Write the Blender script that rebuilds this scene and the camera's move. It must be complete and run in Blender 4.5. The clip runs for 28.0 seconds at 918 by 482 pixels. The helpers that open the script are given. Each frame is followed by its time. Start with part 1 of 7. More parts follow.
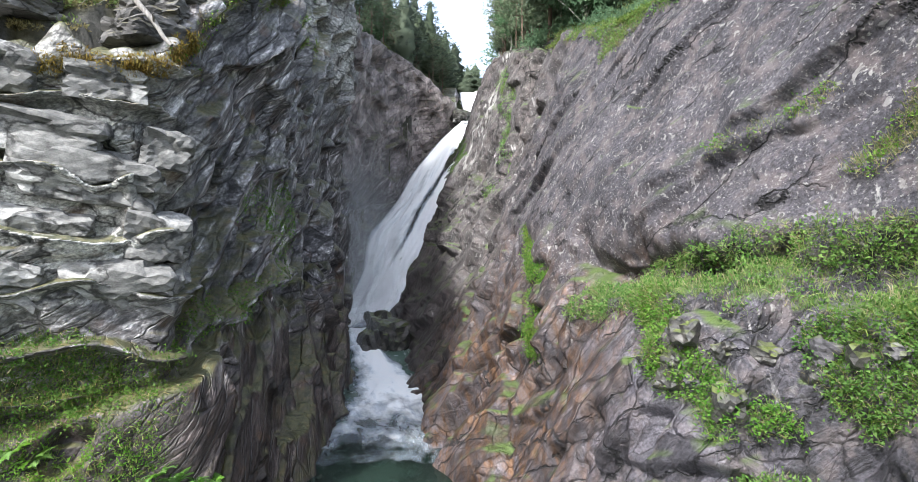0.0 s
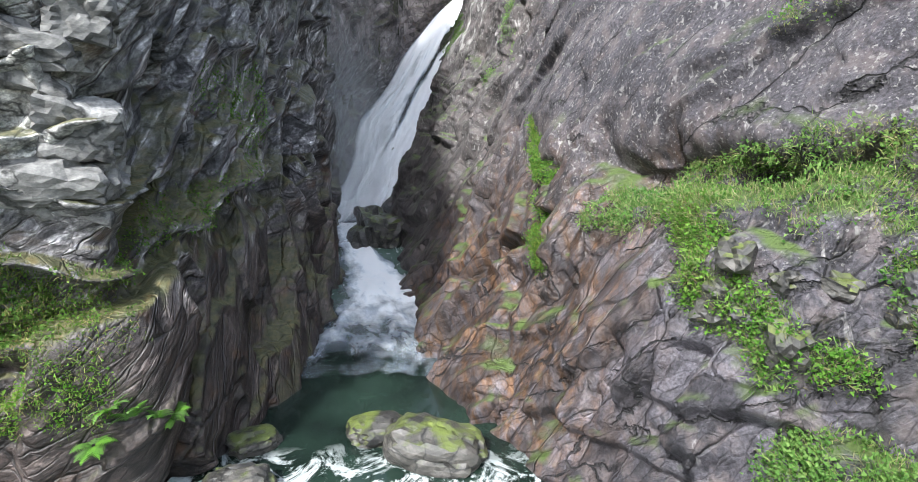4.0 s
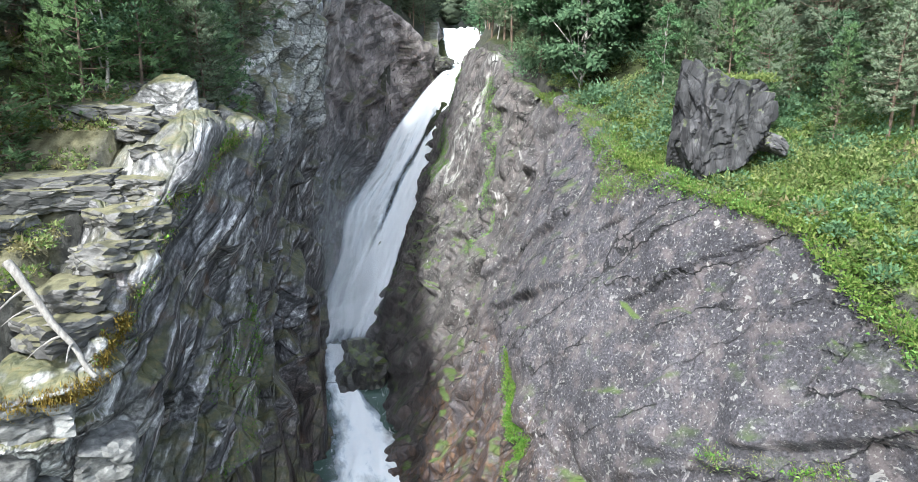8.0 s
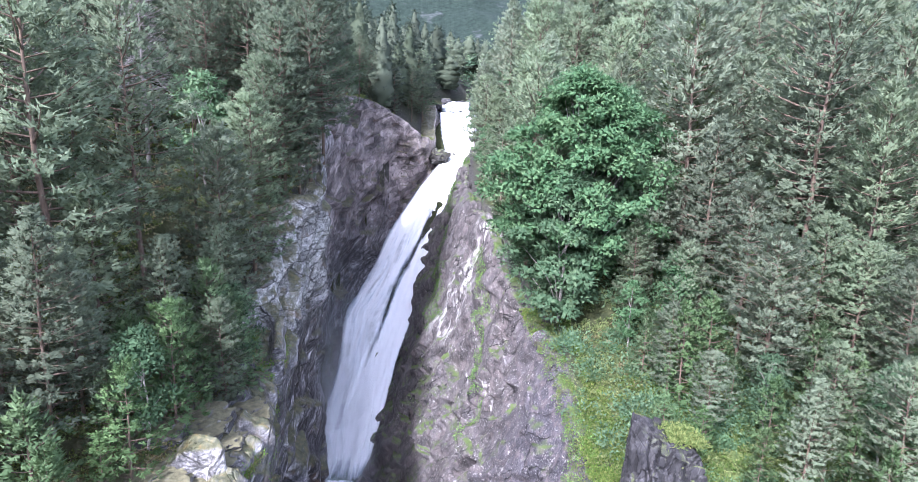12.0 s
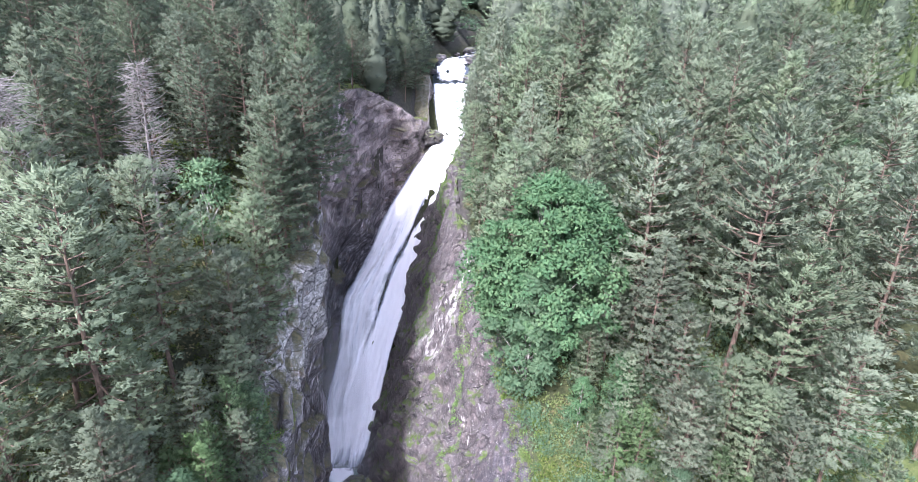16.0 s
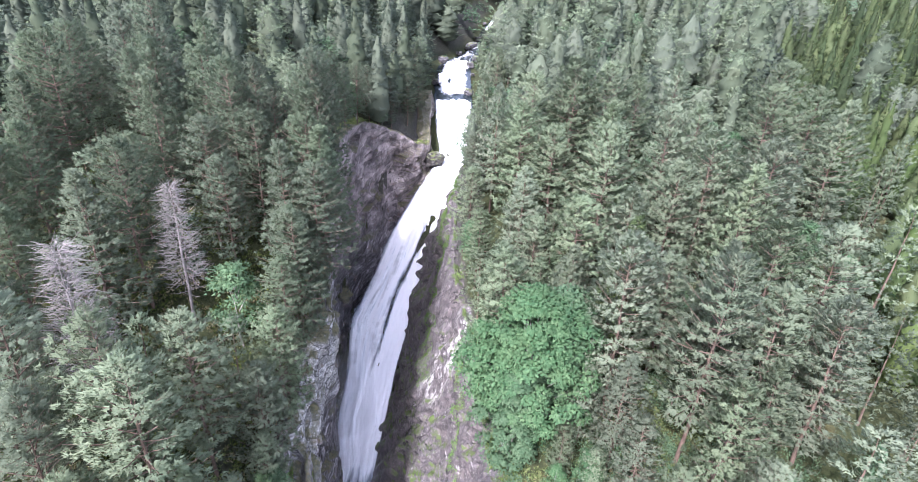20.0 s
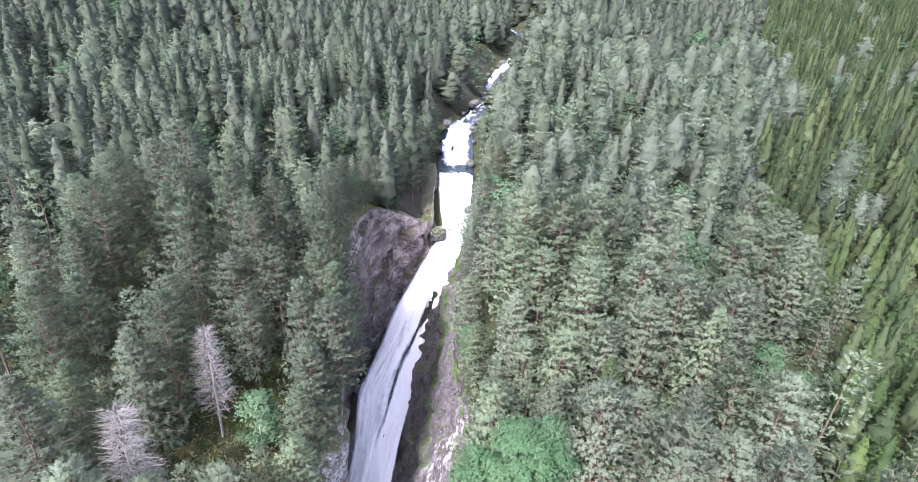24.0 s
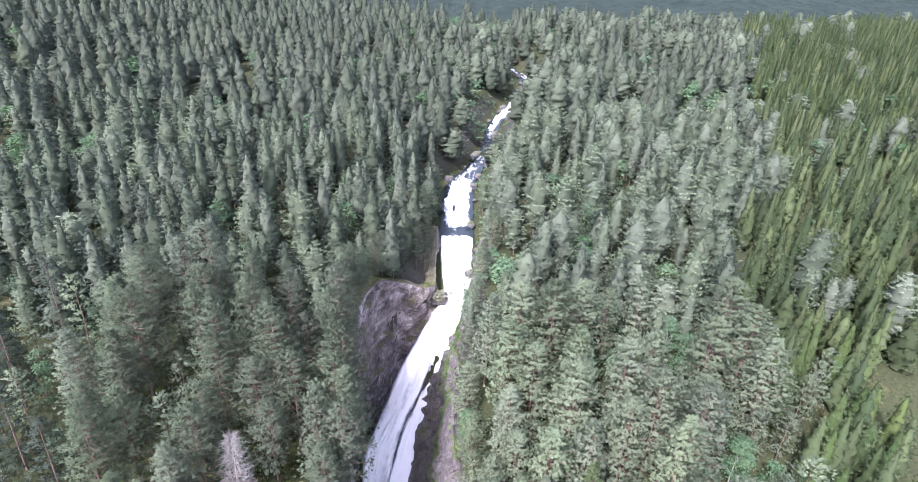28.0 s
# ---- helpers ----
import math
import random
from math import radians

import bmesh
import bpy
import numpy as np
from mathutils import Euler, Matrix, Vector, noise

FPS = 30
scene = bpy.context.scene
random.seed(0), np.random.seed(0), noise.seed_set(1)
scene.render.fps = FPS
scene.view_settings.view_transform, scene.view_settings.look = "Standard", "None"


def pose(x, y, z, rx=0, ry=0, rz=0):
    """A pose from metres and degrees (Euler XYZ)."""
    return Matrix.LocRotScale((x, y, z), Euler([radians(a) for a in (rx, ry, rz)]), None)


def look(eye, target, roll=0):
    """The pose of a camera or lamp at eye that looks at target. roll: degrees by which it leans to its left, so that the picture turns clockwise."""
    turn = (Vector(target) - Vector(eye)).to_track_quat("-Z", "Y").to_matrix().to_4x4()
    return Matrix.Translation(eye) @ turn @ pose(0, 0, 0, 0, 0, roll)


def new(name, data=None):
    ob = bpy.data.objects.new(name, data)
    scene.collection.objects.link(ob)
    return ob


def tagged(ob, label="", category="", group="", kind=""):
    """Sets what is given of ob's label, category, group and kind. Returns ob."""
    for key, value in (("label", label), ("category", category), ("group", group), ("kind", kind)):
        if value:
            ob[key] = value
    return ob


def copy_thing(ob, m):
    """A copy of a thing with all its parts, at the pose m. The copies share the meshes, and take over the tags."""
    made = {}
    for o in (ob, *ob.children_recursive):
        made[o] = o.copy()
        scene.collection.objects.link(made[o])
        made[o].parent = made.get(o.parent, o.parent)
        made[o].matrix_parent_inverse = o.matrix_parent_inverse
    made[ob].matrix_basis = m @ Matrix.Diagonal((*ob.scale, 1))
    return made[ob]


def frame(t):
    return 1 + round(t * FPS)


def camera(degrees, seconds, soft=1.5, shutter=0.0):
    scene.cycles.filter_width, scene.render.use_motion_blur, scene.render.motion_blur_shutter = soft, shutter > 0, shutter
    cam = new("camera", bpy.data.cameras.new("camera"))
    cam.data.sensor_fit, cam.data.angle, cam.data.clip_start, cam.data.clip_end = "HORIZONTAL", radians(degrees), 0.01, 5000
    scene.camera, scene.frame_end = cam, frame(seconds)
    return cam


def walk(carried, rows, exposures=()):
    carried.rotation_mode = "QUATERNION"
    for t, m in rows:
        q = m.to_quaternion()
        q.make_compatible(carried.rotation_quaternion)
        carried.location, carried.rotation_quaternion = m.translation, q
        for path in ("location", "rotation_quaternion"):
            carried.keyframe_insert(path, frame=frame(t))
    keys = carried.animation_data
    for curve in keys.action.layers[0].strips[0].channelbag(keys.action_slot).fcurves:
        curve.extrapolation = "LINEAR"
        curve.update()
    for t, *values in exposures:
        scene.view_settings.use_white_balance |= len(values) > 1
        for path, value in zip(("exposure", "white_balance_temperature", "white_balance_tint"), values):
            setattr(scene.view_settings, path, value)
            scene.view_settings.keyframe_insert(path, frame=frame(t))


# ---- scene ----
cam = camera(79.3, 28.0, soft=0.8)
METRES, EYE, TILT, LEAN, TURN = 100.0, 11.0, 0.0, 0.0, 0.0
ROWS = [
    (0.0, 0.0, 0.0, 0.0, 0.0, 0.0, -0.0),
    (0.5, -0.0001, 0.0063, -0.0002, -0.18, -0.03, -0.1),
    (1.0, -0.0002, 0.014, -0.0003, -0.31, -0.1, -0.14),
    (1.5, -0.0004, 0.0222, -0.0004, -0.46, -0.18, -0.19),
    (2.0, -0.0001, 0.0281, -0.0006, -0.53, -0.21, -0.28),
    (2.5, -0.0004, 0.0306, -0.0006, -0.59, -0.21, -0.33),
    (3.0, -0.0013, 0.0314, -0.0012, -0.75, -2.14, -0.4),
    (3.5, -0.0008, 0.0336, -0.0001, -0.43, -11.49, -0.41),
    (5.5, -0.0017, 0.035, 0.0279, -1.27, -11.51, -0.7),
    (6.0, -0.0009, 0.0335, 0.0456, -1.46, -11.49, -0.76),
    (6.5, 0.0007, 0.0324, 0.0671, -1.61, -11.42, -0.82),
    (7.0, 0.0019, 0.0322, 0.0898, -1.65, -11.34, -0.83),
    (7.5, 0.0023, 0.0334, 0.1124, -1.68, -11.32, -0.87),
    (8.0, 0.0017, 0.0342, 0.1334, -1.75, -11.26, -0.93),
    (8.5, 0.001, 0.0344, 0.1537, -1.75, -11.19, -1.0),
    (9.0, 0.0008, 0.0341, 0.1739, -1.82, -11.13, -1.04),
    (9.5, 0.0003, 0.0333, 0.195, -1.86, -11.07, -1.08),
    (10.0, -0.0007, 0.032, 0.2173, -1.79, -11.05, -1.18),
    (10.5, -0.001, 0.0296, 0.2393, -1.76, -10.96, -1.26),
    (11.0, 0.0002, 0.0263, 0.2597, -1.84, -10.84, -1.4),
    (11.5, 0.0017, 0.0237, 0.2797, -1.89, -10.74, -1.52),
    (12.0, 0.0035, 0.0213, 0.2998, -1.9, -10.67, -1.62),
    (12.5, 0.0057, 0.018, 0.3203, -1.88, -10.59, -1.71),
    (13.0, 0.0082, 0.0143, 0.3407, -1.9, -10.52, -1.78),
    (13.5, 0.0097, 0.0102, 0.3611, -2.0, -10.41, -1.85),
    (15.5, 0.0119, 0.0037, 0.4419, -1.83, -11.89, -2.3),
    (16.0, 0.0133, 0.0055, 0.4599, -1.79, -20.43, -2.32),
    (16.5, 0.0149, 0.0071, 0.4777, -1.7, -25.71, -2.31),
    (17.0, 0.0158, 0.0068, 0.4947, -1.65, -26.38, -2.31),
    (17.5, 0.0157, 0.0052, 0.5143, -1.6, -26.27, -2.35),
    (18.0, 0.015, 0.0039, 0.5362, -1.58, -26.17, -2.4),
    (18.5, 0.0148, 0.0028, 0.5586, -1.49, -26.07, -2.41),
    (19.0, 0.0139, 0.002, 0.5814, -1.46, -26.01, -2.47),
    (19.5, 0.014, 0.0011, 0.6039, -1.37, -25.97, -2.52),
    (20.0, 0.0139, -0.0002, 0.6248, -1.33, -25.89, -2.53),
    (20.5, 0.0147, -0.0022, 0.6449, -1.18, -25.81, -2.54),
    (21.0, 0.0144, -0.0045, 0.6653, -1.12, -25.7, -2.58),
    (21.5, 0.0143, -0.0061, 0.6857, -1.05, -25.66, -2.62),
    (23.5, 0.0141, -0.0072, 0.7782, -0.71, -25.62, -2.73),
    (24.0, 0.0145, -0.007, 0.7998, -0.67, -25.6, -2.74),
    (24.5, 0.014, -0.0079, 0.8203, -0.62, -25.52, -2.75),
    (25.0, 0.014, -0.0086, 0.8406, -0.56, -25.42, -2.75),
    (25.5, 0.0133, -0.0093, 0.861, -0.52, -25.36, -2.77),
    (26.0, 0.0132, -0.0101, 0.8818, -0.46, -25.33, -2.76),
    (26.5, 0.0127, -0.0114, 0.9034, -0.43, -25.31, -2.77),
    (27.0, 0.012, -0.0127, 0.9245, -0.4, -25.21, -2.77),
    (27.5, 0.0114, -0.0141, 0.9451, -0.38, -25.12, -2.76),
    (28.0, 0.0115, -0.0153, 0.9612, -0.35, -25.03, -2.77),
]
walk(cam, [(t, pose(0, 0, EYE, TILT, LEAN, TURN) @ pose(METRES * x, METRES * y, METRES * z, 90 + pitch, roll, yaw)) for t, x, y, z, yaw, pitch, roll in ROWS],
     [(0.0, 1.7, 6100, 9), (3.5, 1.7, 6050, 8), (7.0, 1.86, 6020, 4), (9.0, 1.9, 5850, 4), (12.0, 2.16, 5500, 24), (16.0, 2.13, 5700, 26), (21.0, 2.1, 5750, 26), (28.0, 2.12, 5750, 31)])

# ---- light ----
SUN_EL, SUN_AZ = radians(46), radians(211)      # azimuth clockwise from +y
world = bpy.data.worlds.new("sky")
scene.world = world
world.use_nodes = True
wn, wl = world.node_tree.nodes, world.node_tree.links
wn.clear()
sky = wn.new("ShaderNodeTexSky")
sky.sky_type, sky.sun_disc = "NISHITA", False
sky.sun_elevation, sky.sun_rotation = SUN_EL, SUN_AZ
sky.air_density, sky.dust_density, sky.ozone_density = 1.0, 3.6, 1.0
wbg, wout = wn.new("ShaderNodeBackground"), wn.new("ShaderNodeOutputWorld")
wbg.inputs["Strength"].default_value = 0.15
haze = wn.new("ShaderNodeMix")          # thin bright cloud over the blue
haze.data_type = "RGBA"
haze.inputs[0].default_value = 0.4
haze.inputs[7].default_value = (4.6, 4.7, 4.9, 1)
wl.new(sky.outputs[0], haze.inputs[6])
wl.new(haze.outputs[2], wbg.inputs["Color"])
wl.new(wbg.outputs[0], wout.inputs["Surface"])
sun = new("sun", bpy.data.lights.new("sun", "SUN"))
sun.data.energy, sun.data.angle, sun.data.color = 2.6, radians(4), (1.0, 0.97, 0.92)
sun_dir = Vector((math.sin(SUN_AZ) * math.cos(SUN_EL), math.cos(SUN_AZ) * math.cos(SUN_EL), math.sin(SUN_EL)))
sun.matrix_world = look(sun_dir * 400, (0, 0, 0))


# ---- materials ----
def nodes_of(name):
    m = bpy.data.materials.new(name)
    m.use_nodes = True
    n, l = m.node_tree.nodes, m.node_tree.links
    return m, n, l, n["Principled BSDF"]


def setv(node, **kw):
    for k, v in kw.items():
        node.inputs[k.replace("_", " ")].default_value = v
    return node


def place(n, l, scale=(1, 1, 1), rot=(0, 0, 0)):
    g, mp = n.new("ShaderNodeNewGeometry"), n.new("ShaderNodeMapping")
    mp.vector_type = "TEXTURE"          # turns first, then stretches
    mp.inputs["Scale"].default_value = [1 / k for k in scale]
    mp.inputs["Rotation"].default_value = [radians(a) for a in rot]
    l.new(g.outputs["Position"], mp.inputs["Vector"])
    return mp.outputs[0]


def tex(n, l, vec, scale, detail=6, rough=0.6, kind="noise", dist=0.0):
    if kind == "noise":
        t = n.new("ShaderNodeTexNoise")
        setv(t, Scale=scale, Detail=detail, Roughness=rough, Distortion=dist)
        out = t.outputs["Fac"]
    else:
        t = n.new("ShaderNodeTexVoronoi")
        t.feature = kind
        t.inputs["Scale"].default_value = scale
        out = t.outputs["Distance"]
    l.new(vec, t.inputs["Vector"])
    return out


def ramp(n, l, fac, stops):
    r = n.new("ShaderNodeValToRGB")
    e = r.color_ramp.elements
    while len(e) < len(stops):
        e.new(0.5)
    for k, (p, c) in zip(e, stops):
        k.position = p
        k.color = (*c, 1) if not isinstance(c, (int, float)) else (c, c, c, 1)
    l.new(fac, r.inputs["Fac"])
    return r.outputs["Color"]


def mix(n, l, fac, a, b, how="MIX"):
    m = n.new("ShaderNodeMix")
    m.data_type, m.blend_type = "RGBA", how
    for key, v in ((0, fac), (6, a), (7, b)):
        if isinstance(v, (int, float)):
            m.inputs[key].default_value = v
        elif isinstance(v, tuple):
            m.inputs[key].default_value = (*v, 1)
        else:
            l.new(v, m.inputs[key])
    return m.outputs[2]


def bump(n, l, bsdf, height, strength=0.5, dist=0.1):
    b = n.new("ShaderNodeBump")
    setv(b, Strength=strength, Distance=dist)
    l.new(height, b.inputs["Height"])
    l.new(b.outputs[0], bsdf.inputs["Normal"])


def axis_ramp(n, l, axis, a, b, wobble=0.0, wscale=0.3):
    """0 below a, 1 above b along a world axis, with a noisy border."""
    g, s = n.new("ShaderNodeNewGeometry"), n.new("ShaderNodeSeparateXYZ")
    l.new(g.outputs["Position"], s.inputs[0])
    v = s.outputs[axis]
    if wobble:
        t = tex(n, l, place(n, l), wscale, 4)
        q = n.new("ShaderNodeMath")
        q.operation = "MULTIPLY_ADD"
        l.new(t, q.inputs[0])
        q.inputs[1].default_value = wobble
        l.new(v, q.inputs[2])
        v = q.outputs[0]
        a, b = a + wobble / 2, b + wobble / 2
    r = n.new("ShaderNodeMapRange")
    setv(r, From_Min=a, From_Max=b)
    l.new(v, r.inputs["Value"])
    return r.outputs[0]


def math_node(n, l, op, a, b):
    q = n.new("ShaderNodeMath")
    q.operation = op
    for i, v in enumerate((a, b)):
        if isinstance(v, (int, float)):
            q.inputs[i].default_value = v
        else:
            l.new(v, q.inputs[i])
    return q.outputs[0]


def upness(n, l, lo, hi):
    g, s, r = n.new("ShaderNodeNewGeometry"), n.new("ShaderNodeSeparateXYZ"), n.new("ShaderNodeMapRange")
    l.new(g.outputs["Normal"], s.inputs[0])
    l.new(s.outputs[2], r.inputs["Value"])
    setv(r, From_Min=lo, From_Max=hi)
    return r.outputs[0]


def plates(n, l, scale, rot, warp=0.35, wscale=0.8):
    """Broken rock in plates: a tone for each plate, and the dark cracks between them."""
    nz, vm, vo, ed, sep = (n.new("ShaderNode" + k) for k in ("TexNoise", "VectorMath", "TexVoronoi", "TexVoronoi", "SeparateColor"))
    setv(nz, Scale=wscale, Detail=4, Roughness=0.6)
    l.new(place(n, l), nz.inputs["Vector"])
    vm.operation = "MULTIPLY_ADD"
    vm.inputs[1].default_value = (warp, warp, warp)
    l.new(nz.outputs["Color"], vm.inputs[0])
    l.new(place(n, l, scale, rot), vm.inputs[2])
    ed.feature = "DISTANCE_TO_EDGE"
    for q in (vo, ed):
        q.inputs["Scale"].default_value = 1.0
        l.new(vm.outputs[0], q.inputs["Vector"])
    l.new(vo.outputs["Color"], sep.inputs[0])
    return sep.outputs[0], ed.outputs["Distance"]


def rock_left():
    """Dark wet foliated schist inside the gorge, pale dry lichened rock on the outer front and along the rim, moss on ledges."""
    m, n, l, b = nodes_of("schist_dark")
    fol = place(n, l, (1.0, 0.22, 2.4), (42, 0, 0))
    grain = tex(n, l, fol, 1.6, 10, 0.7)
    dark = ramp(n, l, grain, [(0.30, (0.022, 0.022, 0.023)), (0.50, (0.095, 0.091, 0.096)), (0.67, (0.34, 0.33, 0.33))])
    stripes = tex(n, l, place(n, l, (0.7, 0.10, 4.6), (42, 0, 0)), 1.5, 7, 0.6)
    dark = mix(n, l, 1.0, dark, ramp(n, l, stripes, [(0.36, 0.45), (0.5, 1.15), (0.62, 1.9)]), "MULTIPLY")
    ta, ea = plates(n, l, (0.5, 0.22, 1.3), (44, 0, 0), 0.22)
    tb, eb = plates(n, l, (1.5, 0.7, 4.2), (46, 0, 0), 0.3, 1.6)
    dark = mix(n, l, 1.0, dark, ramp(n, l, tb, [(0.0, 0.55), (0.5, 0.95), (0.85, 1.3), (1.0, 1.9)]), "MULTIPLY")
    brown = ramp(n, l, grain, [(0.32, (0.016, 0.013, 0.012)), (0.52, (0.055, 0.043, 0.040)), (0.72, (0.17, 0.138, 0.125))])
    low = math_node(n, l, "SUBTRACT", 1.0, axis_ramp(n, l, 2, 5.0, 9.0, 3.0, 0.3))
    dark = mix(n, l, low, dark, brown)
    dark = mix(n, l, 1.0, dark, ramp(n, l, ta, [(0.0, 0.6), (0.5, 1.0), (1.0, 1.45)]), "MULTIPLY")
    crk = math_node(n, l, "MAXIMUM", ramp(n, l, ea, [(0.0, 0.8), (0.02, 0.5), (0.05, 0.0)]), ramp(n, l, eb, [(0.0, 0.3), (0.04, 0.2), (0.10, 0.0)]))
    dark = mix(n, l, crk, dark, (0.008, 0.008, 0.008))
    fine = tex(n, l, place(n, l, (1, 1, 1.6)), 2.2, 12, 0.72)
    pale = ramp(n, l, fine, [(0.30, (0.035, 0.035, 0.034)), (0.46, (0.24, 0.237, 0.225)), (0.66, (0.52, 0.51, 0.48))])
    tp, ep = plates(n, l, (0.4, 0.4, 0.9), (8, 6, 0), 0.6, 1.0)
    pale = mix(n, l, 1.0, pale, ramp(n, l, tp, [(0.0, 0.5), (0.5, 1.0), (1.0, 1.4)]), "MULTIPLY")
    pale = mix(n, l, ramp(n, l, ep, [(0.0, 0.9), (0.02, 0.7), (0.05, 0.0)]), pale, (0.02, 0.02, 0.02))
    front = math_node(n, l, "SUBTRACT", 1.0, axis_ramp(n, l, 1, 18.6, 21.6, 3.5, 0.35))
    front = math_node(n, l, "MULTIPLY", front, axis_ramp(n, l, 2, 8.0, 10.0, 3.0, 0.4))
    front = math_node(n, l, "MULTIPLY", front, math_node(n, l, "SUBTRACT", 1.0, math_node(n, l, "MULTIPLY", axis_ramp(n, l, 2, 16.4, 18.6, 2.0, 0.4), 0.7)))
    rim = math_node(n, l, "MULTIPLY", axis_ramp(n, l, 2, 21.0, 26.0, 6.0, 0.3), 0.25)
    rim = math_node(n, l, "MULTIPLY", rim, math_node(n, l, "SUBTRACT", 1.0, axis_ramp(n, l, 1, 56.0, 64.0, 5.0, 0.2)))
    bay = math_node(n, l, "MULTIPLY", axis_ramp(n, l, 1, 40.0, 44.0, 5.0, 0.3), math_node(n, l, "SUBTRACT", 1.0, axis_ramp(n, l, 1, 56.5, 60.0, 3.0, 0.3)))
    bay = math_node(n, l, "MULTIPLY", bay, axis_ramp(n, l, 2, 23.0, 27.0, 6.0, 0.3))
    rim = math_node(n, l, "MAXIMUM", rim, bay)
    k = math_node(n, l, "MAXIMUM", front, rim)
    col = mix(n, l, k, dark, pale)
    grains = tex(n, l, place(n, l, (1, 0.6, 1.4), (42, 0, 0)), 8.0, 6, 0.7)
    col = mix(n, l, 0.75, col, ramp(n, l, grains, [(0.36, 0.35), (0.5, 1.05), (0.64, 2.0)]), "MULTIPLY")
    far = ramp(n, l, tex(n, l, place(n, l, (1, 1, 0.6)), 0.5, 10, 0.7), [(0.34, (0.05, 0.043, 0.043)), (0.5, (0.22, 0.19, 0.187)), (0.66, (0.44, 0.385, 0.375))])
    far = mix(n, l, math_node(n, l, "MULTIPLY", crk, 0.8), mix(n, l, 1.0, far, ramp(n, l, ta, [(0.0, 0.6), (0.5, 1.0), (1.0, 1.4)]), "MULTIPLY"), (0.02, 0.018, 0.018))
    farhi = math_node(n, l, "MULTIPLY", axis_ramp(n, l, 1, 60.0, 85.0, 12.0, 0.2), axis_ramp(n, l, 2, 17.0, 29.0, 8.0, 0.15))
    col = mix(n, l, farhi, col, far)
    rust = ramp(n, l, tex(n, l, place(n, l), 0.7, 6), [(0.58, 0.0), (0.72, 0.5)])
    col = mix(n, l, rust, col, (0.16, 0.085, 0.04))
    up = upness(n, l, 0.45, 0.8)
    moss = math_node(n, l, "MULTIPLY", up, ramp(n, l, tex(n, l, place(n, l), 1.1, 8, 0.65), [(0.30, 0.0), (0.44, 0.92)]))
    mosscol = ramp(n, l, tex(n, l, place(n, l), 3.0, 8), [(0.35, (0.04, 0.046, 0.02)), (0.55, (0.10, 0.098, 0.045)), (0.7, (0.15, 0.115, 0.045))])
    col = mix(n, l, moss, col, mosscol)
    l.new(col, b.inputs["Base Color"])
    rg = ramp(n, l, k, [(0.0, 0.40), (1.0, 0.88)])
    l.new(rg, b.inputs["Roughness"])
    b.inputs["Specular IOR Level"].default_value = 0.35
    h = mix(n, l, 0.35, mix(n, l, 0.5, grain, stripes), fine)
    h = mix(n, l, 0.45, h, mix(n, l, crk, mix(n, l, 0.5, ta, tb), (0, 0, 0)))
    bump(n, l, b, h, 1.0, 0.30)
    return m


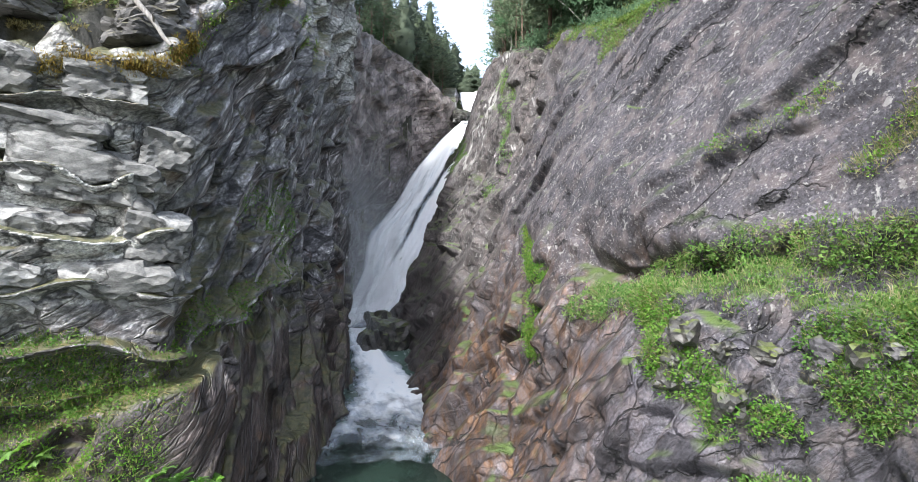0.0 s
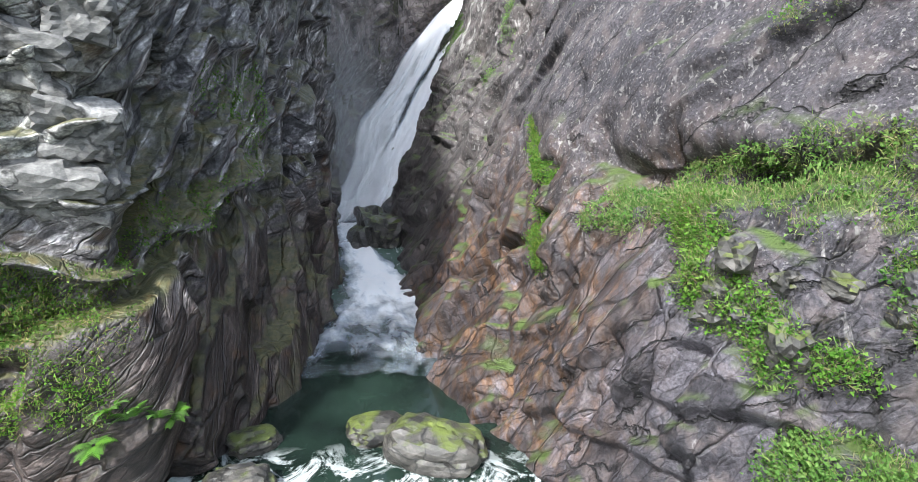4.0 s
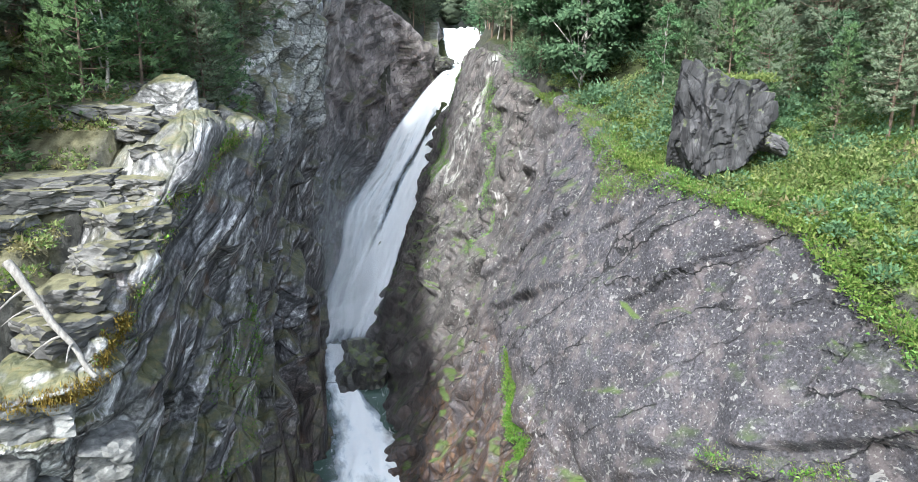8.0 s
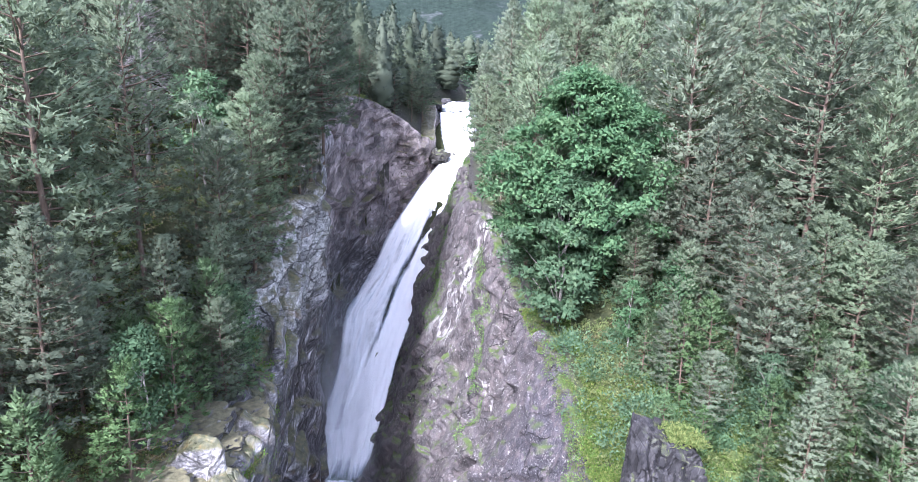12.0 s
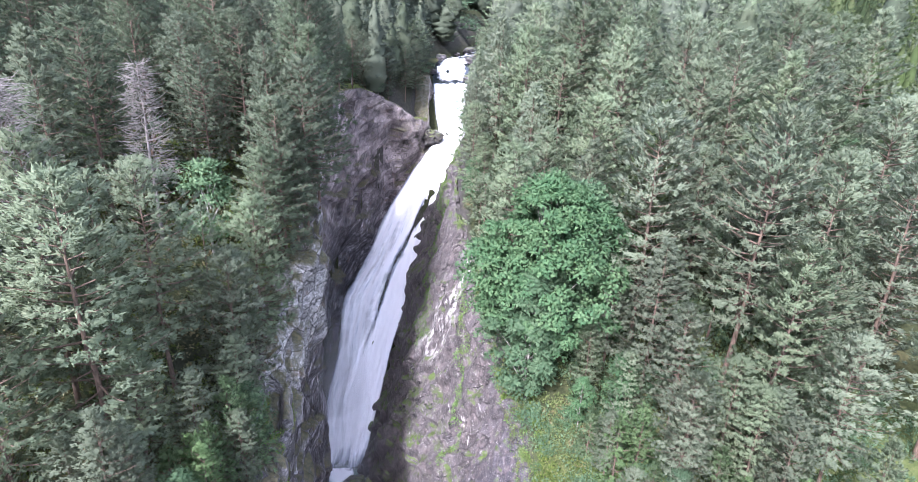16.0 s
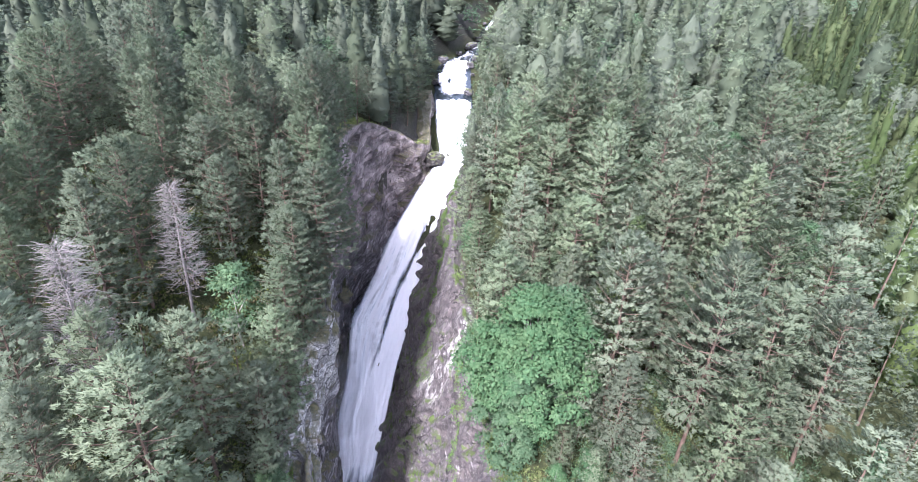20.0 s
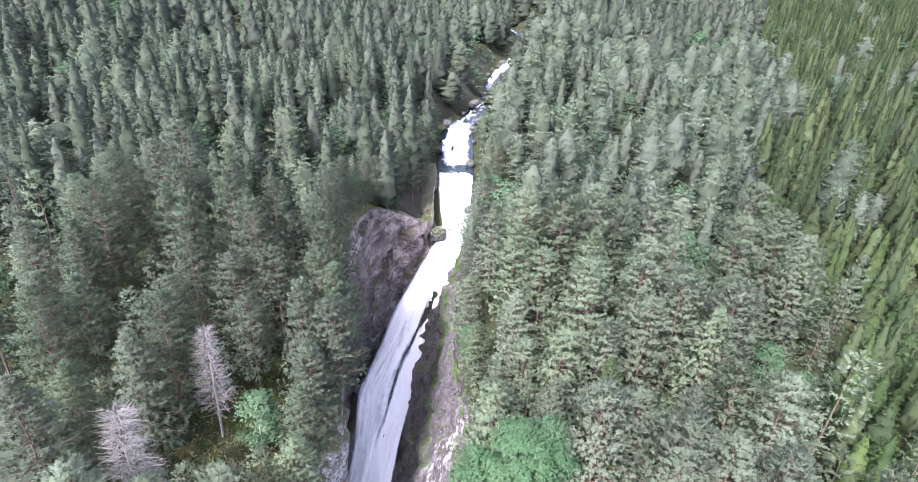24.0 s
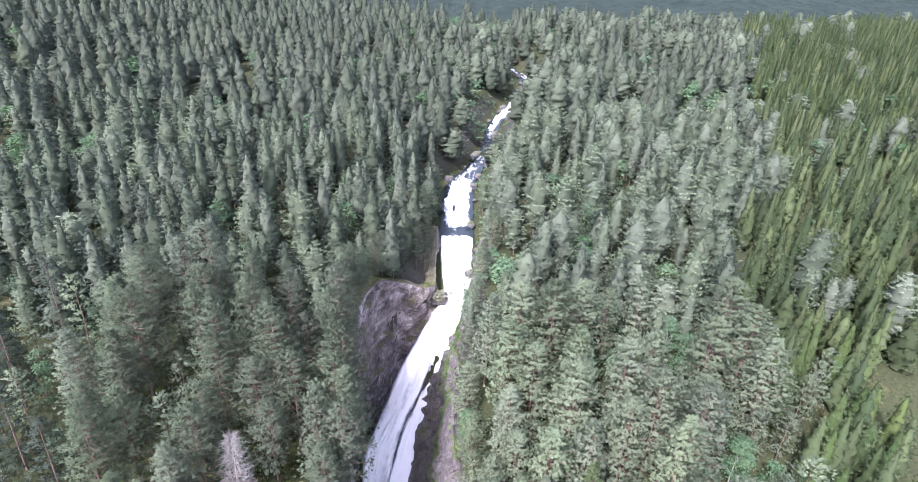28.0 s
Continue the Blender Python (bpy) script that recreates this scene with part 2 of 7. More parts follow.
def rock_right():
    """Grey-violet slab with lichen spots, rust-brown wet streaks low down."""
    m, n, l, b = nodes_of("slab_grey")
    big = tex(n, l, place(n, l, (1, 1, 0.7)), 0.35, 8, 0.65)
    fine = tex(n, l, place(n, l), 3.5, 12, 0.75)
    base = ramp(n, l, big, [(0.3, (0.048, 0.046, 0.053)), (0.52, (0.09, 0.085, 0.097)), (0.7, (0.145, 0.137, 0.150))])
    col = mix(n, l, 0.8, base, ramp(n, l, fine, [(0.3, (0.05, 0.047, 0.05)), (0.5, (0.42, 0.40, 0.42)), (0.72, (1, 0.98, 1))]), "MULTIPLY")
    col = mix(n, l, 0.3, col, base)
    grains = tex(n, l, place(n, l), 11.0, 5, 0.7)
    col = mix(n, l, 0.7, col, ramp(n, l, grains, [(0.36, 0.30), (0.5, 1.05), (0.66, 2.1)]), "MULTIPLY")
    streak = tex(n, l, place(n, l, (2.2, 2.2, 0.16), (0, -22, 0)), 1.0, 8, 0.65)
    rustc = ramp(n, l, tex(n, l, place(n, l, (1.6, 1.6, 0.5), (0, -22, 0)), 1.5, 10, 0.7), [(0.34, (0.012, 0.008, 0.006)), (0.46, (0.050, 0.029, 0.019)), (0.56, (0.105, 0.055, 0.027)), (0.72, (0.20, 0.15, 0.12))])
    lowz = math_node(n, l, "SUBTRACT", 1.0, axis_ramp(n, l, 2, 7.0, 13.0, 6.0, 0.25))
    fary = math_node(n, l, "SUBTRACT", 1.0, axis_ramp(n, l, 1, 40.0, 50.0, 6.0, 0.25))
    rust = math_node(n, l, "MULTIPLY", lowz, ramp(n, l, streak, [(0.4, 0.15), (0.6, 1.0)]))
    rust = math_node(n, l, "MULTIPLY", math_node(n, l, "MULTIPLY", rust, fary), axis_ramp(n, l, 1, 17.0, 21.0, 4.0, 0.4))
    col = mix(n, l, rust, col, rustc)
    ta, ea = plates(n, l, (0.42, 0.20, 0.75), (-66, 0, 0), 0.3, 0.6)
    tb, eb = plates(n, l, (1.5, 0.7, 2.8), (-64, 0, 0), 0.35, 1.4)
    rough_part = math_node(n, l, "SUBTRACT", 1.0, axis_ramp(n, l, 2, 9.4, 10.6, 1.6, 0.5))
    rough_part = math_node(n, l, "MAXIMUM", rough_part, axis_ramp(n, l, 1, 38.0, 46.0, 6.0, 0.3))
    col = mix(n, l, rough_part, col, mix(n, l, 1.0, col, ramp(n, l, ta, [(0.0, 0.62), (0.5, 1.0), (1.0, 1.5)]), "MULTIPLY"))
    col = mix(n, l, rough_part, col, mix(n, l, 1.0, col, ramp(n, l, tb, [(0.0, 0.7), (0.5, 1.0), (1.0, 1.5)]), "MULTIPLY"))
    crk = math_node(n, l, "MAXIMUM", ramp(n, l, ea, [(0.0, 0.55), (0.012, 0.35), (0.03, 0.0)]), ramp(n, l, eb, [(0.0, 0.2), (0.03, 0.1), (0.07, 0.0)]))
    crk = math_node(n, l, "MULTIPLY", crk, rough_part)
    far = math_node(n, l, "MULTIPLY", axis_ramp(n, l, 1, 36.0, 46.0, 6.0, 0.25), 0.65)
    farc = ramp(n, l, tex(n, l, place(n, l, (1.5, 1.5, 0.4), (0, -20, 0)), 0.9, 10, 0.7), [(0.3, (0.032, 0.028, 0.026)), (0.5, (0.095, 0.084, 0.078)), (0.7, (0.20, 0.178, 0.165))])
    col = mix(n, l, far, col, farc)
    spots = ramp(n, l, tex(n, l, place(n, l), 3.2, 3, 0.55, dist=0.6), [(0.62, 0.0), (0.67, 0.7)])
    where = ramp(n, l, tex(n, l, place(n, l), 0.5, 5), [(0.36, 0.0), (0.6, 1.0)])
    spots = math_node(n, l, "MULTIPLY", spots, where)
    specks = ramp(n, l, tex(n, l, place(n, l), 9.0, 4, 0.6), [(0.59, 0.0), (0.66, 0.6)])
    spots = math_node(n, l, "MAXIMUM", spots, specks)
    pink = ramp(n, l, tex(n, l, place(n, l), 1.1, 6, 0.65), [(0.5, 0.0), (0.62, 0.45)])
    col = mix(n, l, math_node(n, l, "MULTIPLY", pink, math_node(n, l, "SUBTRACT", 1.0, rust)), col, (0.20, 0.165, 0.16))
    col = mix(n, l, crk, col, (0.010, 0.009, 0.009))
    pits = ramp(n, l, tex(n, l, place(n, l, (1.0, 0.45, 1.3), (-42, 0, 0)), 2.4, 9, 0.75), [(0.33, 0.75), (0.42, 0.0)])
    col = mix(n, l, pits, col, (0.03, 0.028, 0.03))
    spots = math_node(n, l, "MULTIPLY", spots, axis_ramp(n, l, 2, 6.0, 10.0, 3.0))
    col = mix(n, l, spots, col, (0.40, 0.39, 0.37))
    white = ramp(n, l, tex(n, l, place(n, l, (1.4, 1.4, 0.12), (0, -20, 0)), 0.8, 6), [(0.66, 0.0), (0.72, 0.7)])
    col = mix(n, l, white, col, (0.48, 0.46, 0.45))
    vein = ramp(n, l, tex(n, l, place(n, l, (1.0, 1.3, 0.25)), 0.9, 9, 0.7), [(0.50, 0.0), (0.58, 0.6)])
    for ax, lo, hi in ((1, 58.0, 60.0), (2, 17.0, 21.0)):
        vein = math_node(n, l, "MULTIPLY", vein, axis_ramp(n, l, ax, lo, hi, 2.0, 0.4))
    vein = math_node(n, l, "MULTIPLY", vein, math_node(n, l, "SUBTRACT", 1.0, axis_ramp(n, l, 1, 62.5, 64.5, 2.0, 0.4)))
    col = mix(n, l, vein, col, (0.62, 0.61, 0.58))
    # long cracks along the dip
    nz, vm = n.new("ShaderNodeTexNoise"), n.new("ShaderNodeVectorMath")
    setv(nz, Scale=0.7, Detail=5, Roughness=0.6)
    l.new(place(n, l), nz.inputs["Vector"])
    vm.operation = "MULTIPLY_ADD"
    vm.inputs[1].default_value = (0.5, 0.5, 0.5)
    l.new(nz.outputs["Color"], vm.inputs[0])
    l.new(place(n, l, (0.22, 0.045, 0.50), (-42, 0, 0)), vm.inputs[2])
    crack = ramp(n, l, tex(n, l, vm.outputs[0], 1.0, kind="DISTANCE_TO_EDGE"), [(0.0, 1.0), (0.008, 0.9), (0.018, 0.0)])
    crack = math_node(n, l, "MULTIPLY", crack, ramp(n, l, tex(n, l, place(n, l), 0.23, 3), [(0.46, 0.0), (0.54, 1.0)]))
    col = mix(n, l, crack, col, (0.018, 0.017, 0.018))
    moss = math_node(n, l, "MULTIPLY", upness(n, l, 0.5, 0.85), ramp(n, l, tex(n, l, place(n, l), 0.6, 6), [(0.45, 0.0), (0.55, 1.0)]))
    mg = ramp(n, l, tex(n, l, place(n, l, (1, 1, 0.5)), 0.55, 8, 0.7), [(0.64, 0.0), (0.72, 0.45)])
    moss = math_node(n, l, "MAXIMUM", moss, math_node(n, l, "MULTIPLY", mg, math_node(n, l, "MULTIPLY", far, 1.2)))
    col = mix(n, l, moss, col, (0.075, 0.11, 0.03))
    l.new(col, b.inputs["Base Color"])
    l.new(ramp(n, l, lowz, [(0, 0.85), (1, 0.5)]), b.inputs["Roughness"])
    b.inputs["Specular IOR Level"].default_value = 0.35
    grit = mix(n, l, 0.45, fine, tex(n, l, place(n, l, (1, 0.5, 1.4), (-42, 0, 0)), 1.3, 11, 0.78))
    ridge = tex(n, l, place(n, l, (1.2, 0.25, 1.6), (-42, 0, 0)), 0.7, 8, 0.62, dist=0.8)
    grit = mix(n, l, math_node(n, l, "MULTIPLY", rough_part, 0.5), grit, mix(n, l, 0.5, ta, tb))
    grit = mix(n, l, math_node(n, l, "MAXIMUM", crack, crk), grit, (0, 0, 0))
    bump(n, l, b, mix(n, l, 0.13, grit, ramp(n, l, ridge, [(0.40, 0.0), (0.47, 0.85), (0.52, 1.0), (0.56, 0.55), (0.7, 0.9)])), 1.0, 0.30)
    return m


def stone(name, c0, c1, c2, moss=0.3, rough=0.8, scale=2.0, grain=(1, 1, 1.8), moss_colour=(0.12, 0.15, 0.035), size=0.9):
    m, n, l, b = nodes_of(name)
    t = tex(n, l, place(n, l, grain, (20, 0, 0) if grain[2] > 1 else (0, -12, 0)), scale, 11, 0.72)
    col = ramp(n, l, t, [(0.28, c0), (0.5, c1), (0.72, c2)])
    tone, edge = plates(n, l, tuple(q * size for q in grain), (12, 8, 0), 0.6, 1.2)
    col = mix(n, l, 1.0, col, ramp(n, l, tone, [(0.0, 0.5), (0.5, 1.0), (1.0, 1.5)]), "MULTIPLY")
    col = mix(n, l, ramp(n, l, edge, [(0.0, 0.85), (0.02, 0.6), (0.05, 0.0)]), col, tuple(q * 0.3 for q in c0))
    k = math_node(n, l, "MULTIPLY", upness(n, l, 0.5, 0.9), ramp(n, l, tex(n, l, place(n, l), 1.2, 6), [(0.35 + moss * 0.3, 1.0), (0.47 + moss * 0.3, 0.0)]))
    if moss:
        patch = tex(n, l, place(n, l), 2.4, 8, 0.7)
        col = mix(n, l, k, col, ramp(n, l, patch, [(0.35, tuple(c * 0.55 for c in moss_colour)), (0.62, tuple(c * 1.25 for c in moss_colour))]))
    l.new(col, b.inputs["Base Color"])
    b.inputs["Roughness"].default_value = rough
    bump(n, l, b, mix(n, l, 0.3, t, tone), 0.9, 0.10)
    return m


def ground_mat():
    m, n, l, b = nodes_of("forest_floor")
    a = tex(n, l, place(n, l), 0.18, 6)
    f = tex(n, l, place(n, l), 2.5, 10, 0.7)
    floor = ramp(n, l, f, [(0.3, (0.016, 0.02, 0.01)), (0.5, (0.034, 0.042, 0.018)), (0.7, (0.065, 0.065, 0.03))])
    dry = ramp(n, l, f, [(0.3, (0.10, 0.075, 0.03)), (0.5, (0.20, 0.16, 0.075)), (0.7, (0.31, 0.27, 0.15))])
    col = mix(n, l, ramp(n, l, a, [(0.56, 0.0), (0.74, 0.35)]), floor, dry)
    mead = ramp(n, l, f, [(0.3, (0.04, 0.06, 0.02)), (0.5, (0.09, 0.12, 0.04)), (0.7, (0.17, 0.18, 0.075))])
    k = math_node(n, l, "MULTIPLY", axis_ramp(n, l, 0, 6.0, 8.0), math_node(n, l, "SUBTRACT", 1.0, axis_ramp(n, l, 1, 30.0, 40.0, 8.0, 0.2)))
    col = mix(n, l, k, col, mead)
    crust = ramp(n, l, f, [(0.3, (0.06, 0.054, 0.03)), (0.5, (0.13, 0.12, 0.07)), (0.7, (0.21, 0.195, 0.125))])
    kk = math_node(n, l, "MULTIPLY", axis_ramp(n, l, 0, -19.0, -15.0, 4.0, 0.3), math_node(n, l, "SUBTRACT", 1.0, axis_ramp(n, l, 1, 32.0, 42.0, 8.0, 0.2)))
    col = mix(n, l, math_node(n, l, "MULTIPLY", kk, math_node(n, l, "SUBTRACT", 1.0, axis_ramp(n, l, 0, 0.0, 2.0))), col, crust)
    rockc = ramp(n, l, f, [(0.3, (0.025, 0.025, 0.022)), (0.5, (0.06, 0.058, 0.052)), (0.7, (0.12, 0.115, 0.105))])
    steep = math_node(n, l, "SUBTRACT", 1.0, upness(n, l, 0.45, 0.75))
    col = mix(n, l, steep, col, rockc)
    far = axis_ramp(n, l, 1, 330.0, 480.0, 60.0, 0.02)
    can = ramp(n, l, tex(n, l, place(n, l, (1, 1, 0.4)), 0.09, 12, 0.75), [(0.35, (0.006, 0.012, 0.009)), (0.55, (0.018, 0.030, 0.022)), (0.75, (0.034, 0.050, 0.034))])
    cliff = ramp(n, l, tex(n, l, place(n, l), 0.008, 8, 0.65), [(0.60, 0.0), (0.68, 0.7)])
    can = mix(n, l, math_node(n, l, "MULTIPLY", cliff, axis_ramp(n, l, 2, 160.0, 260.0)), can, (0.10, 0.105, 0.11))
    col = mix(n, l, far, col, can)
    l.new(col, b.inputs["Base Color"])
    b.inputs["Roughness"].default_value = 0.95
    b.inputs["Specular IOR Level"].default_value = 0.15
    bump(n, l, b, f, 0.8, 0.15)
    return m


def leaf_mat(name, dark, mid, light, trans=0.36):
    m, n, l, b = nodes_of(name)
    g, oi = n.new("ShaderNodeNewGeometry"), n.new("ShaderNodeObjectInfo")
    col = ramp(n, l, g.outputs["Random Per Island"], [(0.0, dark), (0.5, mid), (1.0, light)])
    patch = tex(n, l, place(n, l), 0.22, 4)
    hs = n.new("ShaderNodeHueSaturation")
    l.new(ramp(n, l, patch, [(0.3, 0.485), (0.7, 0.512)]), hs.inputs["Hue"])
    at = n.new("ShaderNodeAttribute")
    at.attribute_name = "tree"
    each = math_node(n, l, "FRACT", math_node(n, l, "ADD", at.outputs["Fac"], oi.outputs["Random"]), 0.0)
    l.new(ramp(n, l, each, [(0.0, 0.74), (0.5, 1.0), (1.0, 1.24)]), hs.inputs["Value"])
    l.new(ramp(n, l, math_node(n, l, "FRACT", math_node(n, l, "MULTIPLY", each, 7.3), 0.0), [(0.0, 0.86), (1.0, 1.12)]), hs.inputs["Saturation"])
    l.new(col, hs.inputs["Color"])
    tr, ad, out = n.new("ShaderNodeBsdfTranslucent"), n.new("ShaderNodeMixShader"), n["Material Output"]
    l.new(hs.outputs[0], b.inputs["Base Color"])
    l.new(hs.outputs[0], tr.inputs["Color"])
    b.inputs["Roughness"].default_value = 0.8
    b.inputs["Specular IOR Level"].default_value = 0.08
    ad.inputs[0].default_value = trans
    l.new(b.outputs[0], ad.inputs[1])
    l.new(tr.outputs[0], ad.inputs[2])
    l.new(ad.outputs[0], out.inputs["Surface"])
    return m


def bark_mat(name, c0, c1, c2):
    m, n, l, b = nodes_of(name)
    t = tex(n, l, place(n, l, (6, 6, 1.2)), 1.5, 8, 0.7)
    col = ramp(n, l, t, [(0.3, c0), (0.5, c1), (0.7, c2)])
    l.new(col, b.inputs["Base Color"])
    b.inputs["Roughness"].default_value = 0.9
    bump(n, l, b, t, 0.8, 0.03)
    return m


def pool_mat():
    m, n, l, b = nodes_of("pool_water")
    t = tex(n, l, place(n, l), 0.2, 5)
    col = ramp(n, l, t, [(0.35, (0.006, 0.011, 0.009)), (0.6, (0.016, 0.030, 0.022))])
    turb = math_node(n, l, "MULTIPLY", axis_ramp(n, l, 1, 30.0, 41.0, 8.0, 0.35), 0.55)
    col = mix(n, l, turb, col, (0.11, 0.17, 0.14))
    foam = ramp(n, l, tex(n, l, place(n, l, (1.6, 0.8, 1)), 0.8, 10, 0.75, dist=1.2), [(0.56, 0.0), (0.66, 1.0)])
    k = math_node(n, l, "MULTIPLY", foam, axis_ramp(n, l, 1, 33.0, 43.0, 5.0, 0.3))
    near = math_node(n, l, "MULTIPLY", ramp(n, l, tex(n, l, place(n, l, (1.0, 0.8, 1)), 0.7, 9, 0.72, dist=1.0), [(0.50, 0.0), (0.58, 1.0)]), math_node(n, l, "SUBTRACT", 1.0, axis_ramp(n, l, 1, 19.0, 22.0, 3.0, 0.4)))
    near = math_node(n, l, "MULTIPLY", near, axis_ramp(n, l, 1, 10.0, 15.0, 4.0, 0.3))
    k = math_node(n, l, "MAXIMUM", k, near)
    col = mix(n, l, k, col, (0.75, 0.80, 0.80))
    l.new(col, b.inputs["Base Color"])
    l.new(ramp(n, l, k, [(0, 0.12), (1, 0.7)]), b.inputs["Roughness"])
    b.inputs["IOR"].default_value = 1.33
    bump(n, l, b, mix(n, l, 0.6, tex(n, l, place(n, l, (1, 0.7, 1)), 1.4, 6), foam), 0.35, 0.15)
    return m


def white_water(name, cover, rot=(0, 0, 0), scale=(1.6, 0.18, 0.18), tint=(0.90, 0.93, 0.95), soft=0.12):
    """Falling water: bright foam with streaks along the fall; where the foam thins out one sees through."""
    m, n, l, b = nodes_of(name)
    fl, mp = n.new("ShaderNodeAttribute"), n.new("ShaderNodeMapping")
    fl.attribute_name = "flow"
    mp.inputs["Scale"].default_value = scale
    l.new(fl.outputs["Vector"], mp.inputs["Vector"])
    v = mp.outputs[0]
    t = tex(n, l, v, 1.0, 12, 0.62, dist=0.3)
    t2 = tex(n, l, place(n, l), 1.8, 8, 0.7)
    thin = n.new("ShaderNodeAttribute")
    thin.attribute_name = "thick"
    t3 = math_node(n, l, "ADD", math_node(n, l, "MULTIPLY", t, 0.7), math_node(n, l, "MULTIPLY", thin.outputs["Fac"], 0.36))
    col = ramp(n, l, t3, [(0.34, (0.24, 0.28, 0.33)), (0.46, (0.52, 0.57, 0.63)), (0.57, tint), (0.68, (0.95, 0.96, 0.97))])
    l.new(col, b.inputs["Base Color"])
    b.inputs["Roughness"].default_value = 0.65
    b.inputs["Specular IOR Level"].default_value = 0.2
    bump(n, l, b, mix(n, l, 0.35, t, t2), 0.4, 0.2)
    hh = mix(n, l, 0.25, tex(n, l, v, 0.7, 5, 0.55, dist=0.4), tex(n, l, place(n, l), 0.9, 4, 0.55))
    at = n.new("ShaderNodeAttribute")
    at.attribute_name = "thick"
    a = math_node(n, l, "ADD", math_node(n, l, "MULTIPLY", math_node(n, l, "SUBTRACT", hh, 0.5), 1.8), at.outputs["Fac"])
    r = n.new("ShaderNodeMapRange")
    setv(r, From_Min=cover - soft, From_Max=cover + soft)
    l.new(a, r.inputs["Value"])
    tp, ms = n.new("ShaderNodeBsdfTransparent"), n.new("ShaderNodeMixShader")
    l.new(r.outputs[0], ms.inputs[0])
    l.new(tp.outputs[0], ms.inputs[1])
    l.new(b.outputs[0], ms.inputs[2])
    l.new(ms.outputs[0], n["Material Output"].inputs["Surface"])
    return m


M_LEFT, M_RIGHT = rock_left(), rock_right()
M_GROUND, M_POOL = ground_mat(), pool_mat()
M_DARKWATER, dn, dl, db = nodes_of("stream_water")
setv(db, Base_Color=(0.02, 0.03, 0.035, 1), Roughness=0.12, IOR=1.33)
bump(dn, dl, db, tex(dn, dl, place(dn, dl), 1.2, 5), 0.5, 0.2)
M_FALL = white_water("falling_water", 0.34, (0, 0, 0), (1.5, 0.16, 1), soft=0.42)
M_RAPID = white_water("rapid_foam", 0.30, (0, 0, 0), (1.1, 0.5, 1), soft=0.34)
M_STREAM = white_water("stream_foam", 0.60, (0, 0, 0), (0.7, 0.35, 1), soft=0.2)
M_STONE = stone("boulder_grey", (0.028, 0.027, 0.03), (0.085, 0.08, 0.086), (0.20, 0.195, 0.195), 0.25)
M_FLUTED = stone("boulder_fluted", (0.006, 0.006, 0.007), (0.020, 0.019, 0.021), (0.075, 0.072, 0.075), 0.1, 0.7, 1.5, (3.0, 3.0, 0.3))
M_WET = stone("boulder_wet", (0.015, 0.015, 0.016), (0.05, 0.047, 0.042), (0.12, 0.11, 0.10), 0.25, 0.4)
M_PALE = stone("block_pale", (0.045, 0.045, 0.045), (0.25, 0.247, 0.238), (0.52, 0.51, 0.488), 0.0, 0.9, 2.0, size=0.35)
M_LEDGE = stone("ledge_grey", (0.035, 0.034, 0.033), (0.115, 0.11, 0.107), (0.22, 0.212, 0.202), 1.0, 0.9, 1.6, (1, 1, 2.4), (0.12, 0.112, 0.062))
M_PINE = leaf_mat("pine_needles", (0.15, 0.196, 0.126), (0.178, 0.225, 0.143), (0.21, 0.257, 0.166), 0.46)
# pine needles darkened for the west slope: its shade is put into the colour
M_SHADED_PINE = leaf_mat("shaded_pine_needles", (0.092, 0.124, 0.08), (0.115, 0.15, 0.098), (0.145, 0.18, 0.118), 0.46)
M_YOUNG = leaf_mat("young_needles", (0.10, 0.165, 0.075), (0.13, 0.205, 0.095), (0.17, 0.25, 0.12), 0.46)
M_SPRUCE = leaf_mat("spruce_needles", (0.05, 0.08, 0.035), (0.078, 0.112, 0.046), (0.12, 0.158, 0.064), 0.42)
# darker needles for the hull inside crowns: inner shade put into the colour
M_INNER_SHADE = leaf_mat("inner_shade", (0.07, 0.09, 0.06), (0.08, 0.10, 0.066), (0.09, 0.112, 0.074), 0.2)
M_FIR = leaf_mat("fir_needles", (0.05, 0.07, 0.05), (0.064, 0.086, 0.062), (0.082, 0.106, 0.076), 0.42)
M_LEAF = leaf_mat("broad_leaves", (0.07, 0.135, 0.07), (0.105, 0.185, 0.096), (0.155, 0.24, 0.128), 0.42)
M_GRASS = leaf_mat("meadow_grass", (0.08, 0.15, 0.03), (0.15, 0.24, 0.055), (0.27, 0.31, 0.10), 0.45)
M_SHRUB = leaf_mat("shrub_leaves", (0.09, 0.145, 0.04), (0.16, 0.215, 0.065), (0.26, 0.30, 0.10), 0.45)
M_STRAW = leaf_mat("dry_grass", (0.16, 0.14, 0.06), (0.26, 0.23, 0.11), (0.36, 0.33, 0.18), 0.45)
M_FERN = leaf_mat("fern_fronds", (0.07, 0.17, 0.03), (0.13, 0.27, 0.05), (0.22, 0.36, 0.09), 0.5)
M_MOSS = leaf_mat("orange_moss", (0.12, 0.085, 0.02), (0.22, 0.15, 0.035), (0.28, 0.24, 0.07), 0.3)
M_BARK = bark_mat("pine_bark", (0.055, 0.042, 0.034), (0.13, 0.092, 0.068), (0.22, 0.155, 0.11))
M_GREYWOOD = bark_mat("dead_grey_wood", (0.09, 0.082, 0.076), (0.20, 0.185, 0.17), (0.33, 0.31, 0.29))
M_BIRCH = bark_mat("pale_bark", (0.10, 0.09, 0.08), (0.32, 0.30, 0.27), (0.5, 0.48, 0.44))
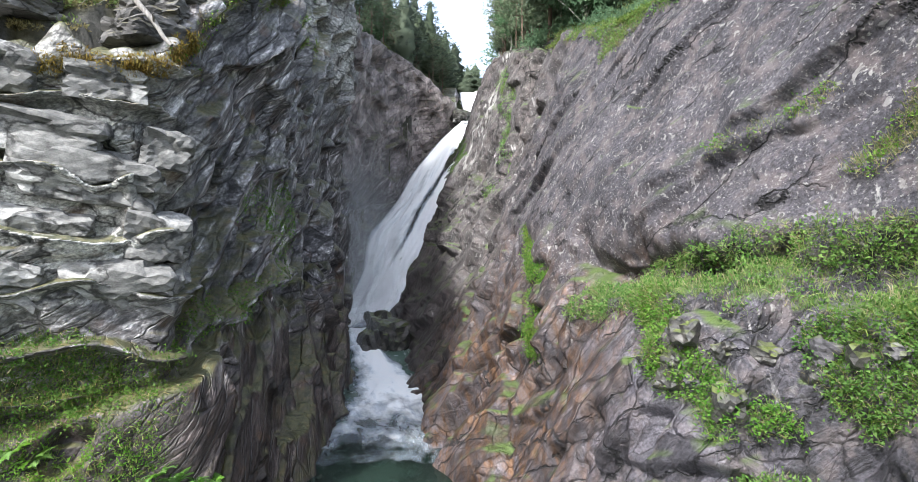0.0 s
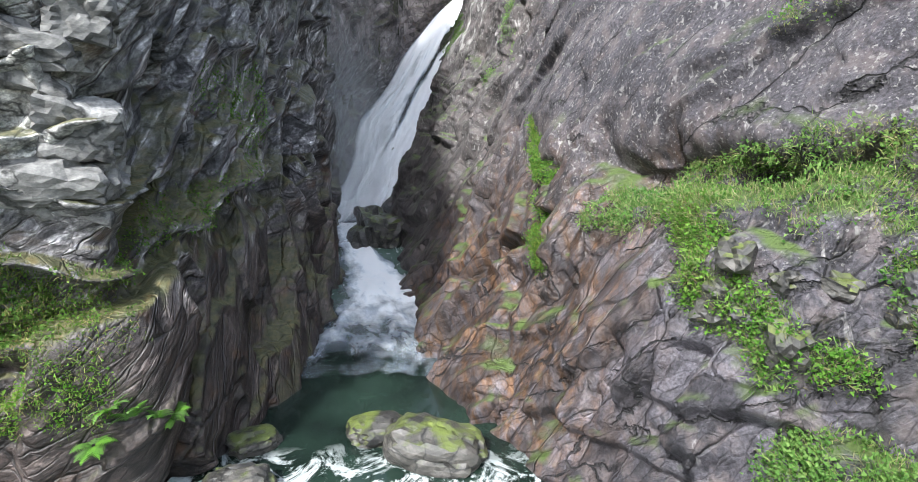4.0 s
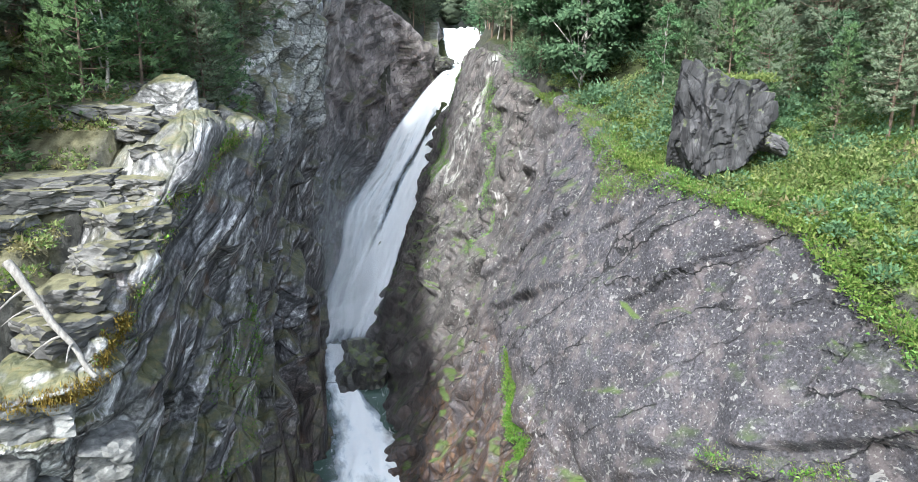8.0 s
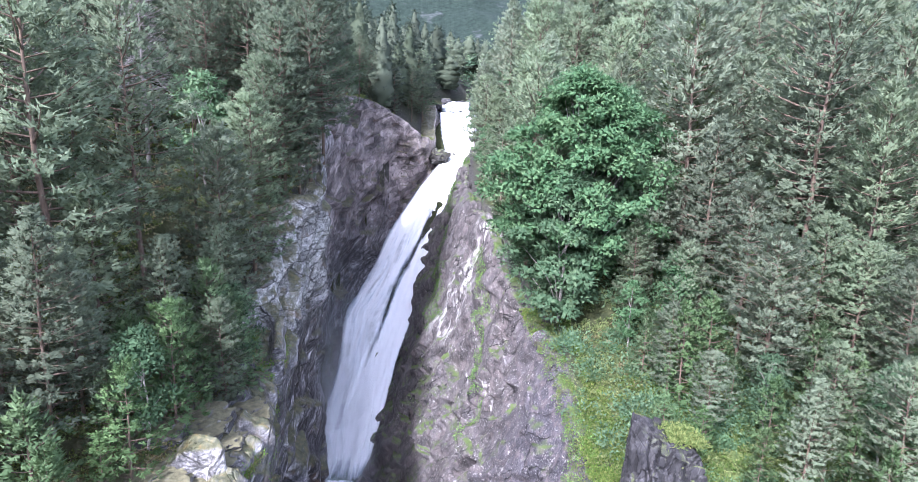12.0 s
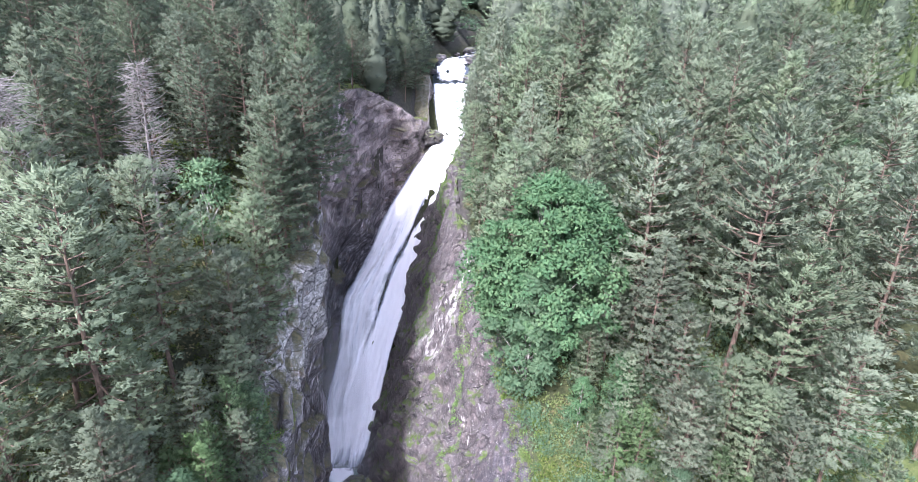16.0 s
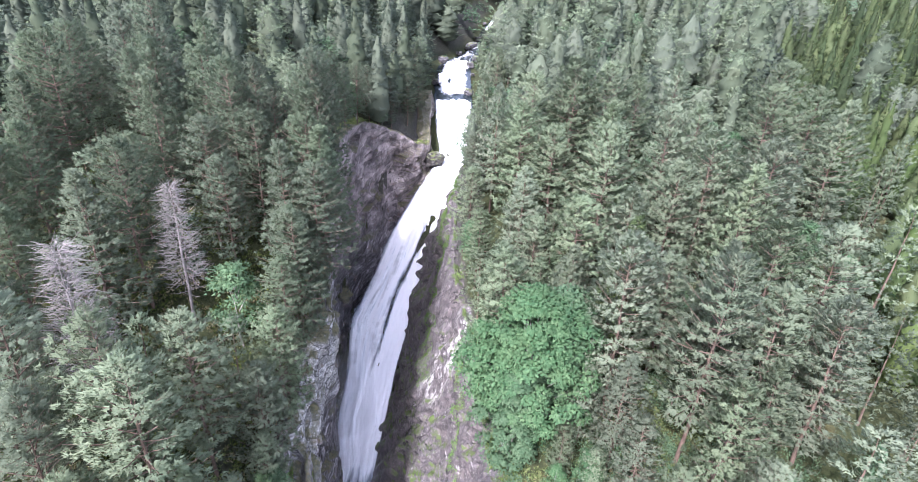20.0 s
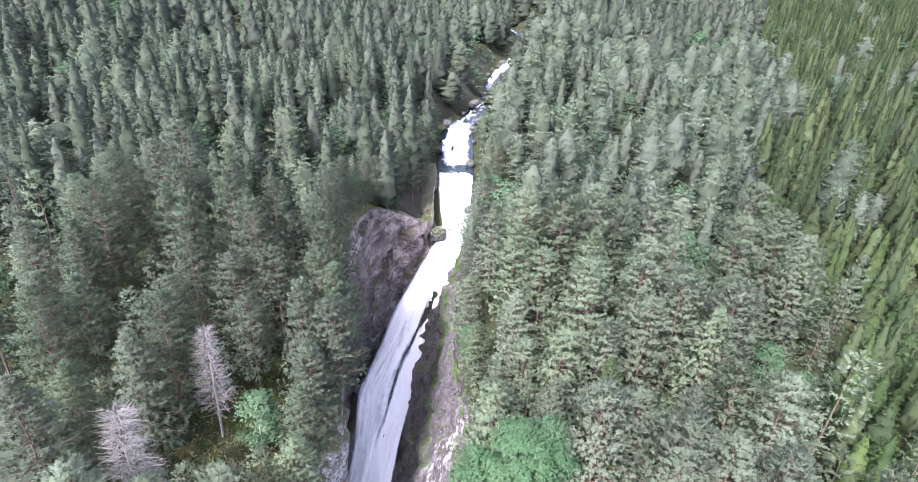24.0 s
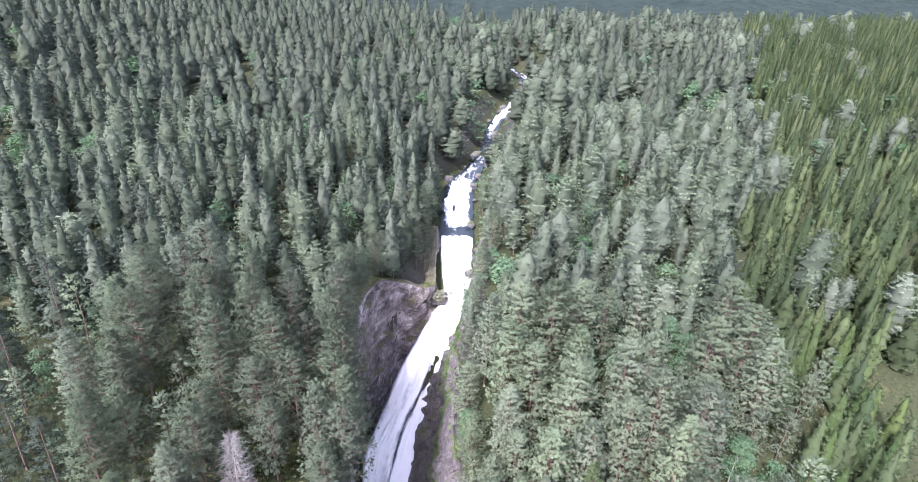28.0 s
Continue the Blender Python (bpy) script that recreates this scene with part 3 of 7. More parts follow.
M_DEADTWIG = bark_mat("dead_twigs", (0.115, 0.108, 0.098), (0.21, 0.198, 0.182), (0.33, 0.312, 0.288))


# ---- arrays and noise ----
def hash3(i, j, k, seed):
    h = (i * 374761393 + j * 668265263 + k * 2147483647 + seed * 1274126177) & 0xFFFFFFFF
    h = ((h ^ (h >> 13)) * 1274126177) & 0xFFFFFFFF
    h = ((h ^ (h >> 16)) * 2246822519) & 0xFFFFFFFF
    return ((h ^ (h >> 15)) & 0xFFFFFF) / float(0xFFFFFF)


def vnoise(p, seed=0):
    f = np.floor(p)
    i, u = f.astype(np.int64), p - f
    u = u * u * (3 - 2 * u)
    out = np.zeros(len(p))
    for a in (0, 1):
        for b in (0, 1):
            for c in (0, 1):
                w = (u[:, 0] if a else 1 - u[:, 0]) * (u[:, 1] if b else 1 - u[:, 1]) * (u[:, 2] if c else 1 - u[:, 2])
                out += w * hash3(i[:, 0] + a, i[:, 1] + b, i[:, 2] + c, seed)
    return out * 2 - 1


def fbm(p, octaves=4, seed=0, gain=0.5):
    s, a = np.zeros(len(p)), 1.0
    for o in range(octaves):
        s += a * vnoise(p * 2.03 ** o + 17.3 * o, seed + o)
        a *= gain
    return s


def facets(p, seed=0):
    """Broken rock: each cell gets its own tilted plane. Returns the height and the distance to the cell's border."""
    f = np.floor(p)
    best, second = np.full(len(p), 9.0), np.full(len(p), 9.0)
    val = np.zeros(len(p))
    for a in (-1, 0, 1):
        for b in (-1, 0, 1):
            for c in (-1, 0, 1):
                q = f + (a, b, c)
                i = q.astype(np.int64)
                h = [hash3(i[:, 0], i[:, 1], i[:, 2], seed + s) for s in range(7)]
                d = p - q - np.stack(h[:3], 1)
                r = np.abs(d).max(1) * 0.5 + np.sqrt((d * d).sum(1)) * 0.5
                v = h[3] * 2 - 1 + d[:, 0] * (h[4] - 0.5) * 1.6 + d[:, 1] * (h[5] - 0.5) * 1.6 + d[:, 2] * (h[6] - 0.5) * 1.6
                closer = r < best
                second = np.where(closer, best, np.minimum(second, r))
                val = np.where(closer, v, val)
                best = np.where(closer, r, best)
    return val, second - best


def mesh_np(name, v, f, mat, smooth=True, tree=None, normals=None):
    v, f = np.asarray(v, dtype=np.float32), np.asarray(f, dtype=np.int32)
    me = bpy.data.meshes.new(name)
    k = f.shape[1]
    me.vertices.add(len(v))
    me.vertices.foreach_set("co", v.ravel())
    me.loops.add(f.size)
    me.loops.foreach_set("vertex_index", f.ravel())
    me.polygons.add(len(f))
    me.polygons.foreach_set("loop_start", np.arange(0, f.size, k, dtype=np.int32))
    me.polygons.foreach_set("use_smooth", np.full(len(f), smooth))
    me.materials.append(mat)
    me.update(calc_edges=True)
    me.validate()
    if tree is not None:
        me.attributes.new("tree", "FLOAT", "POINT").data.foreach_set("value", tree.astype(np.float32))
    if normals is not None:
        me.attributes.new("custom_normal", "FLOAT_VECTOR", "POINT").data.foreach_set("vector", normals.astype(np.float32).ravel())
    return me


def grid_faces(nu, nv):
    i, j = np.meshgrid(np.arange(nu - 1), np.arange(nv - 1), indexing="ij")
    a = (i * nv + j).ravel()
    return np.stack([a, a + nv, a + nv + 1, a + 1], 1)


def part(name, me, parent, label=""):
    ob = new(name, me)
    ob.parent = parent
    if label:
        ob["label"] = label
    return ob


# ---- plan of the gorge ----
# east wall: stations along the gorge, and across it the foot, lower wall, ledge, slab and rim
RY = [4, 8, 12, 15, 17.5, 20.5, 23.5, 27, 31, 36, 42, 48, 54, 60, 66, 74, 85, 98, 112, 130]
R_FOOT = [12, 9, 7, 5, 3.8, 2.4, 1.0, -0.4, -1.6, -2.4, -3.4, -4.6, -6.6, -8.6, -8.2, -6.5, -5, -1, 6, 10]
R_LOW = [14, 11, 9.3, 7.3, 5.9, 4.4, 3.7, 3.2, 2.2, 1.4, 0.2, -1.4, -4, -6.0, -5.4, -5, -4, 0, 6.5, 10.5]
R_OUT = [16, 12.5, 10.4, 8.4, 7.1, 6.0, 5.0, 4.5, 3.9, 3.2, 2.2, 0.9, -1.2, -3.6, -3.9, -4, -3, 1, 7, 11]
R_LEDGE = [10, 10, 9.6, 9.3, 9.2, 9.0, 8.4, 8.6, 9, 9.5, 10, 10, 10, 10, 10.3, 11, 12, 14, 18, 22]
R_IN = [18, 14.5, 12, 10.3, 9, 7.2, 5.7, 4.8, 4.2, 3.5, 2.5, 1.2, -0.9, -3.3, -3.7, -3.8, -2.8, 1.2, 7.1, 11.2]
R_SLAB = [20, 15.5, 13, 11.5, 10.8, 10.0, 8.9, 7.4, 6.2, 5.9, 5.0, 4.2, 2.9, 0.6, -1.4, -1.5, -0.5, 2, 7.4, 11.5]
R_RIM = [22, 16.5, 14, 12.5, 11.9, 11.6, 10.6, 9.6, 9.0, 8.9, 8.2, 7.0, 6.3, 5.8, 4.5, 4, 4, 4.8, 7.8, 12]
R_TOP = [18, 18.5, 19, 19.2, 19.7, 21.6, 22, 22.6, 23.3, 24.5, 26.3, 27.5, 29, 31.5, 33, 34, 35, 36.5, 39.5, 47]
# west wall: from the outer front round the corner, along the gorge and round the chamber behind the fall
L_X = [-34, -24, -16.5, -12.5, -10, -9.4, -9.2, -9, -9.7, -10.8, -11.8, -12.3, -10.4, -12, -13.8, -15.6, -16, -15, -12.5, -7, -3.5, -0.5, -0.8, -0.8]
L_Y = [2, 11, 16.2, 17.8, 19, 21.5, 25, 28, 34, 39, 44.5, 50, 56, 61, 70, 82, 92, 99, 105, 109.5, 112.5, 116, 124, 134]
L_TOP = [12, 15, 16.5, 17, 17.6, 20, 24, 24.4, 24, 25, 28, 33, 35.4, 38, 42, 45, 46, 47, 47.5, 44, 41, 40, 44, 48]
L_MID = [0, 0, -0.2, -0.4, -0.5, -1.0, -1.1, -1.2, -1.3, -0.7, -0.1, 0.2, -1.3, -1.2, -1.6, -2.2, -2.2, -1.2, 0, 0, 0, 0, 0, 0]
L_FOOT = [0, 0.5, 0.8, 1.0, 1.2, 1.2, 1.4, 1.3, 1.7, 2.0, 2.2, 1.8, -1.6, -1.2, -1.8, -2.4, -2.4, -1.5, 0.5, 0.5, 0.5, 0.2, 0, 0]
# water: height along the gorge, its middle and half width
WY = [-80, 10, 30, 45.5, 48.5, 50.5, 62, 68, 78, 88, 94, 99, 106, 112, 114.5, 118.5, 122, 131, 133, 140, 150, 162, 176, 191, 212, 225, 245, 268, 285, 296, 330, 400]
WZ = [-1.5, -0.3, 0, 0, 0.5, 1.0, 1.3, 3.2, 6.5, 11, 18, 27.5, 33, 35.3, 36, 37.8, 40.2, 46.0, 46.4, 47.2, 48.8, 50.4, 51.2, 52.4, 54, 56.2, 60.4, 64.4, 66.5, 67.7, 72, 79]
WX = [0, 0, -3, -6.4, -7.6, -8.6, -11, -11.6, -11.2, -9.6, -6.2, -2.2, 1.8, 3.4, 4.2, 4.8, 4.6, 4.4, 4.4, 4.3, 4.4, 5.2, 9.5, 14.5, 16.8, 20, 29.5, 38, 37, 33, 30, 30]
WW = [9, 7, 4.5, 2.6, 2.2, 2.0, 2.3, 3.4, 5.0, 6.0, 5.2, 4.2, 3.4, 3.0, 3.2, 3.4, 3.9, 4.5, 4.6, 4.6, 4.8, 4.4, 3.2, 2.2, 2.2, 2.6, 3.2, 3.6, 2.4, 2, 3, 3]
# the two sides of the main fall, from its foot to its lip
FALL_L = [(-13.2, 59.5, 1.1), (-13.8, 65, 1.3), (-15.0, 72, 1.9), (-14.8, 81, 5.1), (-15.0, 90.3, 11.8), (-11.9, 97, 16.6), (-8.8, 103, 23.2), (-4.2, 109, 30.2), (-0.4, 113.8, 34.6), (0.4, 115.5, 35.6)]
FALL_R = [(-7.6, 60.5, 1.1), (-7.2, 65, 2.0), (-6.2, 72, 4.6), (-5.2, 80, 8.2), (-3.2, 89, 12.6), (-0.6, 94.5, 19.5), (2.4, 100, 27.6), (4.4, 105, 32.4), (5.8, 110, 35.2), (6.4, 113, 36.2)]
# woodland ground on either side, along the gorge
GY = [-200, -60, 0, 10, 20, 27, 38, 45, 60, 90, 130, 160, 200, 280, 400, 600, 900, 1200, 1700, 2600]
G_EAST = [-10, 0, 14, 18, 21.3, 22.8, 26.2, 29, 33, 43, 51, 56, 60, 69, 80, 88, 112, 230, 500, 470]
G_WEST = [-12, -3, 12, 15, 20, 26, 31, 33.5, 38, 45, 52, 57, 62, 70, 82, 92, 118, 240, 510, 480]


def along(y, xs, vs):
    return np.interp(y, xs, vs)


def water_z(y):
    return along(y, WY, WZ)


LI = 4    # first station of the west wall inside the gorge


def west_rim(y):
    """x and height of the west rim at y."""
    return np.interp(y, L_Y, L_X), np.interp(y, L_Y, L_TOP)


def ground_z(x, y):
    """The lie of the land, gorge and stream bed included."""
    x, y = np.asarray(x, float), np.asarray(y, float)
    xr, zr = along(y, RY, R_RIM), along(y, RY, R_TOP)
    xl, zl = west_rim(y)
    e, w = along(y, GY, G_EAST), along(y, GY, G_WEST)
    rise = lambda d: 0.16 * np.clip(d, 0, 26) + 0.04 * np.clip(d - 26, 0, 400)
    flat = np.clip(1 - (y - 300) / 500, 0, 1)
    p = np.stack([x * 0.09, y * 0.09, 0 * x], -1).reshape(-1, 3)
    rough = fbm(p, 4, 5).reshape(x.shape)
    big = fbm(p * 0.06, 4, 9).reshape(x.shape) * np.clip((y - 500) / 600, 0, 1) * 40
    east = e + rise(x - xr) * flat
    near = np.clip((x - xr) / 5.0, 0, 1)
    east = zr * (1 - near) + east * near
    west = w + rise(-13 - x) * flat
    near = np.clip((xl - 2.4 - x) / 7.0, 0, 1)
    west = zl * (1 - near) + west * near
    wx, ww = along(y, WY, WX), along(y, WY, WW)
    # beside the fall the chamber floor stays low; the water comes down its own chute
    beside = np.clip((wx + ww - 4.0 - x) / 2.0, 0, 1) * np.clip((y - 64) / 4, 0, 1)
    bed = np.maximum((water_z(y) - 1.2) * (1 - beside) + 0.2 * beside, np.where(y > 116, water_z(y) - 1.2, -3))
    # upstream of the falls the stream lies in an open trough
    d = np.abs(x - wx) - ww - 0.5
    trough = np.clip(d / 7.0, 0, 1) ** 1.3
    up = np.clip((y - 128) / 6, 0, 1)
    side = np.where(x > wx, e + rise(x - 12) * flat, w + rise(-12 - x) * flat)
    open_z = (water_z(y) - 0.9) * (1 - trough) + np.maximum(side, water_z(y) + 1) * trough
    inside = (x > xl - 2.6) & (x < xr + 0.7)
    cut = np.where(inside, bed, np.where(x > 0, east, west))
    ledge = np.clip((-9 - x) / 4, 0, 1) * np.clip((x + 24) / 6, 0, 1) * np.clip((40 - y) / 8, 0, 1)
    stair = (cut * 0.8 - np.floor(cut * 0.8 + rough * 0.6)) * ledge
    cut = np.where(inside, cut, cut + rough * 0.8 - 0.7 * stair)
    z = cut * (1 - up) + (open_z + rough * 1.0 * trough) * up
    fade = np.clip((y - 360) / 80, 0, 1)
    z = z * (1 - fade) + (0.5 * (e + w) + rough * 2.5) * fade
    return z + big


def build_ground():
    def lines(core, lo, hi, step, grow, far_lo, far_hi):
        a = list(np.arange(lo, hi, step))
        s, v = step, a[-1]
        while v < far_hi:
            s *= grow
            v += s
            a.append(v)
        s, v = step, a[0]
        while v > far_lo:
            s *= grow
            v -= s
            a.insert(0, v)
        return np.array(a)
    xs = lines(0, -40, 45, 0.8, 1.07, -2600, 2600)
    ys = lines(0, 10, 140, 0.9, 1.045, -400, 2600)
    gx, gy = np.meshgrid(xs, ys, indexing="ij")
    v = np.stack([gx, gy, ground_z(gx, gy)], -1).reshape(-1, 3)
    ob = new("ground", mesh_np("ground", v, grid_faces(len(xs), len(ys))[:, ::-1], M_GROUND))
    tagged(ob, "mossy forest floor and grassy slope sloping up from the gorge", "ground", kind="structure")
    return ob


GROUND = build_ground()


def loft(curves, fine, coarse, turn_y, nv):
    """A skin over stations; curves: array (stations, points, 3). Steps are fine up to turn_y along the gorge, coarse beyond."""
    c = np.asarray(curves, float)
    mid = c[:, c.shape[1] // 2]
    s = np.concatenate([[0], np.cumsum(np.linalg.norm(np.diff(mid, axis=0), axis=1))])
    split = float(np.interp(turn_y, mid[:, 1], s))
    u = np.concatenate([np.arange(0, split, fine), np.arange(split, s[-1], coarse), [s[-1]]])
    a = np.stack([[np.interp(u, s, c[:, j, k]) for k in range(3)] for j in range(c.shape[1])])   # points, 3, nu
    r = np.concatenate([[0], np.cumsum(np.linalg.norm(np.diff(c, axis=1), axis=2).mean(0))])
    w = np.linspace(0, r[-1], nv)
    k = np.clip(np.searchsorted(r, w, side="right") - 1, 0, len(r) - 2)
    f = ((w - r[k]) / (r[k + 1] - r[k]))[:, None, None]
    return (a[k] * (1 - f) + a[k + 1] * f).transpose(2, 0, 1)


def grid_normals(g):
    du, dv = np.gradient(g, axis=0), np.gradient(g, axis=1)
    n = np.cross(du, dv)
    return n / (np.linalg.norm(n, axis=2, keepdims=True) + 1e-9)


def smooth_grid(g, k):
    for _ in range(k):
        g[1:-1] = 0.25 * g[:-2] + 0.5 * g[1:-1] + 0.25 * g[2:]
        g[:, 1:-1] = 0.25 * g[:, :-2] + 0.5 * g[:, 1:-1] + 0.25 * g[:, 2:]
    return g


def turned(p, yz_deg, scale):
    """Coordinates along a foliation that dips in the y-z plane."""
    a = radians(yz_deg)
    y, z = p[:, 1] * math.cos(a) + p[:, 2] * math.sin(a), -p[:, 1] * math.sin(a) + p[:, 2] * math.cos(a)
    return np.stack([p[:, 0] * scale[0], y * scale[1], z * scale[2]], 1)


def scarp(p, y0, z0, y1, z1, depth, fade):
    """A step in a wall along a line in y and z: the rock above the line stands proud."""
    a, b = np.array([y0, z0]), np.array([y1, z1])
    d = (b - a) / np.linalg.norm(b - a)
    q = p[:, 1:3] - a
    t = q @ d
    n = np.array([-d[1], d[0]]) if d[0] > 0 else np.array([d[1], -d[0]])
    off = q @ n + 0.22 * vnoise(p * 0.9, 90) + 0.10 * vnoise(p * 3.1, 91)
    length = np.linalg.norm(b - a)
    on = np.clip(t / 1.2, 0, 1) * np.clip((length - t) / 1.2, 0, 1) * (0.75 + 0.5 * vnoise(p * 0.8, 92))
    step = np.clip(off / 0.26 + 0.5, 0, 1)
    return on * depth * (step * np.exp(-np.clip(off, 0, None) / fade) - 0.35 * (1 - step) * np.exp(np.clip(off, None, 0) / 0.5))


def east_cliff():
    st = []
    for i, y in enumerate(RY):
        st.append([(R_FOOT[i] - 0.6, y, water_z(y) - 2.5), (R_FOOT[i] + 0.3, y, max(0.3, water_z(y) - 0.3)),
                   (R_LOW[i], y + 0.2, max(5.5, water_z(y) + 1)), (R_OUT[i], y, max(R_LEDGE[i], water_z(y) + 2)),
                   (R_IN[i], y, max(R_LEDGE[i] + 0.8, water_z(y) + 2.4)), (R_IN[i] + 0.05, y, max(R_LEDGE[i] + 1.5, water_z(y) + 2.6)),
                   (R_SLAB[i], y, max(17, water_z(y) + 3)), (R_RIM[i], y, R_TOP[i] + 0.1), (R_RIM[i] + 1.6, y, R_TOP[i] - 0.5)])
    g = smooth_grid(loft(st, 0.11, 0.36, 46, 300), 5)
    nrm = -grid_normals(g)
    p = g.reshape(-1, 3)
    z, y = p[:, 2], p[:, 1]
    warp = p + 0.8 * np.stack([vnoise(p * 0.35, 60), vnoise(p * 0.35, 61), vnoise(p * 0.35, 62)], 1)
    slab = np.clip((z - 10.8) / 1.2, 0, 1) * np.clip((42 - y) / 5, 0, 1)
    low = 1 - slab
    wee = p + 0.4 * np.stack([vnoise(p * 0.6, 60), vnoise(p * 0.6, 61), vnoise(p * 0.6, 62)], 1)
    fv, fe = facets(turned(wee, -66, (0.30, 0.16, 0.52)), 3)
    gv, ge = facets(turned(wee, -70, (0.55, 0.34, 0.95)), 8)
    broken = smooth_grid((0.55 * fv + 0.24 * gv - 0.12 * np.exp(-(fe / 0.05) ** 2)).reshape(g.shape[:2]), 1).ravel()
    d = low * broken + 0.45 * fbm(p * 0.13, 3, 21) + 0.05 * fbm(p * 1.3, 4, 4)
    cv, ce = facets(turned(wee, -42, (0.16, 0.07, 0.34)), 15)
    d += slab * (0.16 * cv + 0.10 * fbm(turned(p, -40, (0.5, 0.25, 0.9)), 3, 22) + 0.06 * gv)
    # long cracks and steps of the slab
    for y0, z0, y1, z1, dep, fd in SCARPS:
        d += scarp(p, y0, z0, y1, z1, dep, fd)
    # undercut below the slab, with a ragged lip
    led = along(y, RY, R_LEDGE) + 1.25 + 0.55 * vnoise(p * 0.55, 2) + 0.2 * vnoise(p * 1.7, 12)
    cut = np.exp(-((z - led) / 0.6) ** 2) * np.clip((27 - y) / 2, 0, 1)
    d -= (0.35 + 1.3 * np.exp(-((y - 21.5) / 3.2) ** 2)) * cut
    g = g + nrm * d.reshape(g.shape[:2])[..., None]
    ob = new("cliff_east", mesh_np("cliff_east", g.reshape(-1, 3), grid_faces(*g.shape[:2]), M_RIGHT))
    low_face = (g[:-1, :-1, 1] > 46).ravel()
    ob.data.polygons.foreach_set("use_smooth", ~low_face)
    return tagged(ob, "grey lichen-spotted rock slab wall above rust-brown wet rock", "cliff", kind="structure"), g


SCARPS = [(43, 13.2, 33, 20.5, 0.55, 2.4), (39.5, 12.6, 29.5, 17.2, 0.5, 2.2), (41, 15.5, 35.5, 21.5, 0.35, 1.6), (22.5, 12.6, 15, 15.2, 0.5, 2.0), (19.5, 14.2, 13.5, 18.2, 0.4, 1.6),
          (24, 16.5, 21, 19, 0.14, 1.0), (18.5, 11.8, 14, 13.3, 0.4, 1.2), (29, 12.5, 26, 15.5, 0.2, 1.2), (16.5, 17.2, 12.5, 20, 0.3, 1.2), (27, 19, 24.5, 21.3, 0.14, 0.9),
          (30, 4, 24, 6.2, 0.4, 1.0), (22, 1.6, 15, 2.6, 0.6, 1.2), (18.5, 3.6, 13, 5.4, 0.6, 1.1), (26, 2.5, 22, 4.4, 0.4, 1.0)]


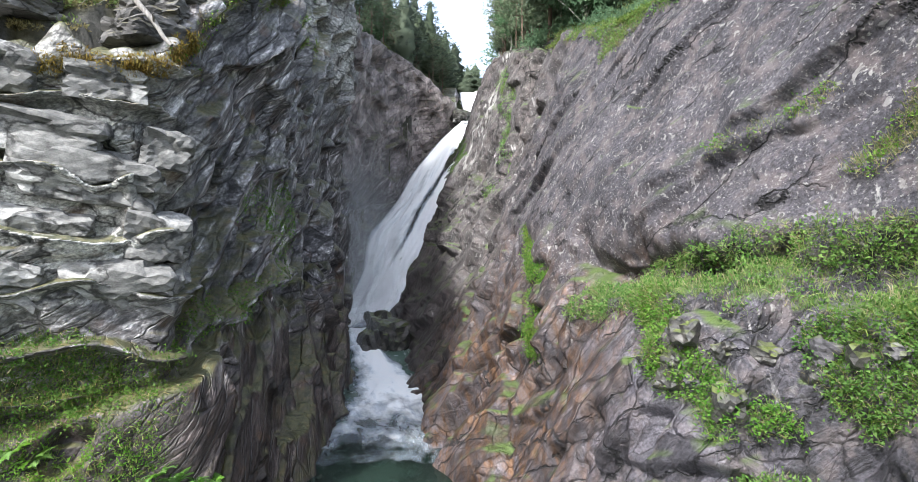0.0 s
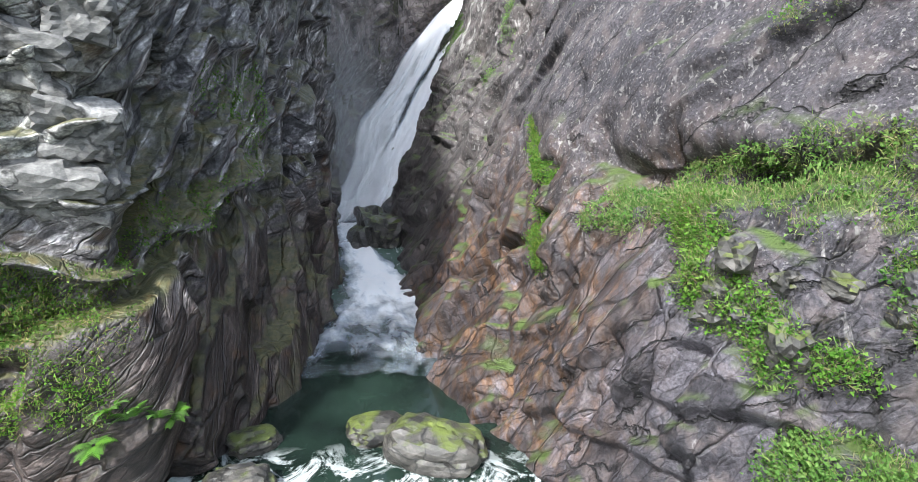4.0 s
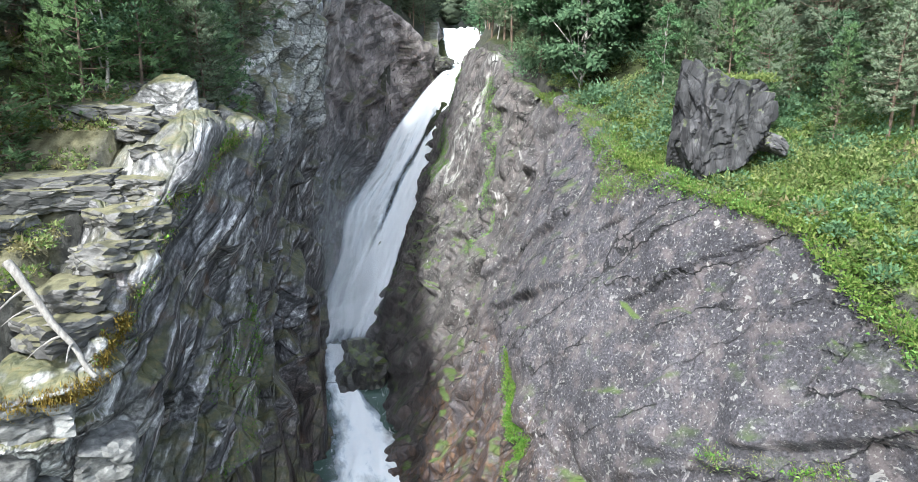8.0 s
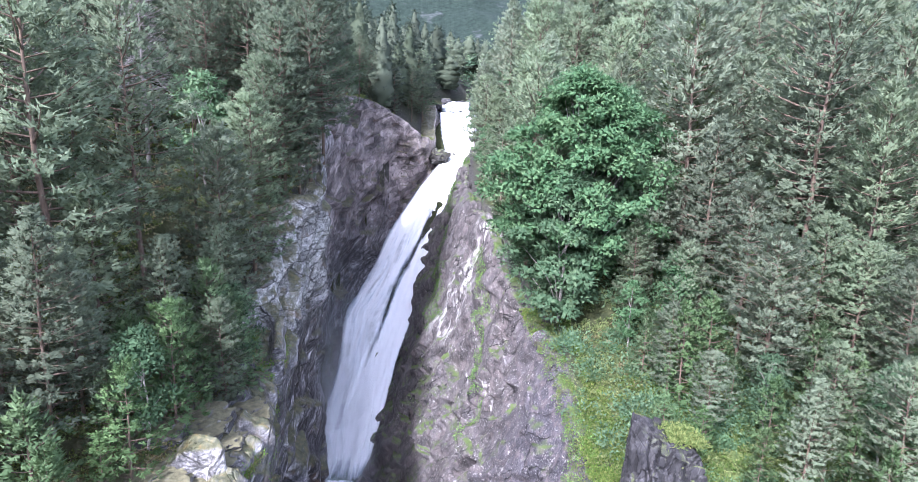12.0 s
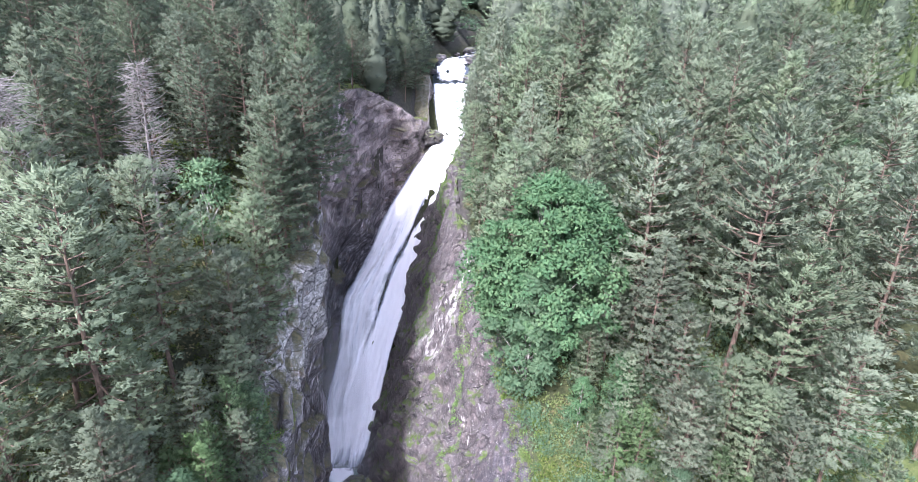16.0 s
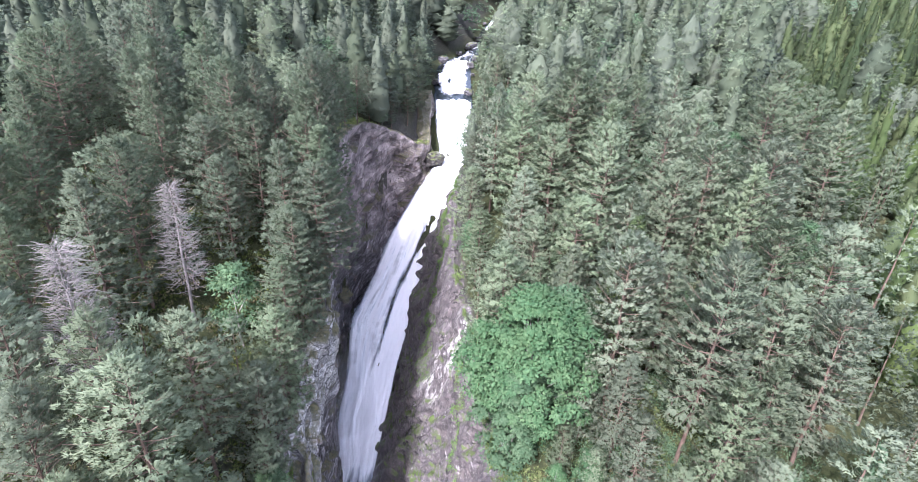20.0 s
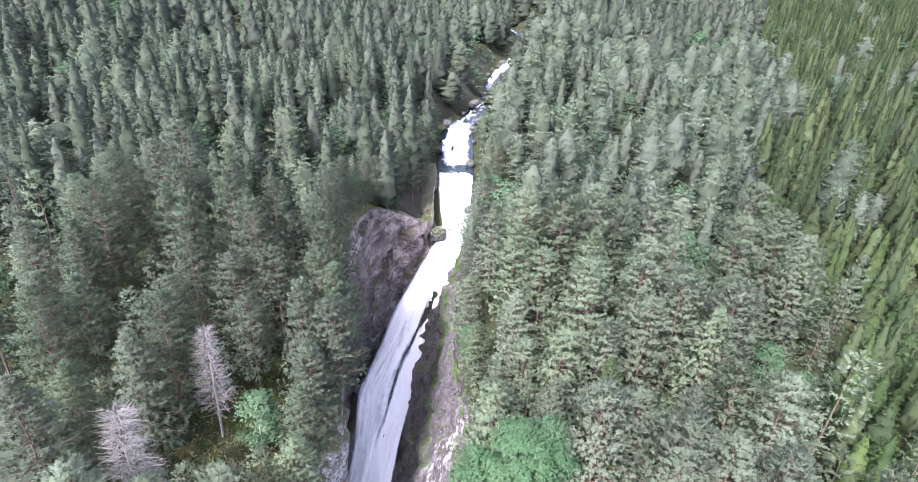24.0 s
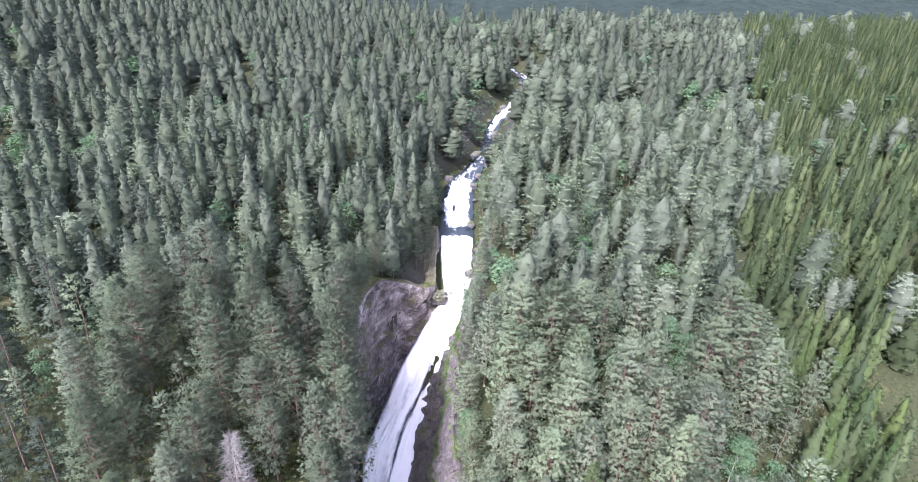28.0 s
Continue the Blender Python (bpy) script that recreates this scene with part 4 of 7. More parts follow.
def west_cliff():
    st = []
    nx, ny = np.gradient(np.array(L_Y)), -np.gradient(np.array(L_X))
    k = np.hypot(nx, ny)
    nx, ny = nx / k, ny / k       # pointing into the gorge
    for i, (x, y) in enumerate(zip(L_X, L_Y)):
        wz = 0 if i < 4 else min(max(water_z(y), 0), 0.5) if i < 19 else max(water_z(y) - (8 if i < 21 else 3), 0)
        top = L_TOP[i]
        def at(off, z):
            return (x + nx[i] * off, y + ny[i] * off, z)
        lo = wz + (top - wz) * 0.30 if i < 12 else wz + (top - wz) * 0.2
        st.append([at(L_FOOT[i] + 0.9, wz - 2.5), at(L_FOOT[i], wz + 0.3), at(L_FOOT[i] * 0.45 + L_MID[i] * 0.55 + 0.1, lo - 0.5), at(L_MID[i], lo + 0.7),
                   at(L_MID[i], wz + (top - wz) * 0.62), at(L_MID[i] * 0.25, top - 1.2), at(0, top), at(-1.8, top + (0.4 if i < 16 else 0.1)), at(-3.4, top - 0.4)])
    g = smooth_grid(loft(st, 0.11, 0.40, 46, 300), 5)
    nrm = -grid_normals(g)
    p = g.reshape(-1, 3)
    y, z = p[:, 1], p[:, 2]
    warp = p + 1.3 * np.stack([vnoise(p * 0.33, 63), vnoise(p * 0.33, 64), vnoise(p * 0.33, 65)], 1)
    inner = np.clip((y + 0.25 * vnoise(p * 0.8, 66) - 19.3) / 1.6, 0, 1)
    far = np.clip((y - 58) / 10, 0, 1)
    below = np.clip((6.0 + 0.28 * (y - 18) - z) / 1.0, 0, 1)
    wee = p + 0.45 * np.stack([vnoise(p * 0.5, 63), vnoise(p * 0.5, 64), vnoise(p * 0.5, 65)], 1)
    fv, fe = facets(turned(wee, 42, (0.25, 0.14, 0.75)), 31)
    gv, ge = facets(turned(wee, 47, (0.5, 0.26, 1.3)), 33)
    sv, se = facets(turned(wee, 52, (0.32, 0.15, 0.46)), 35)
    # outer front: stacked blocks with overhanging courses
    tilt = warp[:, 2] + 0.16 * warp[:, 0] + 0.45 * fbm(p * 0.22, 3, 6)
    course = tilt / 1.9
    saw = course - np.floor(course)
    key = np.floor(course)
    jut = hash3(key.astype(np.int64), np.floor(warp[:, 0] * 0.22 + key * 0.37).astype(np.int64), 0 * key.astype(np.int64), 5)
    bv, be = facets(np.stack([warp[:, 0] * 0.3 + key * 0.31, warp[:, 1] * 0.3, key + 0.5], 1), 41)
    kv, ke = facets(turned(warp, 20, (0.9, 0.8, 1.3)), 43)
    blocks = 0.45 * bv + 0.5 * (jut - 0.5) + 0.55 * (0.5 - saw) - 0.75 * np.exp(-((1 - saw) / 0.13) ** 2) * (0.4 + jut) - 0.12 * np.exp(-(be / 0.03) ** 2) + 0.16 * kv
    sheets = 0.80 * fv + 0.40 * gv - 0.22 * np.exp(-(fe / 0.05) ** 2)
    slabs = 1.0 * sv + 0.10 * gv - 0.35 * np.exp(-(se / 0.03) ** 2)
    d = (1 - inner) * (1 - below) * blocks + (1 - (1 - inner) * (1 - below)) * (1 - 0.75 * far) * (sheets * (1 - below) + slabs * below)
    d += 0.5 * fbm(p * 0.12, 3, 51) + 0.06 * fbm(p * 1.6, 3, 52)
    top = np.clip((nrm.reshape(-1, 3)[:, 2] - 0.45) / 0.3, 0, 1)
    tv, te = facets(turned(warp, 12, (0.7, 0.8, 1.6)), 47)
    uv, ue = facets(turned(warp, 12, (1.9, 2.0, 2.6)), 48)
    d += top * (1 - far) * (0.20 * uv + 0.5 * tv + 0.15 * kv - 0.3 * np.exp(-(te / 0.07) ** 2))
    xv, xe = facets(turned(warp, 60, (0.16, 0.12, 0.22)), 49)
    brim = np.clip((west_rim(y)[1] - 0.4 - z) / 3.0, 0, 1)
    d += far * brim * (1 - top) * (1.5 * xv - 0.4 * np.exp(-(xe / 0.03) ** 2) + 0.15 * kv)
    seam = np.exp(-((z - (6.2 + 0.28 * (y - 18)) - 0.4 * vnoise(p * 0.5, 7)) / 0.5) ** 2) * np.clip((34 - y) / 6, 0, 1)
    d -= 1.2 * np.clip((y - 20) / 3, 0, 1) * seam
    g = g + nrm * smooth_grid(d.reshape(g.shape[:2]).copy(), 1)[..., None]
    ob = new("cliff_west", mesh_np("cliff_west", g.reshape(-1, 3), grid_faces(*g.shape[:2]), M_LEFT))
    ob.data.polygons.foreach_set("use_smooth", (g[:-1, :-1, 1] < 58).ravel())
    return tagged(ob, "dark wet foliated rock wall with pale weathered blocks at its front", "cliff", kind="structure"), g


EAST, EAST_G = east_cliff()
WEST, WEST_G = west_cliff()


# ---- water ----
DENSE_Y = [0, 131, 133, 136, 139, 143, 152, 160, 165, 168, 200, 210, 216, 250, 268, 272, 400]     # how much of the stream is foam
DENSE = [1, 1, 0.35, 0.35, 0.85, 0.95, 0.95, 0.85, 0.7, 0.5, 0.36, 0.4, 0.6, 0.85, 0.8, 0.45, 0.4]


def water_strip(name, y0, y1, nu, nv, mat, lift=0.0, rough=0.2, edge=(0.5, 0.5), amp_y=1.0, widen=1.0, label="", seed=0, shift=0.0, fade=0.03):
    """Foaming water over its bed from y0 to y1; thick is its thickness, thinning at the sides."""
    t = np.linspace(0, 1, nu)
    ys = y0 + (y1 - y0) * t
    s = np.linspace(-1, 1, nv)
    gy, gs = np.meshgrid(ys, s, indexing="ij")
    p = np.stack([gs.ravel() * 3, gy.ravel() * 0.25, 0 * gy.ravel()], 1)
    wob = fbm(p * 0.8, 4, seed + 70).reshape(gy.shape)
    gx = along(gy, WY, WX) + shift + gs * along(gy, WY, WW) * widen + 0.35 * wob
    q = np.stack([gx.ravel() * 1.2, gy.ravel() * 0.35, 0 * gx.ravel()], 1)
    dz = fbm(q, 5, seed + 80).reshape(gy.shape)
    slope = np.gradient(water_z(ys), ys)[:, None]
    gz = water_z(gy) + lift + rough * dz - 0.25 * gs ** 2
    gy2 = gy - np.clip(slope, 0, 2) * rough * 0.8 * dz * amp_y - 0.35 * (1 - gs ** 2) * np.clip(slope, 0, 2)
    v = np.stack([gx, gy2, gz], -1).reshape(-1, 3)
    me = mesh_np(name, v, grid_faces(nu, nv)[:, ::-1], mat)
    a = me.attributes.new("thick", "FLOAT", "POINT")
    th = np.minimum(np.clip((gs + 1) / edge[0], 0, 1), np.clip((1 - gs) / edge[1], 0, 1))
    th = th * np.interp(gy, DENSE_Y, DENSE)
    th = np.minimum(th, np.minimum(np.clip(t / fade, 0, 1), np.clip((1 - t) / 0.03, 0, 1))[:, None]).ravel()
    a.data.foreach_set("value", th.astype(np.float32))
    run = np.concatenate([[0], np.cumsum(np.hypot(np.diff(ys), np.diff(water_z(ys))))])
    flow = np.stack([gs * along(gy, WY, WW) + 0.25 * wob, np.repeat(run[:, None], nv, 1), 0 * gs + seed], -1)
    me.attributes.new("flow", "FLOAT_VECTOR", "POINT").data.foreach_set("vector", flow.astype(np.float32).ravel())
    ob = new(name, me)
    return tagged(ob, label, "water", kind="structure")


def fall_sheet(nu=320, nv=84):
    """The main fall: a bright rush beside the wall, a thinner veil on its other side, a dark gap between."""
    def side(pts, t):
        q = np.array(pts, float)
        r = np.linspace(0, 1, len(q))
        g = np.stack([np.interp(t, r, q[:, k]) for k in range(3)], 1)
        for _ in range(24):
            g[1:-1] = 0.25 * g[:-2] + 0.5 * g[1:-1] + 0.25 * g[2:]
        return g
    t = np.linspace(0, 1, nu)
    left, right = side(FALL_L, t), side(FALL_R, t)
    w = np.linspace(0, 1, nv)[None, :, None]
    g = left[:, None] * (1 - w) + right[:, None] * w
    gs, gt = np.meshgrid(np.linspace(-1, 1, nv), t)
    p = np.stack([gs.ravel() * 3, gt.ravel() * 12, 0 * gs.ravel()], 1)
    wob = fbm(p * 0.8, 4, 71).reshape(gs.shape)
    bulge = 1.1 * (1 - gs ** 2) * np.sin(math.pi * np.clip(gt * 1.05, 0, 1)) + 0.55 * wob + 0.16 * fbm(p * (2.2, 1.0, 1), 4, 83).reshape(gs.shape)
    g[..., 1] -= bulge * 0.8
    g[..., 2] += bulge * 0.45 + 0.3
    g[..., 0] += 0.5 * wob * (gs < 0.6)
    me = mesh_np("waterfall", g.reshape(-1, 3), grid_faces(nu, nv)[:, ::-1], M_FALL)
    th = np.minimum(np.clip((gs + 1 + 0.12 * wob) / 0.22, 0, 1), np.clip((1 - gs) / 0.08, 0, 1))
    low = np.clip((0.72 - gt) / 0.14, 0, 1)
    th = th * (1 - 0.27 * low * np.clip((0.10 + 0.2 * wob - gs) / 0.35, 0, 1))
    mid = 0.22 - 0.5 * np.clip(0.55 - gt, 0, 1) + 0.12 * wob
    th = th - 0.8 * np.exp(-((gs - mid) / 0.15) ** 2) * np.clip((gt - 0.30) / 0.1, 0, 1) * np.clip((0.74 - gt) / 0.12, 0, 1)
    th = np.minimum(th, np.minimum(np.clip(t / 0.16, 0, 1) ** 0.7, np.clip((1 - t) / 0.02, 0, 1))[:, None])
    me.attributes.new("thick", "FLOAT", "POINT").data.foreach_set("value", th.ravel().astype(np.float32))
    run = np.concatenate([[0], np.cumsum(np.linalg.norm(np.diff(left * 0.5 + right * 0.5, axis=0), axis=1))])
    flow = np.stack([gs * 4.5 + 0.3 * wob, np.repeat(run[:, None], nv, 1), 0 * gs + 1], -1)
    me.attributes.new("flow", "FLOAT_VECTOR", "POINT").data.foreach_set("vector", flow.astype(np.float32).ravel())
    return tagged(new("waterfall", me), "white waterfall rushing down a steep rock chute", "water", kind="structure")


def spray_mist():
    """Thin drifting spray that hangs before the foot of the fall."""
    m, n, l, b = nodes_of("spray")
    at = n.new("ShaderNodeAttribute")
    at.attribute_name = "thick"
    cloud = ramp(n, l, tex(n, l, place(n, l, (1, 1, 0.45)), 0.16, 4, 0.5), [(0.3, 0.35), (0.7, 1.0)])
    df, tp, ms = n.new("ShaderNodeBsdfDiffuse"), n.new("ShaderNodeBsdfTransparent"), n.new("ShaderNodeMixShader")
    tl, ad = n.new("ShaderNodeBsdfTranslucent"), n.new("ShaderNodeMixShader")
    for q in (df, tl):
        q.inputs["Color"].default_value = (0.9, 0.92, 0.95, 1)
    l.new(df.outputs[0], ad.inputs[1])
    l.new(tl.outputs[0], ad.inputs[2])
    l.new(math_node(n, l, "MULTIPLY", at.outputs["Fac"], cloud), ms.inputs[0])
    l.new(tp.outputs[0], ms.inputs[1])
    l.new(ad.outputs[0], ms.inputs[2])
    l.new(ms.outputs[0], n["Material Output"].inputs["Surface"])
    root = new("spray_mist")
    tagged(root, "thin white spray drifting at the foot of the waterfall", "spray", kind="stuff")
    for x0, x1, y, top, k in ((-12.5, -5.5, 52, 20, 0.13), (-14.5, -5.5, 58, 24, 0.20), (-16.5, -6.0, 64, 27, 0.25), (-18.0, -8, 71, 28, 0.25)):
        gs, gt = np.meshgrid(np.linspace(0, 1, 24), np.linspace(0, 1, 30), indexing="ij")
        bow = 2.0 * np.sin(gs * math.pi)
        v = np.stack([x0 + (x1 - x0) * gs, y - bow + 2.5 * gt, 0.6 + top * gt], -1).reshape(-1, 3)
        me = mesh_np("veil", v, grid_faces(24, 30), m)
        a = k * np.sin(gs * math.pi) ** 0.8 * np.clip(gt / 0.12, 0, 1) * np.clip((1 - gt) / 0.75, 0, 1) ** 1.2
        me.attributes.new("thick", "FLOAT", "POINT").data.foreach_set("value", a.ravel().astype(np.float32))
        o = part("veil", me, root)
        o["kind"], o.visible_shadow = "stuff", False


def pools():
    ys = np.linspace(-80, 66, 300)
    s = np.linspace(-1, 1, 40)
    gy, gs = np.meshgrid(ys, s, indexing="ij")
    wl = np.interp(gy, [-80, 0, 19, 24, 37, 43, 51, 58, 66], [-30, -24, -9.5, -9, -9.3, -10.2, -12, -13.6, -15.5])
    wr = along(gy, [-80, 0] + RY, [24, 16] + R_FOOT) + 1.2
    gx = wl + (wr - wl) * (gs + 1) / 2
    p = np.stack([gx.ravel() * 0.9, gy.ravel() * 0.6, 0 * gx.ravel()], 1)
    turb = 0.03 + 0.10 * np.clip((gy - 33) / 8, 0, 1) + 0.10 * np.clip((22 - gy) / 4, 0, 1)
    gz = np.minimum(water_z(gy), 1.3) + turb * fbm(p, 4, 61).reshape(gy.shape)
    me = mesh_np("pool", np.stack([gx, gy, gz], -1).reshape(-1, 3), grid_faces(300, 40)[:, ::-1], M_POOL)
    return tagged(new("pool", me), "dark green pool with drifting foam below the waterfall", "water", kind="structure")


pools()
fall_sheet()
spray_mist()
water_strip("upper_waterfall", 117.5, 132, 70, 34, M_FALL, 0.3, 0.3, (0.15, 0.15), label="short white upper waterfall above a rock ledge", seed=2)
water_strip("ledge_pool", 110.5, 119.5, 40, 24, M_RAPID, 0.1, 0.2, (0.3, 0.2), label="foaming water between two falls", seed=3)
water_strip("stream", 130.5, 300, 400, 20, M_STREAM, 0.0, 0.3, (0.5, 0.5), label="white mountain stream between wooded banks", seed=4)
water_strip("stream_bed_water", 130, 300, 200, 6, M_DARKWATER, -0.25, 0.05, (0.1, 0.1), label="dark clear water of the mountain stream", seed=7)
water_strip("rapids", 27, 51.5, 140, 40, M_RAPID, 0.30, 0.16, (0.9, 0.6), fade=0.75, label="foaming step of white water between two pools", seed=5)
water_strip("pool_surge", 50.5, 60.5, 44, 24, M_RAPID, 0.3, 0.15, (0.8, 0.6), fade=0.1, label="churning pool at the foot of the waterfall", seed=6)


# ---- trees ----
def tube(path, radii, sides=7):
    """A tapered tube along a path; returns vertices and quads."""
    path, radii = np.asarray(path, float), np.asarray(radii, float)
    d = np.gradient(path, axis=0)
    d /= np.linalg.norm(d, axis=1, keepdims=True) + 1e-9
    ref = np.where(np.abs(d[:, 2:3]) > 0.9, [[1.0, 0, 0]], [[0, 0, 1.0]])
    a = np.cross(d, ref)
    a /= np.linalg.norm(a, axis=1, keepdims=True) + 1e-9
    b = np.cross(d, a)
    t = np.linspace(0, 2 * math.pi, sides, endpoint=False)
    ring = a[:, None] * np.cos(t)[None, :, None] + b[:, None] * np.sin(t)[None, :, None]
    v = (path[:, None] + ring * radii[:, None, None]).reshape(-1, 3)
    n = len(path)
    f = []
    for i in range(n - 1):
        for j in range(sides):
            k = (j + 1) % sides
            f.append((i * sides + j, i * sides + k, (i + 1) * sides + k, (i + 1) * sides + j))
    return v, np.array(f)


def gather(parts):
    vs, fs, o = [], [], 0
    for v, f in parts:
        vs.append(v)
        fs.append(f + o)
        o += len(v)
    return np.concatenate(vs), np.concatenate(fs)


def blades(centres, dirs, length, width, rng, face=None, loose=0.45):
    """Pointed leaf or needle tufts, a triangle each; face: the way that their flat sides look, roughly."""
    n = len(centres)
    d = dirs / (np.linalg.norm(dirs, axis=1, keepdims=True) + 1e-9)
    r = rng.normal(size=(n, 3))
    if face is not None:
        r = r * loose + face
    s = np.cross(d, r)
    s /= np.linalg.norm(s, axis=1, keepdims=True) + 1e-9
    ln = (length * rng.uniform(0.6, 1.3, n))[:, None]
    wd = (width * rng.uniform(0.6, 1.3, n))[:, None]
    v = np.stack([centres + s * wd * 0.5, centres - s * wd * 0.5, centres + d * ln], 1).reshape(-1, 3)
    return v, np.arange(3 * n).reshape(-1, 3)


def foliage(centres, dirs, length, width, rng, face, loose=0.35):
    """Blades with soft shading: their normals follow the outside of the crown."""
    v, f = blades(centres, dirs, length, width, rng, face, loose)
    q = v.reshape(-1, 3, 3)
    n = np.cross(q[:, 1] - q[:, 0], q[:, 2] - q[:, 0])
    n /= np.linalg.norm(n, axis=1, keepdims=True) + 1e-9
    u = face / (np.linalg.norm(face, axis=1, keepdims=True) + 1e-9)
    back = (n * u).sum(1) < 0
    q[back] = q[back][:, [1, 0, 2]]
    n[back] *= -1
    n = u + 0.15 * n
    n /= np.linalg.norm(n, axis=1, keepdims=True) + 1e-9
    return q.reshape(-1, 3), f, np.repeat(n, 3, 0)


PROFILES = {"pine": ([0, 0.10, 0.32, 0.62, 0.86, 1], [0.45, 0.84, 1.0, 0.84, 0.54, 0.12]), "cone": ([0, 0.06, 0.18, 0.55, 0.85, 1], [0.55, 0.9, 1.0, 0.68, 0.34, 0.05])}


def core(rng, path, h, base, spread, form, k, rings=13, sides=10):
    """A hull that fills the inside of a conifer's crown: uneven tiers of boughs round the trunk, narrowing upwards;
    mostly coloured darker to paint the shade there.
    """
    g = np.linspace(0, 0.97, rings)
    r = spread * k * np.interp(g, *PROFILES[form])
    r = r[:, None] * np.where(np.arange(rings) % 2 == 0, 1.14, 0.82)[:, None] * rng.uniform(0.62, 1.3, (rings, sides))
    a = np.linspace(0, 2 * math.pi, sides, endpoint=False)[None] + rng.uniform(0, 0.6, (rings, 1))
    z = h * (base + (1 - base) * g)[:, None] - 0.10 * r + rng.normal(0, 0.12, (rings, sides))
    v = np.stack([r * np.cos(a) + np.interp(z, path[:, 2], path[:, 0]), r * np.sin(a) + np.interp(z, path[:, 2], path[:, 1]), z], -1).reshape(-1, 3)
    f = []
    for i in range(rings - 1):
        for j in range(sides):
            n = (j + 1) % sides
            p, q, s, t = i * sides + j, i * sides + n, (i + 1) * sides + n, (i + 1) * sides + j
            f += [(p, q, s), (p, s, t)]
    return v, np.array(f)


def conifer(rng, h, base, spread, form, limbs, tufts, per, blade, trunk_r, droop=0.0, up=0.4, lean=0.3, inner=0.7):
    """trunk, limbs, crown and inner foliage of a pine or spruce. base: bare part of the trunk; form: the outline of the crown."""
    zz = np.linspace(0, 1, 9)
    sway = np.cumsum(rng.normal(0, lean * 0.12, (9, 2)), axis=0)
    path = np.stack([sway[:, 0], sway[:, 1], zz * h], 1)
    path[0] = (0, 0, -0.6)
    trunk = tube(path, trunk_r * (1 - zz * 0.93), 7)
    lv, cc, cd, cn = [], [], [], []
    heavy = rng.uniform(0, 6.28)
    for i in range(limbs):
        g = (i + rng.uniform(0, 1)) / limbs
        z = (base + (1 - base) * g) * h
        o = np.array([np.interp(z, path[:, 2], path[:, 0]), np.interp(z, path[:, 2], path[:, 1]), z])
        ang = i * 2.4 + rng.uniform(-0.5, 0.5)
        ln = spread * float(np.interp(g, *PROFILES[form])) * rng.uniform(0.74, 1.16) * (1 + 0.14 * math.cos(ang - heavy))
        rise = up * (g - 0.30) - droop
        d = np.array([math.cos(ang), math.sin(ang), rise])
        tt = np.linspace(0, 1, 4)
        pp = o + tt[:, None] * d * ln + np.stack([0 * tt, 0 * tt, (tt ** 2) * ln * (0.28 if droop < 0.1 else 0.14)], 1)
        if ln > 0.5:
            lv.append(tube(pp, (0.012 + 0.016 * ln) * (1 - 0.75 * tt), 3))
        k = max(3, int(tufts * (0.3 + 0.7 * ln / spread)))
        t = rng.uniform(0.06, 1.0, k) ** 0.6
        c = np.stack([np.interp(t, tt, pp[:, j]) for j in range(3)], 1)
        side = np.array([-math.sin(ang), math.cos(ang), 0])
        off = rng.normal(0, 0.26, k) * (0.20 * spread + 0.75 * ln * t)
        c = c + side * off[:, None] + rng.normal(0, 0.09, (k, 3))
        lead = d / np.linalg.norm(d) + side * np.sign(off)[:, None] * 0.5
        out = c * [1, 1, 0] / (np.linalg.norm(c[:, :2], axis=1, keepdims=True) + 0.3)
        bough = out * 0.95 + [0, 0, 0.42 + 0.5 * g] + rng.normal(0, 0.16, (k, 3))
        c, e = np.repeat(c, per, 0), np.repeat(lead, per, 0)
        e = e + rng.normal(0, 0.55, (len(c), 3))
        e[:, 2] += 0.45 - droop * 1.6
        cc.append(c + rng.normal(0, blade * 0.28, c.shape))
        cd.append(e)
        cn.append(np.repeat(bough, per, 0))
    cc.append(path[-1:] - np.array([0, 0, 0.3]) * rng.uniform(0, 3, (14, 1)))
    cd.append(rng.normal(0, 0.45, (14, 3)) + [0, 0, 1])
    cn.append(np.tile([0.0, 0, 1], (14, 1)))
    crown = foliage(np.concatenate(cc), np.concatenate(cd), blade, blade * (0.36 if blade < 0.3 else 0.44), rng, np.concatenate(cn))
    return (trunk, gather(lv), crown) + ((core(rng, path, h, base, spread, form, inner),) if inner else ())


